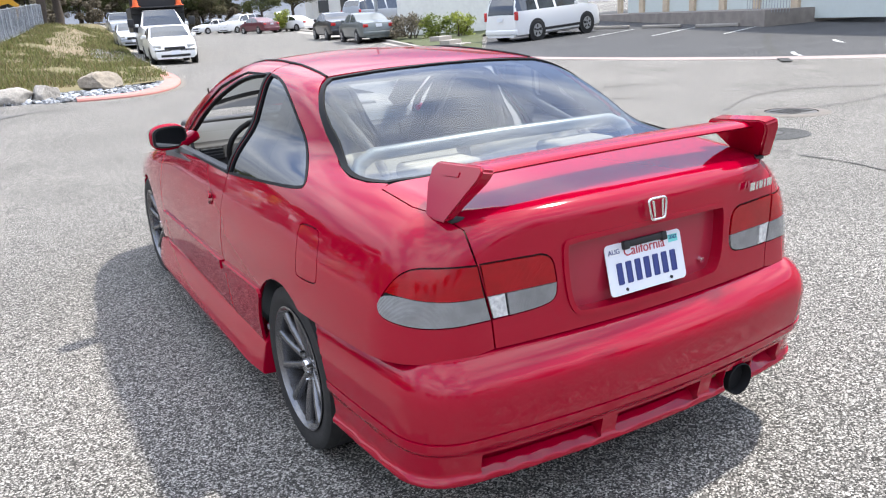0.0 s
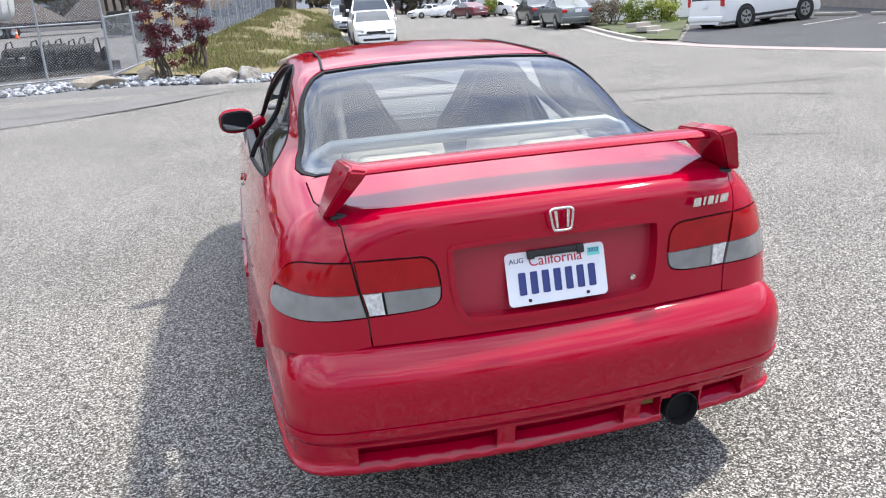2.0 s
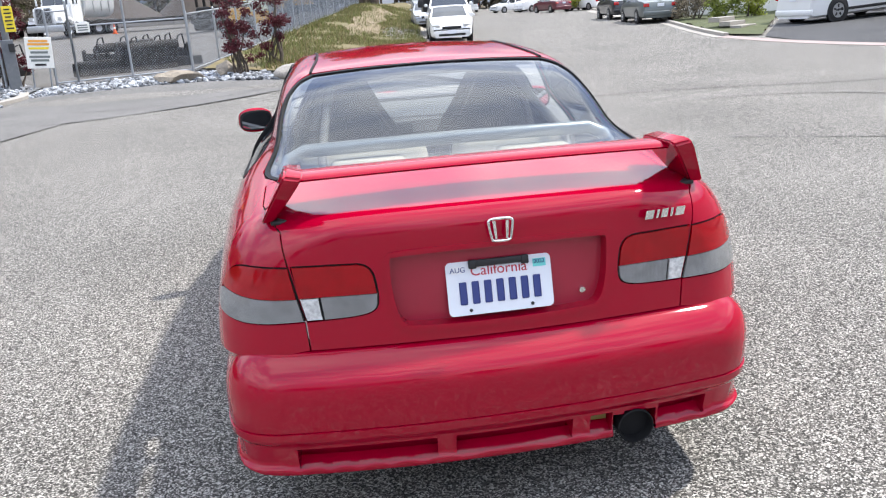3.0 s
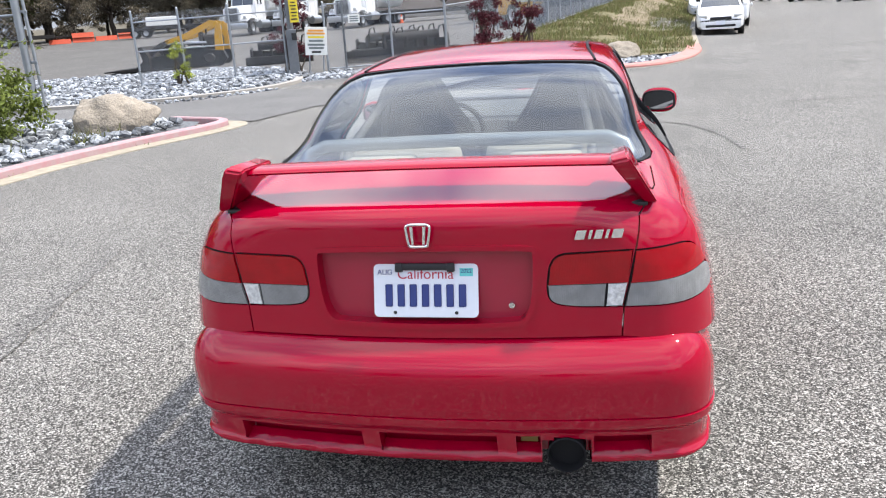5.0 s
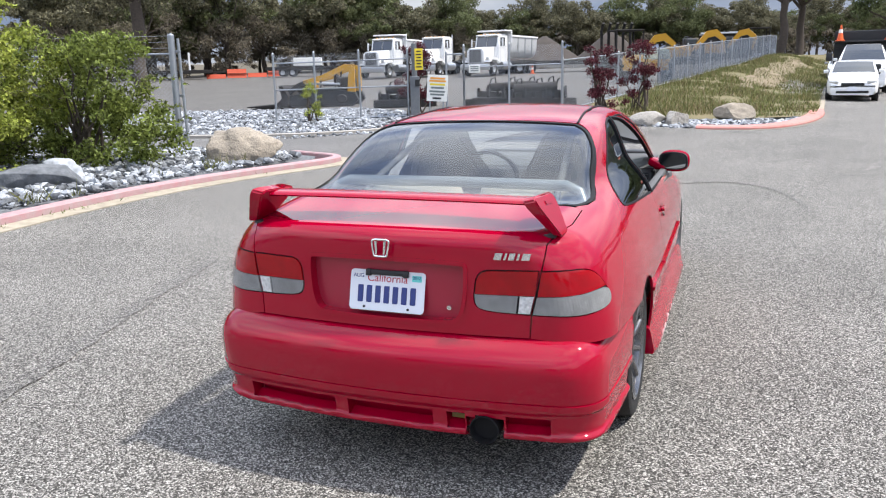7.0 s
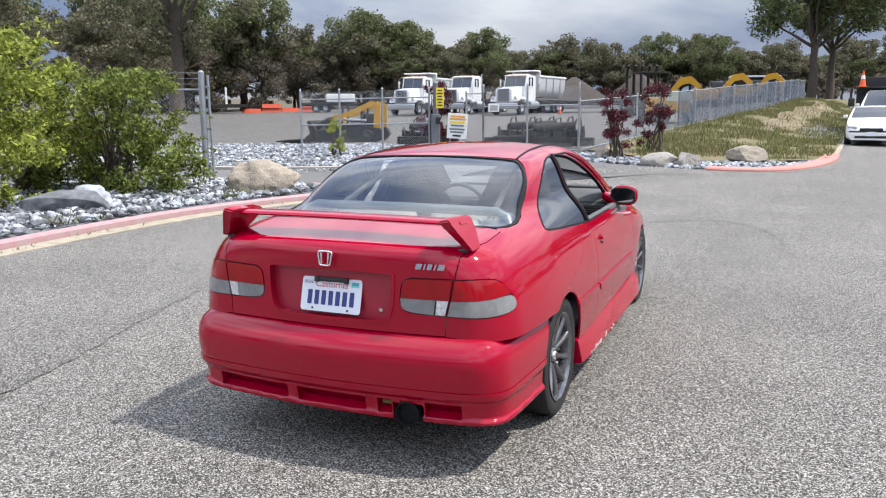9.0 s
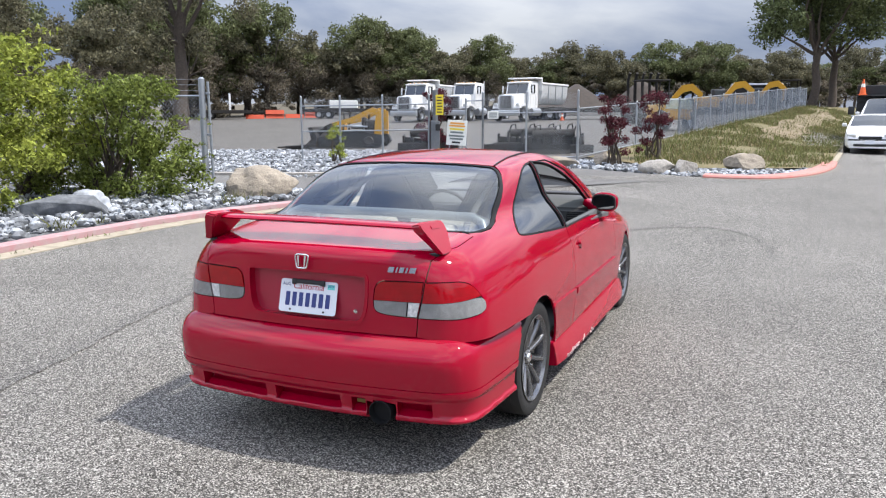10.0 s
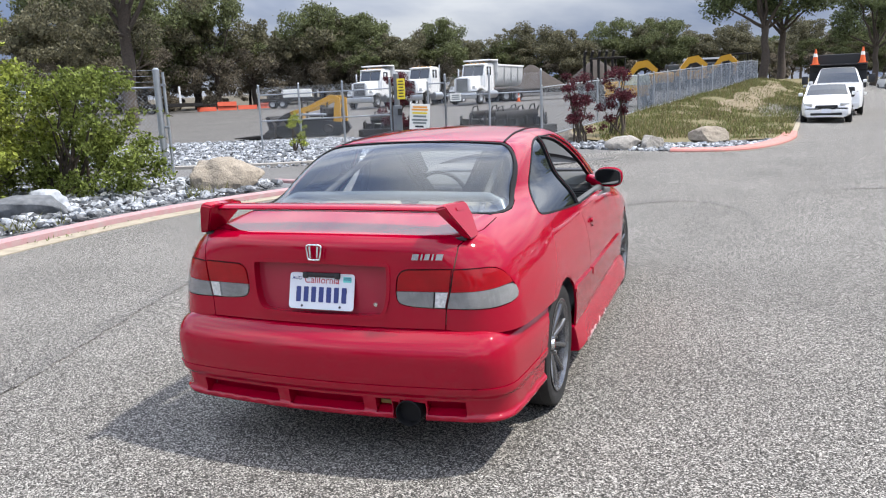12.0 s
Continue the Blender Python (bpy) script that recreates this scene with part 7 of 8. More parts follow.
def parked_car(label, shape, paint, at, turn, length, width, height=None, rake=0.0, wheel_r=0.31, name="parked_car", category="car", facing="rear", group="parked cars", lift=0.0):
    """A parked car seen from some way off: body, glass, wheels, lamps, bumpers, mirrors."""
    prof = PROFILES[shape]
    top_z = max(p[1] for p in prof)
    kz = (height or top_z) / top_z
    belt = (0.98 if shape == "sedan" else 1.22) * kz
    root = thing(name, label, category, pose(at[0], at[1], ground_z(*at) + lift, rake, 0, turn), group)
    ys = np.array([p[0] for p in prof]) * length - length / 2
    fine = np.unique(np.concatenate([np.linspace(ys[0], ys[-1], 41), ys]))
    tops = np.interp(fine, ys, [p[1] * kz for p in prof])
    W = width / 2
    rows = []
    for y, t in zip(fine, tops):
        e = abs(y) / (length / 2)
        w = W * (1 - 0.16 * max(0.0, (e - 0.72) / 0.28) ** 2.2)
        b = min(belt, t - 0.02)
        k = max(0.0, t - belt)
        rw = w * 0.95 - k * 0.30
        low = 0.22 * kz
        rows.append([(0.0, low), (w * 0.86, low), (w * 0.97, low + 0.08), (w, 0.55 * kz), (w * 0.985, b * 0.88), (w * 0.95, b), (rw + 0.06 * min(1, k * 4) * 0, b + (t - b) * 0.86), (rw * 0.90, t - 0.012), (rw * 0.55, t), (0.0, t + 0.006)])
    n = len(rows[0])
    sets = {"body": [], "windscreen": [], "rear_window": []}
    pillars = (0.46,) if shape == "sedan" else (0.24, 0.43)
    slope = np.gradient(tops, fine)
    for i in range(len(fine) - 1):
        tm, ym = 0.5 * (tops[i] + tops[i + 1]), 0.5 * (fine[i] + fine[i + 1])
        sl = (tops[i + 1] - tops[i]) / (fine[i + 1] - fine[i])
        for j in range(n - 1):
            kind = "body"
            if tm > belt + 0.06 and j == 5:
                u = (ym + length / 2) / length
                if tm > belt + 0.16 and not any(abs(u - q) < 0.012 for q in pillars):
                    kind = "side_window"
            elif tm > belt + 0.05 and j >= 6 and abs(sl) > (0.55 if shape == "sedan" else 0.7):
                if j >= 7:
                    kind = "windscreen" if sl < 0 else "rear_window"
            for s in (1, -1):
                q = [(s * rows[a][c][0], fine[a], rows[a][c][1]) for a, c in ((i, j), (i, j + 1), (i + 1, j + 1), (i + 1, j))]
                key = kind if kind != "side_window" else "side_window_%d" % (s * (1 + sum(u > p for p in pillars)))
                sets.setdefault(key, []).append(q if s < 0 else q[::-1])
    if shape == "suv":
        w, t0, t1 = W * 0.80, belt + 0.04, 1.70 * kz
        y0, y1 = -length / 2 + length * 0.017 - 0.004, -length / 2 + length * 0.045 - 0.004
        sets["rear_window"].append([(-w, y0, t0), (w, y0, t0), (w * 0.93, y1, t1), (-w * 0.93, y1, t1)])
    for key, quads in sets.items():
        if not quads:
            continue
        bm = bmesh.new()
        for q in quads:
            bm.faces.new([bm.verts.new(p) for p in q])
        bmesh.ops.remove_doubles(bm, verts=bm.verts[:], dist=0.0005)
        if key == "body":
            ends = [e for e in bm.edges if e.is_boundary and all(abs(abs(v.co.y) - length / 2) < 0.01 for v in e.verts)]
            if ends:
                bmesh.ops.holes_fill(bm, edges=ends, sides=0)
        part("side_window" if key[:4] == "side" else key, bm, paint if key == "body" else M_GLASS_FAR, root, "" if key == "body" else "dark glass", smooth=38)
    wb = length * 0.29
    for yy in (-wb, wb * 1.04):
        for s in (1, -1):
            w = new("wheel")
            w.parent = root
            w.location = (s * (W - 0.095), yy, wheel_r)
            part("arch", lathe([(0.0, s * 0.098), (wheel_r * 1.17, s * 0.100), (wheel_r * 1.19, s * 0.02)], 24), M_BLACK, w)
            part("tyre", lathe([(wheel_r * 0.64, s * 0.110), (wheel_r * 0.9, s * 0.116), (wheel_r, s * 0.098), (wheel_r, s * -0.10)], 28), M_TYRE, w, smooth=40)
            part("rim", lathe([(0.0, s * 0.100), (wheel_r * 0.2, s * 0.112), (wheel_r * 0.24, s * 0.105), (wheel_r * 0.55, s * 0.108), (wheel_r * 0.64, s * 0.114)], 24), M_RIM_FAR, w, smooth=30)
            for k in range(5):
                a = k * math.tau / 5
                part("spoke_gap", box((0.012, wheel_r * 0.16, wheel_r * 0.30), (s * 0.108, wheel_r * 0.40 * math.sin(a), wheel_r * 0.40 * math.cos(a)), 0.004, turn=(-math.degrees(a), 0, 0)), M_BLACK, w)
    zl = (0.80 if shape == "sedan" else 1.05) * kz
    r, f = -length / 2, length / 2
    lh = 0.15 if shape == "sedan" else 0.34
    for s in (1, -1):
        part("tail_lamp", box((0.26 if shape == "sedan" else 0.15, 0.10, lh), (s * W * (0.74 if shape == "sedan" else 0.86), r + 0.055, zl), 0.025, 3), M_RED_LAMP, root, "red tail lamp", smooth=40)
        part("headlamp", box((0.30, 0.14, 0.15), (s * W * 0.70, f - 0.13, zl * 0.84), 0.04, 3, turn=(-25, 0, -s * 22)), M_CLEAR_LAMP, root, "clear headlamp", smooth=40)
        part("mirror", box((0.16, 0.09, 0.13), (s * (W + 0.07), length * 0.16, belt + 0.07), 0.03, 3), paint, root, smooth=40)
    part("rear_bumper", box((width * 0.90, 0.12, 0.22), (0, r + 0.03, 0.42 * kz), 0.05, 3), paint, root, smooth=40)
    part("front_bumper", box((width * 0.86, 0.12, 0.22), (0, f - 0.05, 0.40 * kz), 0.05, 3), paint, root, smooth=40)
    part("grille", box((width * 0.44, 0.06, 0.10), (0, f - 0.035, 0.60 * kz), 0.02, 2), M_BLACK, root, "black grille")
    part("lower_grille", box((width * 0.62, 0.05, 0.09), (0, f - 0.005, 0.33 * kz), 0.02, 2), M_BLACK, root)
    part("number_plate", box((0.31, 0.012, 0.15), (0, f + 0.012, 0.44 * kz), 0.004), M_PLATE, root, "plain plate")
    part("number_plate", box((0.31, 0.012, 0.15), (0, r - 0.034, 0.80 * kz if shape == "sedan" else 0.92 * kz), 0.004), M_PLATE, root, "plain plate")
    return root


parked_car("white sedan parked at the verge, nose to the turning circle", "sedan", M_CARWHITE, (5.1, 30.3), 174, 4.4, 1.68, 1.42)
suv = parked_car("white full-size sport utility vehicle, tail to the street", "suv", M_CARWHITE, (19.4, 24.9), -80, 5.15, 2.0, 1.90, wheel_r=0.40, rake=2.5, lift=0.03)
for s in (1, -1):
    part("roof_rail", rod((s * 0.68, -1.9, 1.93), (s * 0.66, 0.6, 1.95), 0.022), M_GUNMETAL, suv)
part("side_moulding", box((2.03, 3.2, 0.10), (0, 0, 0.42), 0.02), M_BLACK, suv, "dark running board")
parked_car("grey sedan parked at the far kerb", "sedan", M_CARGREY, (15.6, 34.6), -8, 4.5, 1.74, 1.42)
parked_car("black hatchback parked before a grey sedan", "sedan", M_CARBLACK, (16.5, 40.6), -8, 4.4, 1.76, 1.46)
parked_car("silver estate car on a driveway above the lawn", "suv", M_CARSILVER, (20.2, 42.0), -74, 4.9, 1.90, 1.75, wheel_r=0.36, lift=0.35)
parked_car("maroon sedan parked at the far kerb", "sedan", M_CARMAROON, (21.6, 70.5), 12, 4.6, 1.78, 1.45)
parked_car("white sedan on a concrete driveway", "sedan", M_CARWHITE, (25.0, 70.5), 20, 4.6, 1.78, 1.42)
parked_car("white van parked up the street", "suv", M_CARWHITE, (17.6, 92), 5, 4.8, 1.9, 1.8)
parked_car("white sedan nosed in off the street", "sedan", M_CARWHITE, (21.5, 86), 110, 4.6, 1.8, 1.45)
parked_car("white van nosed in off the street", "suv", M_CARWHITE, (23.4, 82), 115, 5.0, 1.95, 1.85)
parked_car("grey pickup truck nosed in off the street", "pickup", M_CARSILVER, (26.5, 80), 118, 5.6, 2.0, 1.9, wheel_r=0.38)
parked_car("silver car parked behind the tipper", "sedan", M_CARSILVER, (6.6, 47.5), 175, 4.5, 1.75, 1.45)
parked_car("pale green car parked far up the street", "suv", M_CARSILVER, (8.9, 66), 175, 4.6, 1.8, 1.7)

# white tipper pickup with a black body and two cones, behind the white sedan
tp = parked_car("white pickup tipper with a black body parked at the verge", "pickup", M_CARWHITE, (6.15, 36.6), 174, 6.3, 2.0, 2.05, wheel_r=0.42, name="tipper_truck", category="truck", group="")
part("tipper_body", box((2.35, 3.2, 1.10), (0, -1.75, 1.65), 0.04), M_BLACK, tp, "black steel tipper body")
part("headboard", box((2.35, 0.10, 0.75), (0, -0.12, 2.25), 0.03), M_BLACK, tp)
part("cone_shelf", box((2.30, 0.42, 0.05), (0, 0.13, 2.16), 0.01), M_BLACK, tp)
part("grille_guard", box((1.3, 0.10, 0.42), (0, 3.17, 0.95), 0.06), M_BLACK, tp, "black grille")
for s in (1, -1):
    part("towing_mirror", box((0.26, 0.10, 0.36), (s * 1.32, 1.05, 1.50), 0.04), M_BLACK, tp, smooth=40)
    part("wheel_flare", box((0.10, 1.0, 0.12), (s * 1.06, 1.9, 0.86), 0.03), M_CARWHITE, tp)


def cone(at, z, h=0.70, parent=None):
    c = thing("traffic_cone", "orange traffic cone with a white band", "cone", pose(at[0], at[1], z), "traffic cones")
    M = bpy.data.materials.get("cone_orange") or material("cone_orange", (0.75, 0.13, 0.03), rough=0.5, vary=0.2, scale=8)
    part("cone_body", joined(rod((0, 0, 0.03), (0, 0, h), 0.14, 0.03, 18)), M, c, smooth=40)
    part("cone_base", box((0.36, 0.36, 0.04), (0, 0, 0.02), 0.01), M, c)
    part("white_band", rod((0, 0, h * 0.50), (0, 0, h * 0.72), 0.092, 0.068, 18), M_SIGN, c, smooth=40)
    return c


for s in (1, -1):
    cone((6.14 + s * 0.96, 36.45), ground_z(6.15, 36.6) + 2.185)
cone((-15.4, 62.6), ground_z(-15.4, 62.6) + 0.035)


# ---- heavy machines in the yard ----
M_TRUCKWHITE = material("white_truck_paint", (0.74, 0.74, 0.73), rough=0.4, coat=0.5, big=0.2, big_scale=0.8, second=(0.55, 0.54, 0.52))
M_ALU = material("brushed_aluminium", (0.55, 0.56, 0.57), rough=0.35, metal=0.9, vary=0.3, scale=10)
M_PALEALU = material("pale_dull_aluminium", (0.60, 0.61, 0.61), rough=0.5, metal=0.25, vary=0.3, scale=4, second=(0.45, 0.45, 0.45))
M_CAT = material("machine_yellow", (0.54, 0.28, 0.015), rough=0.45, vary=0.3, scale=5, second=(0.42, 0.22, 0.02))
M_MUD = material("dirty_black_steel", (0.022, 0.021, 0.020), rough=0.8, spec=0.2, vary=0.6, scale=8, second=(0.055, 0.048, 0.042))
M_ORANGE = material("orange_barrier", (0.46, 0.060, 0.022), rough=0.6, vary=0.3, scale=4, second=(0.5, 0.09, 0.03))


def truck_wheel(root, x, y, r=0.50, dual=False):
    s = 1 if x > 0 else -1
    w = new("wheel")
    w.parent = root
    w.location = (x, y, r)
    part("tyre", lathe([(r * 0.55, s * 0.13), (r * 0.9, s * 0.15), (r, s * 0.12), (r, s * -(0.45 if dual else 0.12)), (r * 0.9, s * -(0.48 if dual else 0.15))], 26), M_TYRE, w, smooth=40)
    part("rim", lathe([(0.0, s * 0.10), (r * 0.18, s * 0.12), (r * 0.2, s * 0.04), (r * 0.5, s * 0.06), (r * 0.56, s * 0.13)], 24), M_ALU, w, smooth=30)


def big_truck(label, at, turn, tipper=True, tint=M_TRUCKWHITE, sleek=False):
    t = thing("dump_truck" if tipper else "truck_tractor", label, "truck", pose(at[0], at[1], ground_z(*at) + 0.035, 0, 0, turn) @ Matrix.Diagonal((1.08, 1.08, 1.10, 1)), "trucks in the yard")
    # long-nosed cab; y forward
    hood = prism([(1.15, 0.85), (3.05, 0.85), (3.12, 1.10), (3.08, 1.78), (2.9, 1.92), (1.15, 2.08)], 1.36, "x", -0.68)
    bmesh.ops.bevel(hood, geom=hood.edges[:], offset=0.10 if sleek else 0.06, segments=3, affect="EDGES")
    part("bonnet", hood, tint, t, smooth=35)
    cab = prism([(-0.55, 0.85), (1.20, 0.85), (1.20, 2.02), (0.92, 2.88), (0.70, 2.98), (-0.45, 2.98), (-0.55, 2.88)], 1.96, "x", -0.98)
    bmesh.ops.bevel(cab, geom=cab.edges[:], offset=0.08, segments=3, affect="EDGES")
    part("cab", cab, tint, t, smooth=35)
    for s in (1, -1):
        part("windscreen_pane", box((0.80, 0.02, 0.74), (s * 0.42, 1.095, 2.42), 0.02, turn=(18, 0, 0)), M_GLASS_FAR, t, "dark windscreen pane")
        part("side_window", box((0.02, 0.74, 0.62), (s * 0.985, 0.42, 2.42), 0.04), M_GLASS_FAR, t)
        part("door", box((0.02, 0.92, 1.0), (s * 0.978, 0.40, 1.50), 0.03), tint, t)
        fender = prism([(1.45, 1.05), (1.55, 1.22), (1.85, 1.32), (2.55, 1.32), (2.90, 1.18), (3.02, 0.95), (2.75, 1.02), (2.5, 1.12), (1.9, 1.12), (1.62, 1.0)], 0.52, "x", 0.62 if s > 0 else -1.14)
        part("fender", fender, tint, t, smooth=30)
        part("headlamp", box((0.26, 0.10, 0.22), (s * 0.92, 2.98, 1.22), 0.04, 3), M_CLEAR_LAMP, t, smooth=40)
        part("fuel_tank", rod((s * 0.92, -0.75, 0.72), (s * 0.92, 0.75, 0.72), 0.30, n=20), M_ALU, t, "bright fuel tank", smooth=40)
        part("mirror", box((0.10, 0.12, 0.55), (s * 1.28, 1.05, 2.35), 0.03), M_TRUCKWHITE, t)
        part("mirror_arm", rod((s * 0.98, 1.02, 2.5), (s * 1.28, 1.05, 2.5), 0.02), M_ALU, t)
        truck_wheel(t, s * 1.02, 2.25)
        for yy in (-3.9, -5.2):
            truck_wheel(t, s * 1.02, yy, dual=True)
            part("mudguard", box((0.62, 1.15, 0.06), (s * 0.90, yy, 1.08), 0.02), M_BLACK, t)
        part("frame_rail", box((0.10, 7.6, 0.28), (s * 0.42, -2.3, 0.92), 0.01), M_MUD, t)
        part("exhaust_stack", rod((s * 0.92, -0.72, 1.2), (s * 0.92, -0.72, 3.15 if not tipper else 3.0), 0.075, n=16), M_CHROME, t, "bright exhaust stack", smooth=40)
    part("grille_frame", box((1.06, 0.06, 1.02), (0, 3.10, 1.40), 0.05, 3), M_ALU, t, smooth=40)
    gr = part("grille", box((0.90, 0.04, 0.88), (0, 3.13, 1.40), 0.02), M_BLACK, t, "dark barred grille")
    for k in range(11):
        part("bar", box((0.022, 0.03, 0.86), (-0.40 + 0.08 * k, 3.15, 1.40)), M_ALU, gr)
    part("bumper", box((2.35, 0.22, 0.42), (0, 3.16, 0.62), 0.05, 3), M_ALU, t, "bright steel bumper", smooth=40)
    part("visor", box((1.80, 0.26, 0.06), (0, 1.02, 2.86), 0.02, turn=(12, 0, 0)), tint, t)
    for k in range(5):
        part("marker_lamp", box((0.10, 0.10, 0.06), (-0.7 + 0.35 * k, 0.62, 3.0), 0.02), M_ORANGEINK, t)
    if tipper:
        bx = bmesh.new()
        prof = [(-0.72, 1.30), (-0.98, 1.52), (-1.14, 2.0), (-1.20, 2.85), (1.20, 2.85), (1.14, 2.0), (0.98, 1.52), (0.72, 1.30)]
        body = prism(prof, -5.2, "y", -0.85)
        bmesh.ops.bevel(body, geom=body.edges[:], offset=0.05, segments=2, affect="EDGES")
        part("tipper_body", body, M_PALEALU, t, "pale aluminium tipper body", smooth=35)
        part("top_rim", joined(box((0.10, 5.3, 0.14), (1.21, -3.45, 2.86), 0.03), box((0.10, 5.3, 0.14), (-1.21, -3.45, 2.86), 0.03), box((2.5, 0.10, 0.14), (0, -6.05, 2.86), 0.03)), M_TRUCKWHITE, t)
        part("cab_shield", box((2.36, 1.25, 0.10), (0, -0.25, 3.22), 0.04), M_TRUCKWHITE, t, "sheet cab shield")
        part("headboard", box((2.40, 0.14, 1.0), (0, -0.86, 2.80), 0.04), M_TRUCKWHITE, t)
        for s in (1, -1):
            for k in range(3):
                part("rib", box((0.06, 0.12, 1.20), (s * 1.19, -2.1 - 1.4 * k, 2.20), 0.02), M_ALU, t)
    else:
        part("coupling_plate", box((0.9, 1.0, 0.10), (0, -4.4, 1.16), 0.03), M_MUD, t)
        part("deck", box((1.6, 3.6, 0.08), (0, -2.6, 1.08), 0.02), M_MUD, t)
    return t


big_truck("white long-nosed tipper truck with an aluminium body", (-18.2, 60.5), 172)
big_truck("white tractor unit with a sloping bonnet", (-23.6, 62.0), 176, tipper=False, sleek=True)
big_truck("white long-nosed tipper truck beside a tractor unit", (-27.4, 60.0), 178)

# flat trailers
def trailer(label, at, turn, length, paint, ramps=False, load=None):
    t = thing("trailer", label, "trailer", pose(at[0], at[1], ground_z(*at) + 0.035, 0, 0, turn), "trailers in the yard")
    part("bed", box((2.3, length, 0.16), (0, 0, 0.92), 0.02), paint, t)
    for s in (1, -1):
        part("side_beam", box((0.12, length, 0.28), (s * 1.1, 0, 0.78), 0.02), paint, t)
        for k in range(2):
            truck_wheel(t, s * 1.0, -length * 0.22 - 1.0 * k, 0.42)
        part("ramp", box((0.35, 0.12, 1.9), (s * 0.65, length * 0.12, 1.85), 0.03), M_TRUCKWHITE, t, "upright white loading ramp") if ramps else None
    part("drawbar", box((0.2, 1.6, 0.18), (0, length / 2 + 0.7, 0.75), 0.02), paint, t)
    return t


trailer("dark flat trailer with two white ramps standing up", (-54.6, 67.0), -56, 6.0, M_MUD, ramps=True)
trailer("black low flat trailer before the wood", (-40.5, 70.0), -64, 9.5, M_MUD)
trailer("black flat trailer behind the tipper", (-14.4, 65.5), -70, 8.5, M_MUD)
ct = thing("storage_tank", "pale square tank on the black trailer", "tank", pose(-41.0, 69.75, ground_z(-41.0, 69.75) + 1.04, 0, 0, -64))
part("tank", box((1.3, 2.9, 0.85), (0, 0, 0.46), 0.06), M_SIGN, ct)
part("rail", box((1.4, 3.0, 0.08), (0, 0, 0.04), 0.02), M_MUD, ct)
for k in range(4):
    o = thing("barrier_stack", "stack of orange plastic road barriers", "barrier", pose(-51.6 + 1.75 * k, 68.6 + 1.25 * k, ground_z(-51.6 + 1.75 * k, 68.6 + 1.25 * k) + 0.035, 0, 0, -54.5), "orange barriers")
    for j in range(1 + (k % 2)):
        part("barrier", prism([(-0.30, 0.02), (0.30, 0.02), (0.24, 0.16), (0.12, 0.46), (-0.12, 0.46), (-0.24, 0.16)], 2.0, "y", -1.0), M_ORANGE, o).location = (0, 0, 0.47 * j)

# heaps of soil behind the trucks
def heap(at, r, h, seed, label):
    bm = bmesh.new()
    bmesh.ops.create_cone(bm, segments=30, radius1=r, radius2=0.25, depth=h, cap_ends=True)
    bmesh.ops.subdivide_edges(bm, edges=bm.edges[:], cuts=3, use_grid_fill=True)
    for v in bm.verts:
        v.co += Vector((1, 1, 0.6)) * 0.25 * noise.noise(v.co * 0.8 + Vector((seed, 0, 0)))
    ob = part("soil_mound", bm, material("dark_soil_%d" % seed, (0.062, 0.050, 0.042), rough=0.95, vary=0.6, scale=2, second=(0.035, 0.029, 0.025), bump=0.8, bump_scale=6), None, smooth=60)
    ob.matrix_world = pose(at[0], at[1], ground_z(*at) + h / 2 - 0.1)
    return tagged(ob, label, "mound", group="soil mounds")


heap((-19.5, 84), 5.5, 3.4, 1, "dark heap of soil behind the trucks")
heap((-12.5, 86), 5.0, 3.8, 2, "tall dark heap of soil behind the trucks")
heap((-25, 86), 4.5, 2.6, 3, "low dark heap of soil")
blk = thing("block_wall", "low wall of pale concrete blocks", "wall", pose(-16, 79.5, ground_z(-16, 79.5), 0, 0, 8))
for k in range(9):
    part("block", box((1.46, 0.7, 0.75), (-6 + 1.5 * k, 0, 0.40), 0.03), M_CONCRETE, blk)


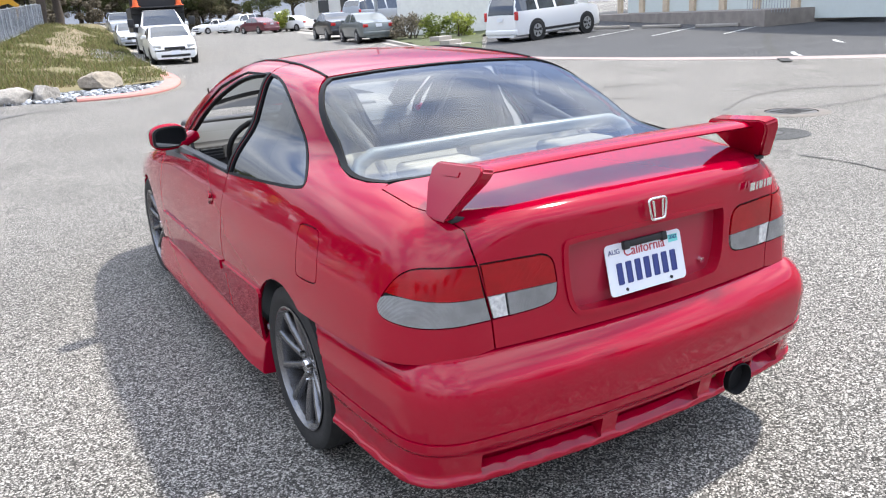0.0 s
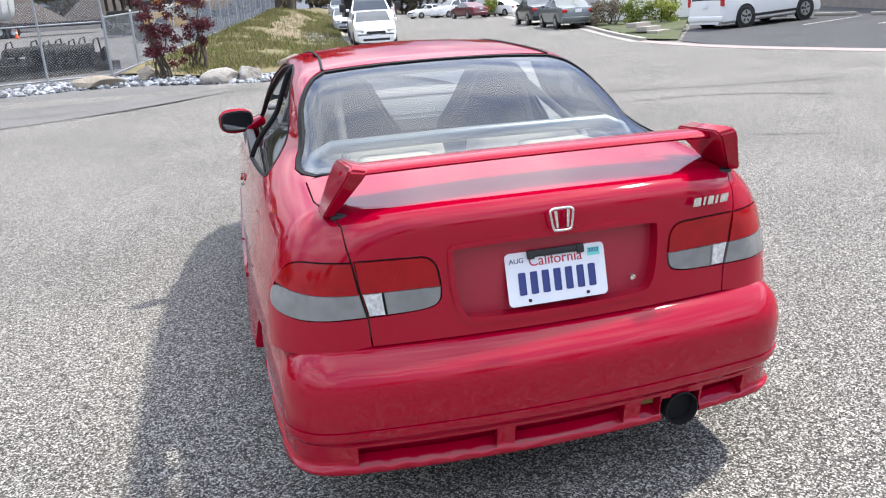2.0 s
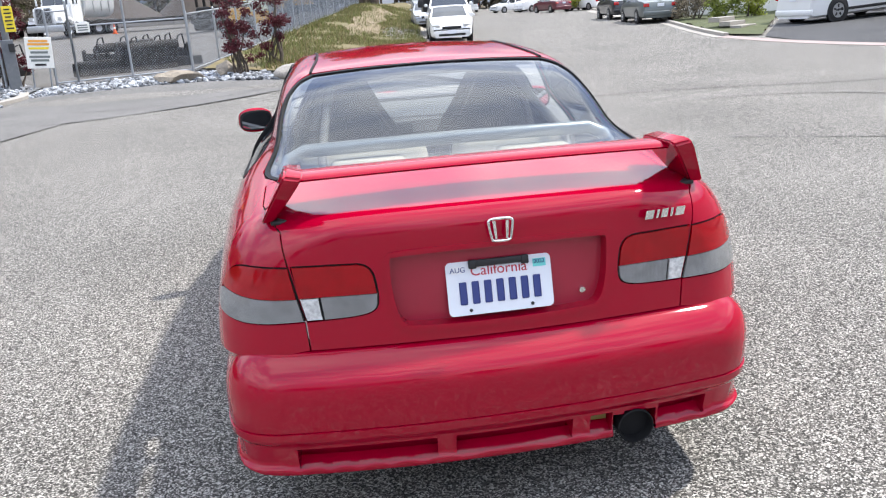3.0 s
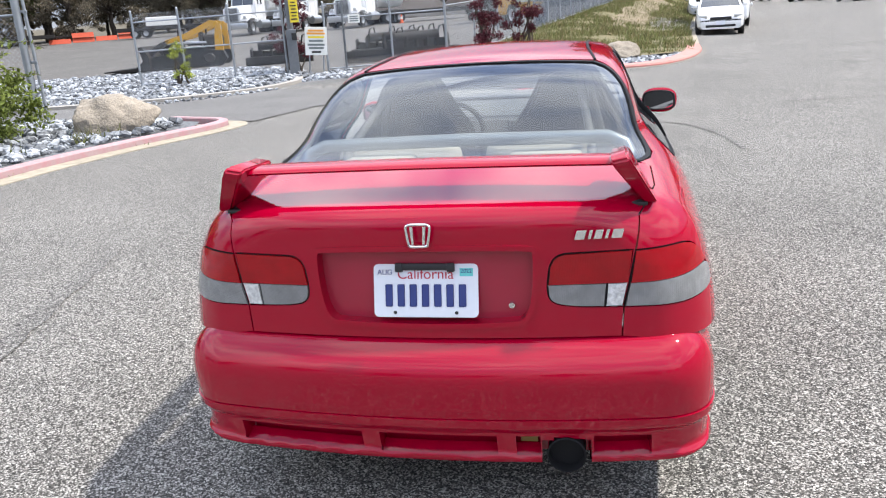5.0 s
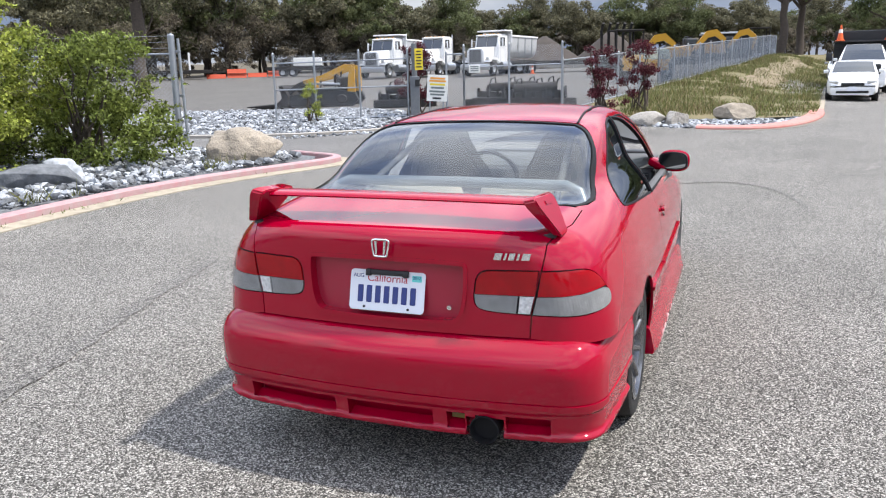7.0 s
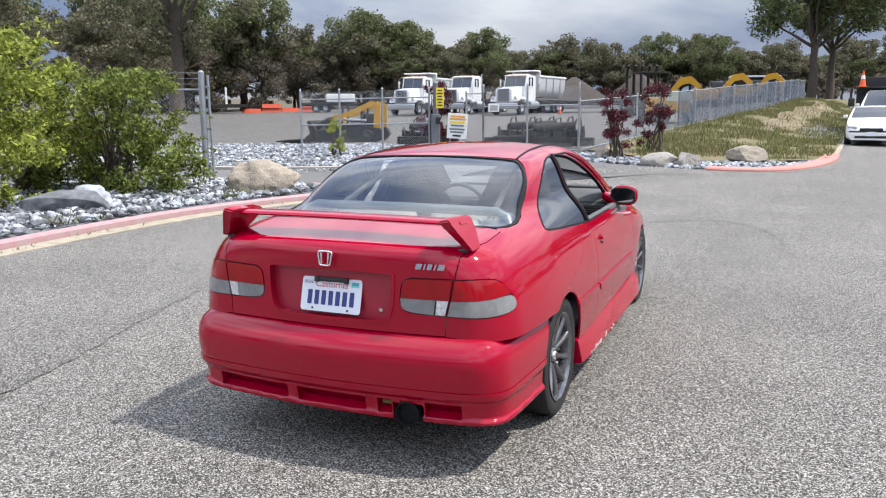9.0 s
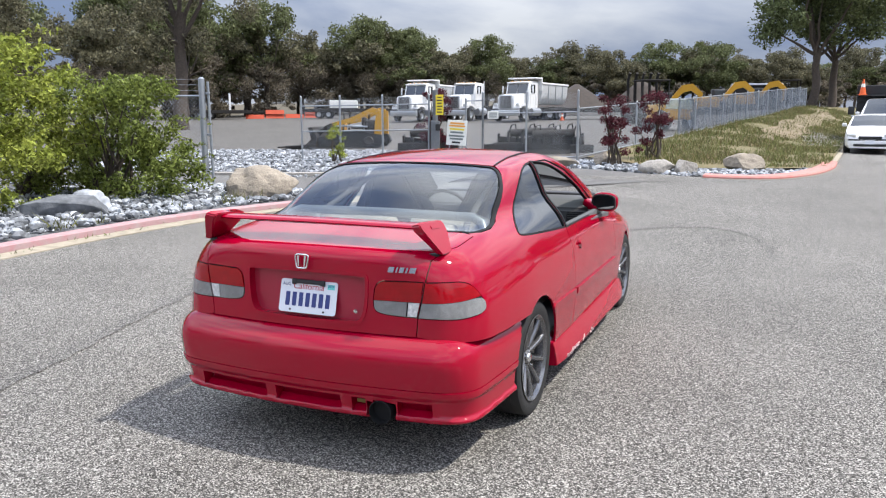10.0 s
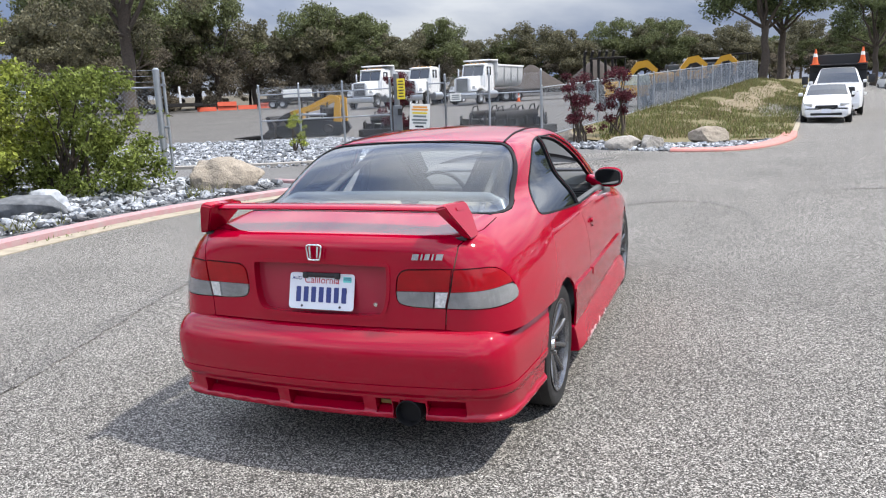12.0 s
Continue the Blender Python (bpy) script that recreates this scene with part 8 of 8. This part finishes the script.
# skid loader with its bucket, and attachments lying by the fence
def loader(at, turn):
    t = thing("skid_loader", "yellow skid loader with a black bucket", "loader", pose(at[0], at[1], ground_z(*at) + 0.035, 0, 0, turn) @ Matrix.Diagonal((1.05, 1.16, 0.92, 1)))
    part("chassis", box((1.10, 1.7, 0.50), (0, -0.25, 0.55), 0.06), M_MUD, t)
    part("engine_cover", box((1.00, 0.55, 0.55), (0, -0.95, 0.98), 0.10, 3), M_MUD, t, "dark rounded engine cover", smooth=40)
    part("seat", joined(box((0.5, 0.45, 0.14), (0, -0.35, 0.92), 0.04), box((0.5, 0.12, 0.45), (0, -0.58, 1.14), 0.04)), M_BLACK, t, smooth=40)
    part("control_post", box((0.5, 0.14, 0.40), (0, 0.18, 0.95), 0.04), M_CAT, t, smooth=40)
    for q in (-0.62, 0.10):
        part("guard_bar", tube([(-0.46, q, 0.8), (-0.46, q - 0.05, 1.55), (0.46, q - 0.05, 1.55), (0.46, q, 0.8)], 0.03, 8), M_MUD, t, smooth=50)
    for s in (1, -1):
        arm = prism([(-1.30, 1.52), (-1.24, 1.74), (-1.02, 1.80), (-0.20, 1.34), (0.45, 1.12), (0.42, 0.98), (-0.30, 1.16), (-1.05, 1.58)], 0.16, "x", 0.60 if s > 0 else -0.76)
        part("lift_arm", arm, M_CAT, t, "yellow lift arm")
        part("fore_arm", prism([(0.30, 1.16), (0.62, 1.04), (1.02, 0.72), (1.18, 0.42), (1.04, 0.34), (0.82, 0.66), (0.40, 0.96)], 0.16, "x", 0.60 if s > 0 else -0.76), M_MUD, t)
        part("tower", prism([(-1.34, 0.60), (-1.08, 0.60), (-1.12, 1.20), (-1.20, 1.70), (-1.34, 1.66)], 0.14, "x", 0.61 if s > 0 else -0.75), M_CAT, t)
        part("ram", rod((s * 0.55, -0.8, 0.95), (s * 0.62, 0.5, 1.0), 0.05), M_ALU, t)
        part("track", prism([(-1.45, 0.30), (-1.25, 0.03), (0.85, 0.03), (1.0, 0.22), (0.9, 0.50), (-0.7, 0.72), (-1.35, 0.60)], 0.36, "x", 0.52 if s > 0 else -0.88), M_TYRE, t, "black rubber track")
        part("idler", lathe([(0.0, s * 0.30), (0.16, s * 0.31), (0.20, s * 0.27)], 18), M_DARKSTEEL, t).location = (s * 0.60, -0.9, 0.34)
    bucket = prism([(0.95, 0.02), (2.35, 0.02), (2.38, 0.06), (1.35, 0.14), (1.12, 0.40), (1.22, 0.92), (1.10, 0.95), (0.92, 0.5)], 2.3, "x", -1.15)
    part("bucket", bucket, M_MUD, t, "worn black steel bucket")
    return t


loader((-14.9, 25.4), 106)
def attachment(label, at, turn, w, seed):
    rr = random.Random(seed)
    t = thing("attachment", label, "machine part", pose(at[0], at[1], ground_z(*at) + 0.035, 0, 0, turn), "loader attachments")
    part("base_beam", box((w, 0.55, 0.28), (0, 0, 0.14), 0.03), M_MUD, t)
    part("back_plate", prism([(-w * 0.45, 0.2), (w * 0.4, 0.2), (w * 0.36, 0.52), (w * 0.05, 0.62), (-w * 0.1, 0.42), (-w * 0.42, 0.50)], 0.08, "y", 0.2), M_MUD, t)
    for k in range(int(w / 0.34)):
        x = -w / 2 + 0.2 + 0.34 * k
        part("bracket", box((0.07, 0.42, rr.uniform(0.2, 0.6)), (x, rr.uniform(-0.1, 0.1), 0.45), 0.015, turn=(rr.uniform(-20, 20), 0, 0)), M_MUD, t)
        if k % 2:
            part("hose", tube([(x, 0, 0.5), (x + 0.1, -0.1, 0.9), (x + 0.25, 0.0, 0.95), (x + 0.32, 0.1, 0.55)], 0.025, 7), M_RUBBER, t, smooth=50)
    part("drum", rod((-w * 0.3, -0.1, 0.62), (w * 0.25, -0.1, 0.68), 0.14, n=16), M_MUD, t, smooth=40)
    return t


attachment("black coupling attachments lying by the fence", (-10.4, 23.6), 18, 2.3, 1)
attachment("black planer attachment with hoses behind the fence", (-5.2, 22.6), 24, 2.6, 2)
attachment("long black blade attachment on the ground", (-6.2, 23.6), 24, 3.0, 3)
pallet = thing("blade", "long rusty black dozer blade on the ground", "machine part", pose(-5.9, 21.7, ground_z(-5.9, 21.7) + 0.035, 0, 0, 22))
part("blade_sheet", prism([(-0.06, 0.0), (0.10, 0.02), (0.16, 0.18), (0.06, 0.36), (0.0, 0.36), (0.08, 0.18)], 2.9, "x", -1.45), M_MUD, pallet)


def excavator(at, turn, label, scale=0.72, flip=False):
    t = thing("excavator", label, "excavator", pose(at[0], at[1], ground_z(*at) + 0.035, 0, 0, turn) @ Matrix.Diagonal((scale, scale, scale, 1)), "excavators")
    for s in (1, -1):
        tr = prism([(-1.5, 0.25), (-1.3, 0.02), (1.3, 0.02), (1.5, 0.25), (1.45, 0.55), (1.2, 0.68), (-1.2, 0.68), (-1.45, 0.55)], 0.45, "x", 0.65 if s > 0 else -1.10)
        part("track", tr, M_MUD, t)
    part("house", box((2.0, 1.9, 0.95), (0, -0.7, 1.25), 0.14, 3), M_CAT, t, "yellow machine house", smooth=40)
    part("counterweight", box((2.05, 0.5, 1.0), (0, -1.6, 1.25), 0.16, 3), M_CAT, t, smooth=40)
    part("cab_frame", box((0.95, 1.25, 1.55), (-0.52, 0.35, 1.75), 0.10, 3), M_BLACK, t, smooth=40)
    part("cab_glass", box((0.98, 1.05, 0.85), (-0.52, 0.40, 2.0), 0.05), M_GLASS_FAR, t)
    boom = prism([(0.35, 1.35), (0.75, 1.30), (1.9, 2.50), (2.6, 2.65), (3.35, 2.10), (3.5, 2.55), (2.7, 3.30), (1.75, 3.15)], 0.30, "x", 0.15)
    part("boom", boom, M_CAT, t, "bent yellow boom")
    stick = prism([(3.35, 2.6), (3.65, 2.45), (3.25, 0.95), (3.05, 0.95)], 0.24, "x", 0.18)
    part("stick", stick, M_CAT, t)
    bk = prism([(3.35, 1.05), (2.75, 0.95), (2.55, 0.55), (2.85, 0.25), (3.30, 0.35)], 0.75, "x", -0.08)
    part("bucket", bk, M_MUD, t)
    part("boom_ram", rod((0.30, 0.9, 1.5), (0.30, 1.9, 2.6), 0.07), M_ALU, t)
    return t


M_DUSTY = material("dusty_teal_paint", (0.13, 0.19, 0.18), rough=0.6, vary=0.6, scale=3, second=(0.24, 0.18, 0.06))
excavator((-5.6, 51.0), -78, "yellow excavator with a folded boom")
excavator((-2.6, 56.5), -74, "yellow excavator parked by the fence")
excavator((-0.4, 66.0), -100, "yellow excavator farther along the fence")
for (x, y, a, lab) in ((-5.6, 45.0, 30, "dark machine with upright forks"), (-3.3, 36.0, 35, "yellow and teal road roller"), (2.2, 73, 10, "dark loader by the fence end")):
    t = thing("machine", lab, "machine", pose(x, y, ground_z(x, y) + 0.035, 0, 0, a), "machines by the fence")
    if "roller" in lab:
        part("body", box((1.5, 2.0, 0.75), (0, -0.3, 0.85), 0.12, 3), M_CAT, t, "dusty yellow body", smooth=40)
        part("bonnet", prism([(-1.35, 1.0), (0.5, 1.0), (0.55, 1.22), (0.1, 1.52), (-1.2, 1.42)], 1.35, "x", -0.675), M_DUSTY, t, "faded teal bonnet", smooth=40)
        part("drum", rod((-0.7, 1.15, 0.55), (0.7, 1.15, 0.55), 0.55, n=26), M_DARKSTEEL, t, smooth=40)
        part("yoke", box((1.6, 0.9, 0.14), (0, 0.9, 0.72), 0.03), M_MUD, t)
        for s in (1, -1):
            truck_wheel(t, s * 0.72, -1.0, 0.48)
        continue
    tint = M_MUD
    part("hull", box((1.7, 2.6, 0.9), (0, 0, 0.85), 0.15, 3), tint, t, smooth=40)
    part("hopper", box((1.9, 1.0, 0.6), (0, 1.5, 0.7), 0.08), M_MUD, t)
    part("canopy", box((1.7, 1.6, 0.08), (0, -0.6, 2.5), 0.03), M_TRUCKWHITE if "teal" in lab else M_MUD, t)
    for s in (1, -1):
        for q in (-1.3, 0.1):
            part("canopy_post", rod((s * 0.8, q, 1.4), (s * 0.8, q, 2.5), 0.04), M_MUD, t)
        part("track", box((0.4, 2.8, 0.6), (s * 0.9, -0.1, 0.32), 0.12), M_MUD, t)
    if "forks" in lab:
        for k in range(5):
            part("fork", tube([(-0.9 + 0.45 * k, 0.8, 1.3), (-0.9 + 0.45 * k, 0.9, 2.6), (-0.9 + 0.45 * k, 0.6, 3.0)], 0.09, 8), M_MUD, t, smooth=50)

# a shed roof and pickup at the far end of the fence
sh = thing("site_cabin", "small dark site cabin beyond the fence", "cabin", pose(-0.5, 76, ground_z(-0.5, 76), 0, 0, 5))
part("wall", box((4, 3, 2.4), (0, 0, 1.2), 0.02), M_MUD, sh)
part("roof", box((4.4, 3.4, 0.15), (0, 0, 2.5), 0.02), M_TRUCKWHITE, sh)


# ---- east side: retaining wall, building, steps, house front ----
M_STUCCO = material("pale_green_render", (0.55, 0.60, 0.57), rough=0.85, vary=0.25, scale=6, second=(0.46, 0.50, 0.47), bump=0.2, bump_scale=60)
M_TANSTONE = material("tan_stone_facing", (0.55, 0.45, 0.33), rough=0.9, vary=0.6, scale=4, second=(0.36, 0.29, 0.21), bump=0.5, bump_scale=15)
M_OLDCONC = material("stained_concrete", (0.28, 0.25, 0.22), rough=0.9, vary=0.6, scale=2.5, second=(0.15, 0.13, 0.12), bump=0.3, bump_scale=30)
WALL_A, WALL_B = Vector((24.0, 17.6)), Vector((27.6, 31.5))
wdir = (WALL_B - WALL_A)
wang = math.degrees(math.atan2(wdir.y, wdir.x))
zb = ground_z(24.0, 17.6)
rw = mesh_from("retaining_wall", *(lambda L: ([(0, 0, -0.4), (L, 0, -0.4), (L, -4.5, -0.4), (0, -4.5, -0.4), (0, 0, 0.62), (L, 0, 0.62), (L, -4.5, 0.62), (0, -4.5, 0.62)], [(0, 1, 5, 4), (1, 2, 6, 5), (2, 3, 7, 6), (3, 0, 4, 7), (4, 5, 6, 7), (3, 2, 1, 0)]))(wdir.length), M_OLDCONC)
rw.matrix_world = pose(WALL_A.x, WALL_A.y, zb, 0, 0, wang)
tagged(rw, "low stained concrete retaining wall", "wall", kind="structure")
bd2 = thing("office_building", "pale green rendered building with tan stone piers", "building", pose(WALL_A.x, WALL_A.y, zb + 0.62, 0, 0, wang))
L = wdir.length
part("wall", box((L + 30, 0.4, 6.0), (L / 2 - 15.0, -2.4, 2.6)), M_STUCCO, bd2)
part("roof", box((L + 31, 12, 0.35), (L / 2 - 15, -8.0, 5.8)), M_CONCRETE, bd2)
for k in range(7):
    x = 1.0 + 2.35 * k
    part("stone_pier", box((0.42, 0.16, 5.0), (x, -2.14, 2.1), 0.02), M_TANSTONE, bd2, "tan stone facing")
for k in range(6):
    x = 2.18 + 2.35 * k
    wdw = part("window", box((1.35, 0.08, 1.5), (x, -2.17, 1.75), 0.02), M_GLASS_FAR, bd2, "dark window")
    part("window_frame", joined(box((1.45, 0.10, 0.08), (x, -2.16, 2.52)), box((1.45, 0.12, 0.08), (x, -2.15, 0.98))), M_SIGN, wdw)
for k in range(16):
    part("baluster", rod((-1.0 + 0.16 * k, -0.25, -0.1), (-1.0 + 0.16 * k, -0.25, 1.0), 0.012, n=6), M_GALV, bd2)
part("handrail", rod((-1.1, -0.25, 1.0), (1.6, -0.25, 1.0), 0.022), M_GALV, bd2)
rd = part("roller_door", box((4.2, 0.08, 3.6), (-5.6, -2.16, 1.2)), M_SIGN, bd2, "white ribbed roller door")
for k in range(16):
    part("slat", box((4.1, 0.03, 0.05), (-5.6, -2.11, -0.4 + 0.22 * k)), M_SIGN, rd)
for x, y, a in ((19.4, 27.2, 8), (20.4, 24.4, 12), (21.0, 22.0, 12), (21.4, 19.4, 14)):
    ws2 = part("wheel_stop", box((0.18, 1.75, 0.13), (0, 0, 0.065), 0.03), M_CONCRETE, None, smooth=40)
    ws2.matrix_world = pose(x + 2.6, y + 0.4, ground_z(x + 2.6, y + 0.4) + 0.022, 0, 0, -wang * 0 + 17)
    tagged(ws2, "pale concrete wheel stop in the car park", "wheel stop", group="wheel stops")
for k in range(4):
    x0, y0 = 18.4 + 0.95 * k, 24.6 - 2.5 * k
    ribbon("parking_line", [(x0, y0), (x0 + 1.5, y0 + 0.5), (x0 + 3.6, y0 + 1.2)], 0.10, M_LINE, "worn white parking line", lift=0.03)
for x, y in ((15.2, 9.6), (17.2, 8.4), (18.6, 10.8), (20.5, 8.2)):
    ribbon("paint_mark", [(x, y), (x + 0.4, y + 0.5), (x + 0.9, y + 0.9)], 0.12, M_LINE, "worn white paint mark on the car park", lift=0.03)
ribbon("tar_seam", [(13.9, 9.0), (17.5, 12.4), (21.4, 15.4)], 0.25, M_PATCH, "dark tar seam across the car park", lift=0.028)
st = thing("steps", "three short concrete steps up the lawn", "steps", pose(14.9, 24.4, ground_z(14.9, 24.4), 0, 0, 35))
for k in range(3):
    part("step", box((1.2, 0.42, 0.17), (0, 0.42 * k, 0.085 + 0.15 * k), 0.015), M_CONCRETE, st)
gw = thing("garden_wall", "white rendered garden wall with a grey panel gate", "wall", pose(19.4, 33.0, ground_z(19.4, 33.0), 0, 0, -42))
part("wall_panel", box((5.0, 0.2, 2.3), (0, 0, 1.0)), M_SIGN, gw)
part("gate_panel", box((2.2, 0.08, 1.9), (3.9, 0, 1.0)), M_GREYBOX, gw)
part("gate_pier", box((0.4, 0.4, 2.5), (2.6, 0, 1.1)), M_SIGN, gw)
hs = thing("house", "white house with dark windows behind the lawn", "house", pose(30, 44, ground_z(30, 44), 0, 0, -30))
part("wall", box((11, 8, 5.5), (0, 0, 2.7)), M_SIGN, hs)
part("roof", prism([(-6.1, 5.3), (6.1, 5.3), (0, 7.8)], 9.0, "y", -4.5), M_OLDCONC, hs)
for k in range(4):
    part("window", box((1.2, 0.1, 1.4), (-4.2 + 2.6 * k, -4.02, 2.2)), M_GLASS_FAR, hs)
hs2 = copy_thing(hs, pose(37, 66, ground_z(37, 66), 0, 0, -20))
hs3 = copy_thing(hs, pose(40, 90, ground_z(40, 90), 0, 0, -15))
for at, sd, n in (((16.6, 31.6), 91, 1500), ((17.4, 30.6), 92, 1500), ((18.2, 29.8), 93, 1300), ((16.3, 33.0), 94, 1100)):
    shrub("clumpy garden shrub on the lawn", at, blobset(10, 0.7, 0.7, 0.2, 1.0, 0.25, 0.45, sd), n, 0.06, (M_LEAF_BRIGHT, M_LEAF_DRY, M_LEAF_BUSH)[sd % 3], sd, 4, name="shrub", category="shrub")
shrub("clipped round yellow-green shrub by the driveway", (24.0, 70.5), blobset(10, 0.8, 0.8, 0.4, 1.6, 0.4, 0.6, 95), 1500, 0.09, M_LEAF_BRIGHT, 95, 3, name="shrub", category="shrub")
pole = thing("utility_pole", "slim grey lamp post by the lawn", "pole", pose(16.3, 34.6, ground_z(16.3, 34.6)))
part("shaft", rod((0, 0, 0), (0, 0, 7.5), 0.09, 0.06), M_GALV, pole, smooth=40)
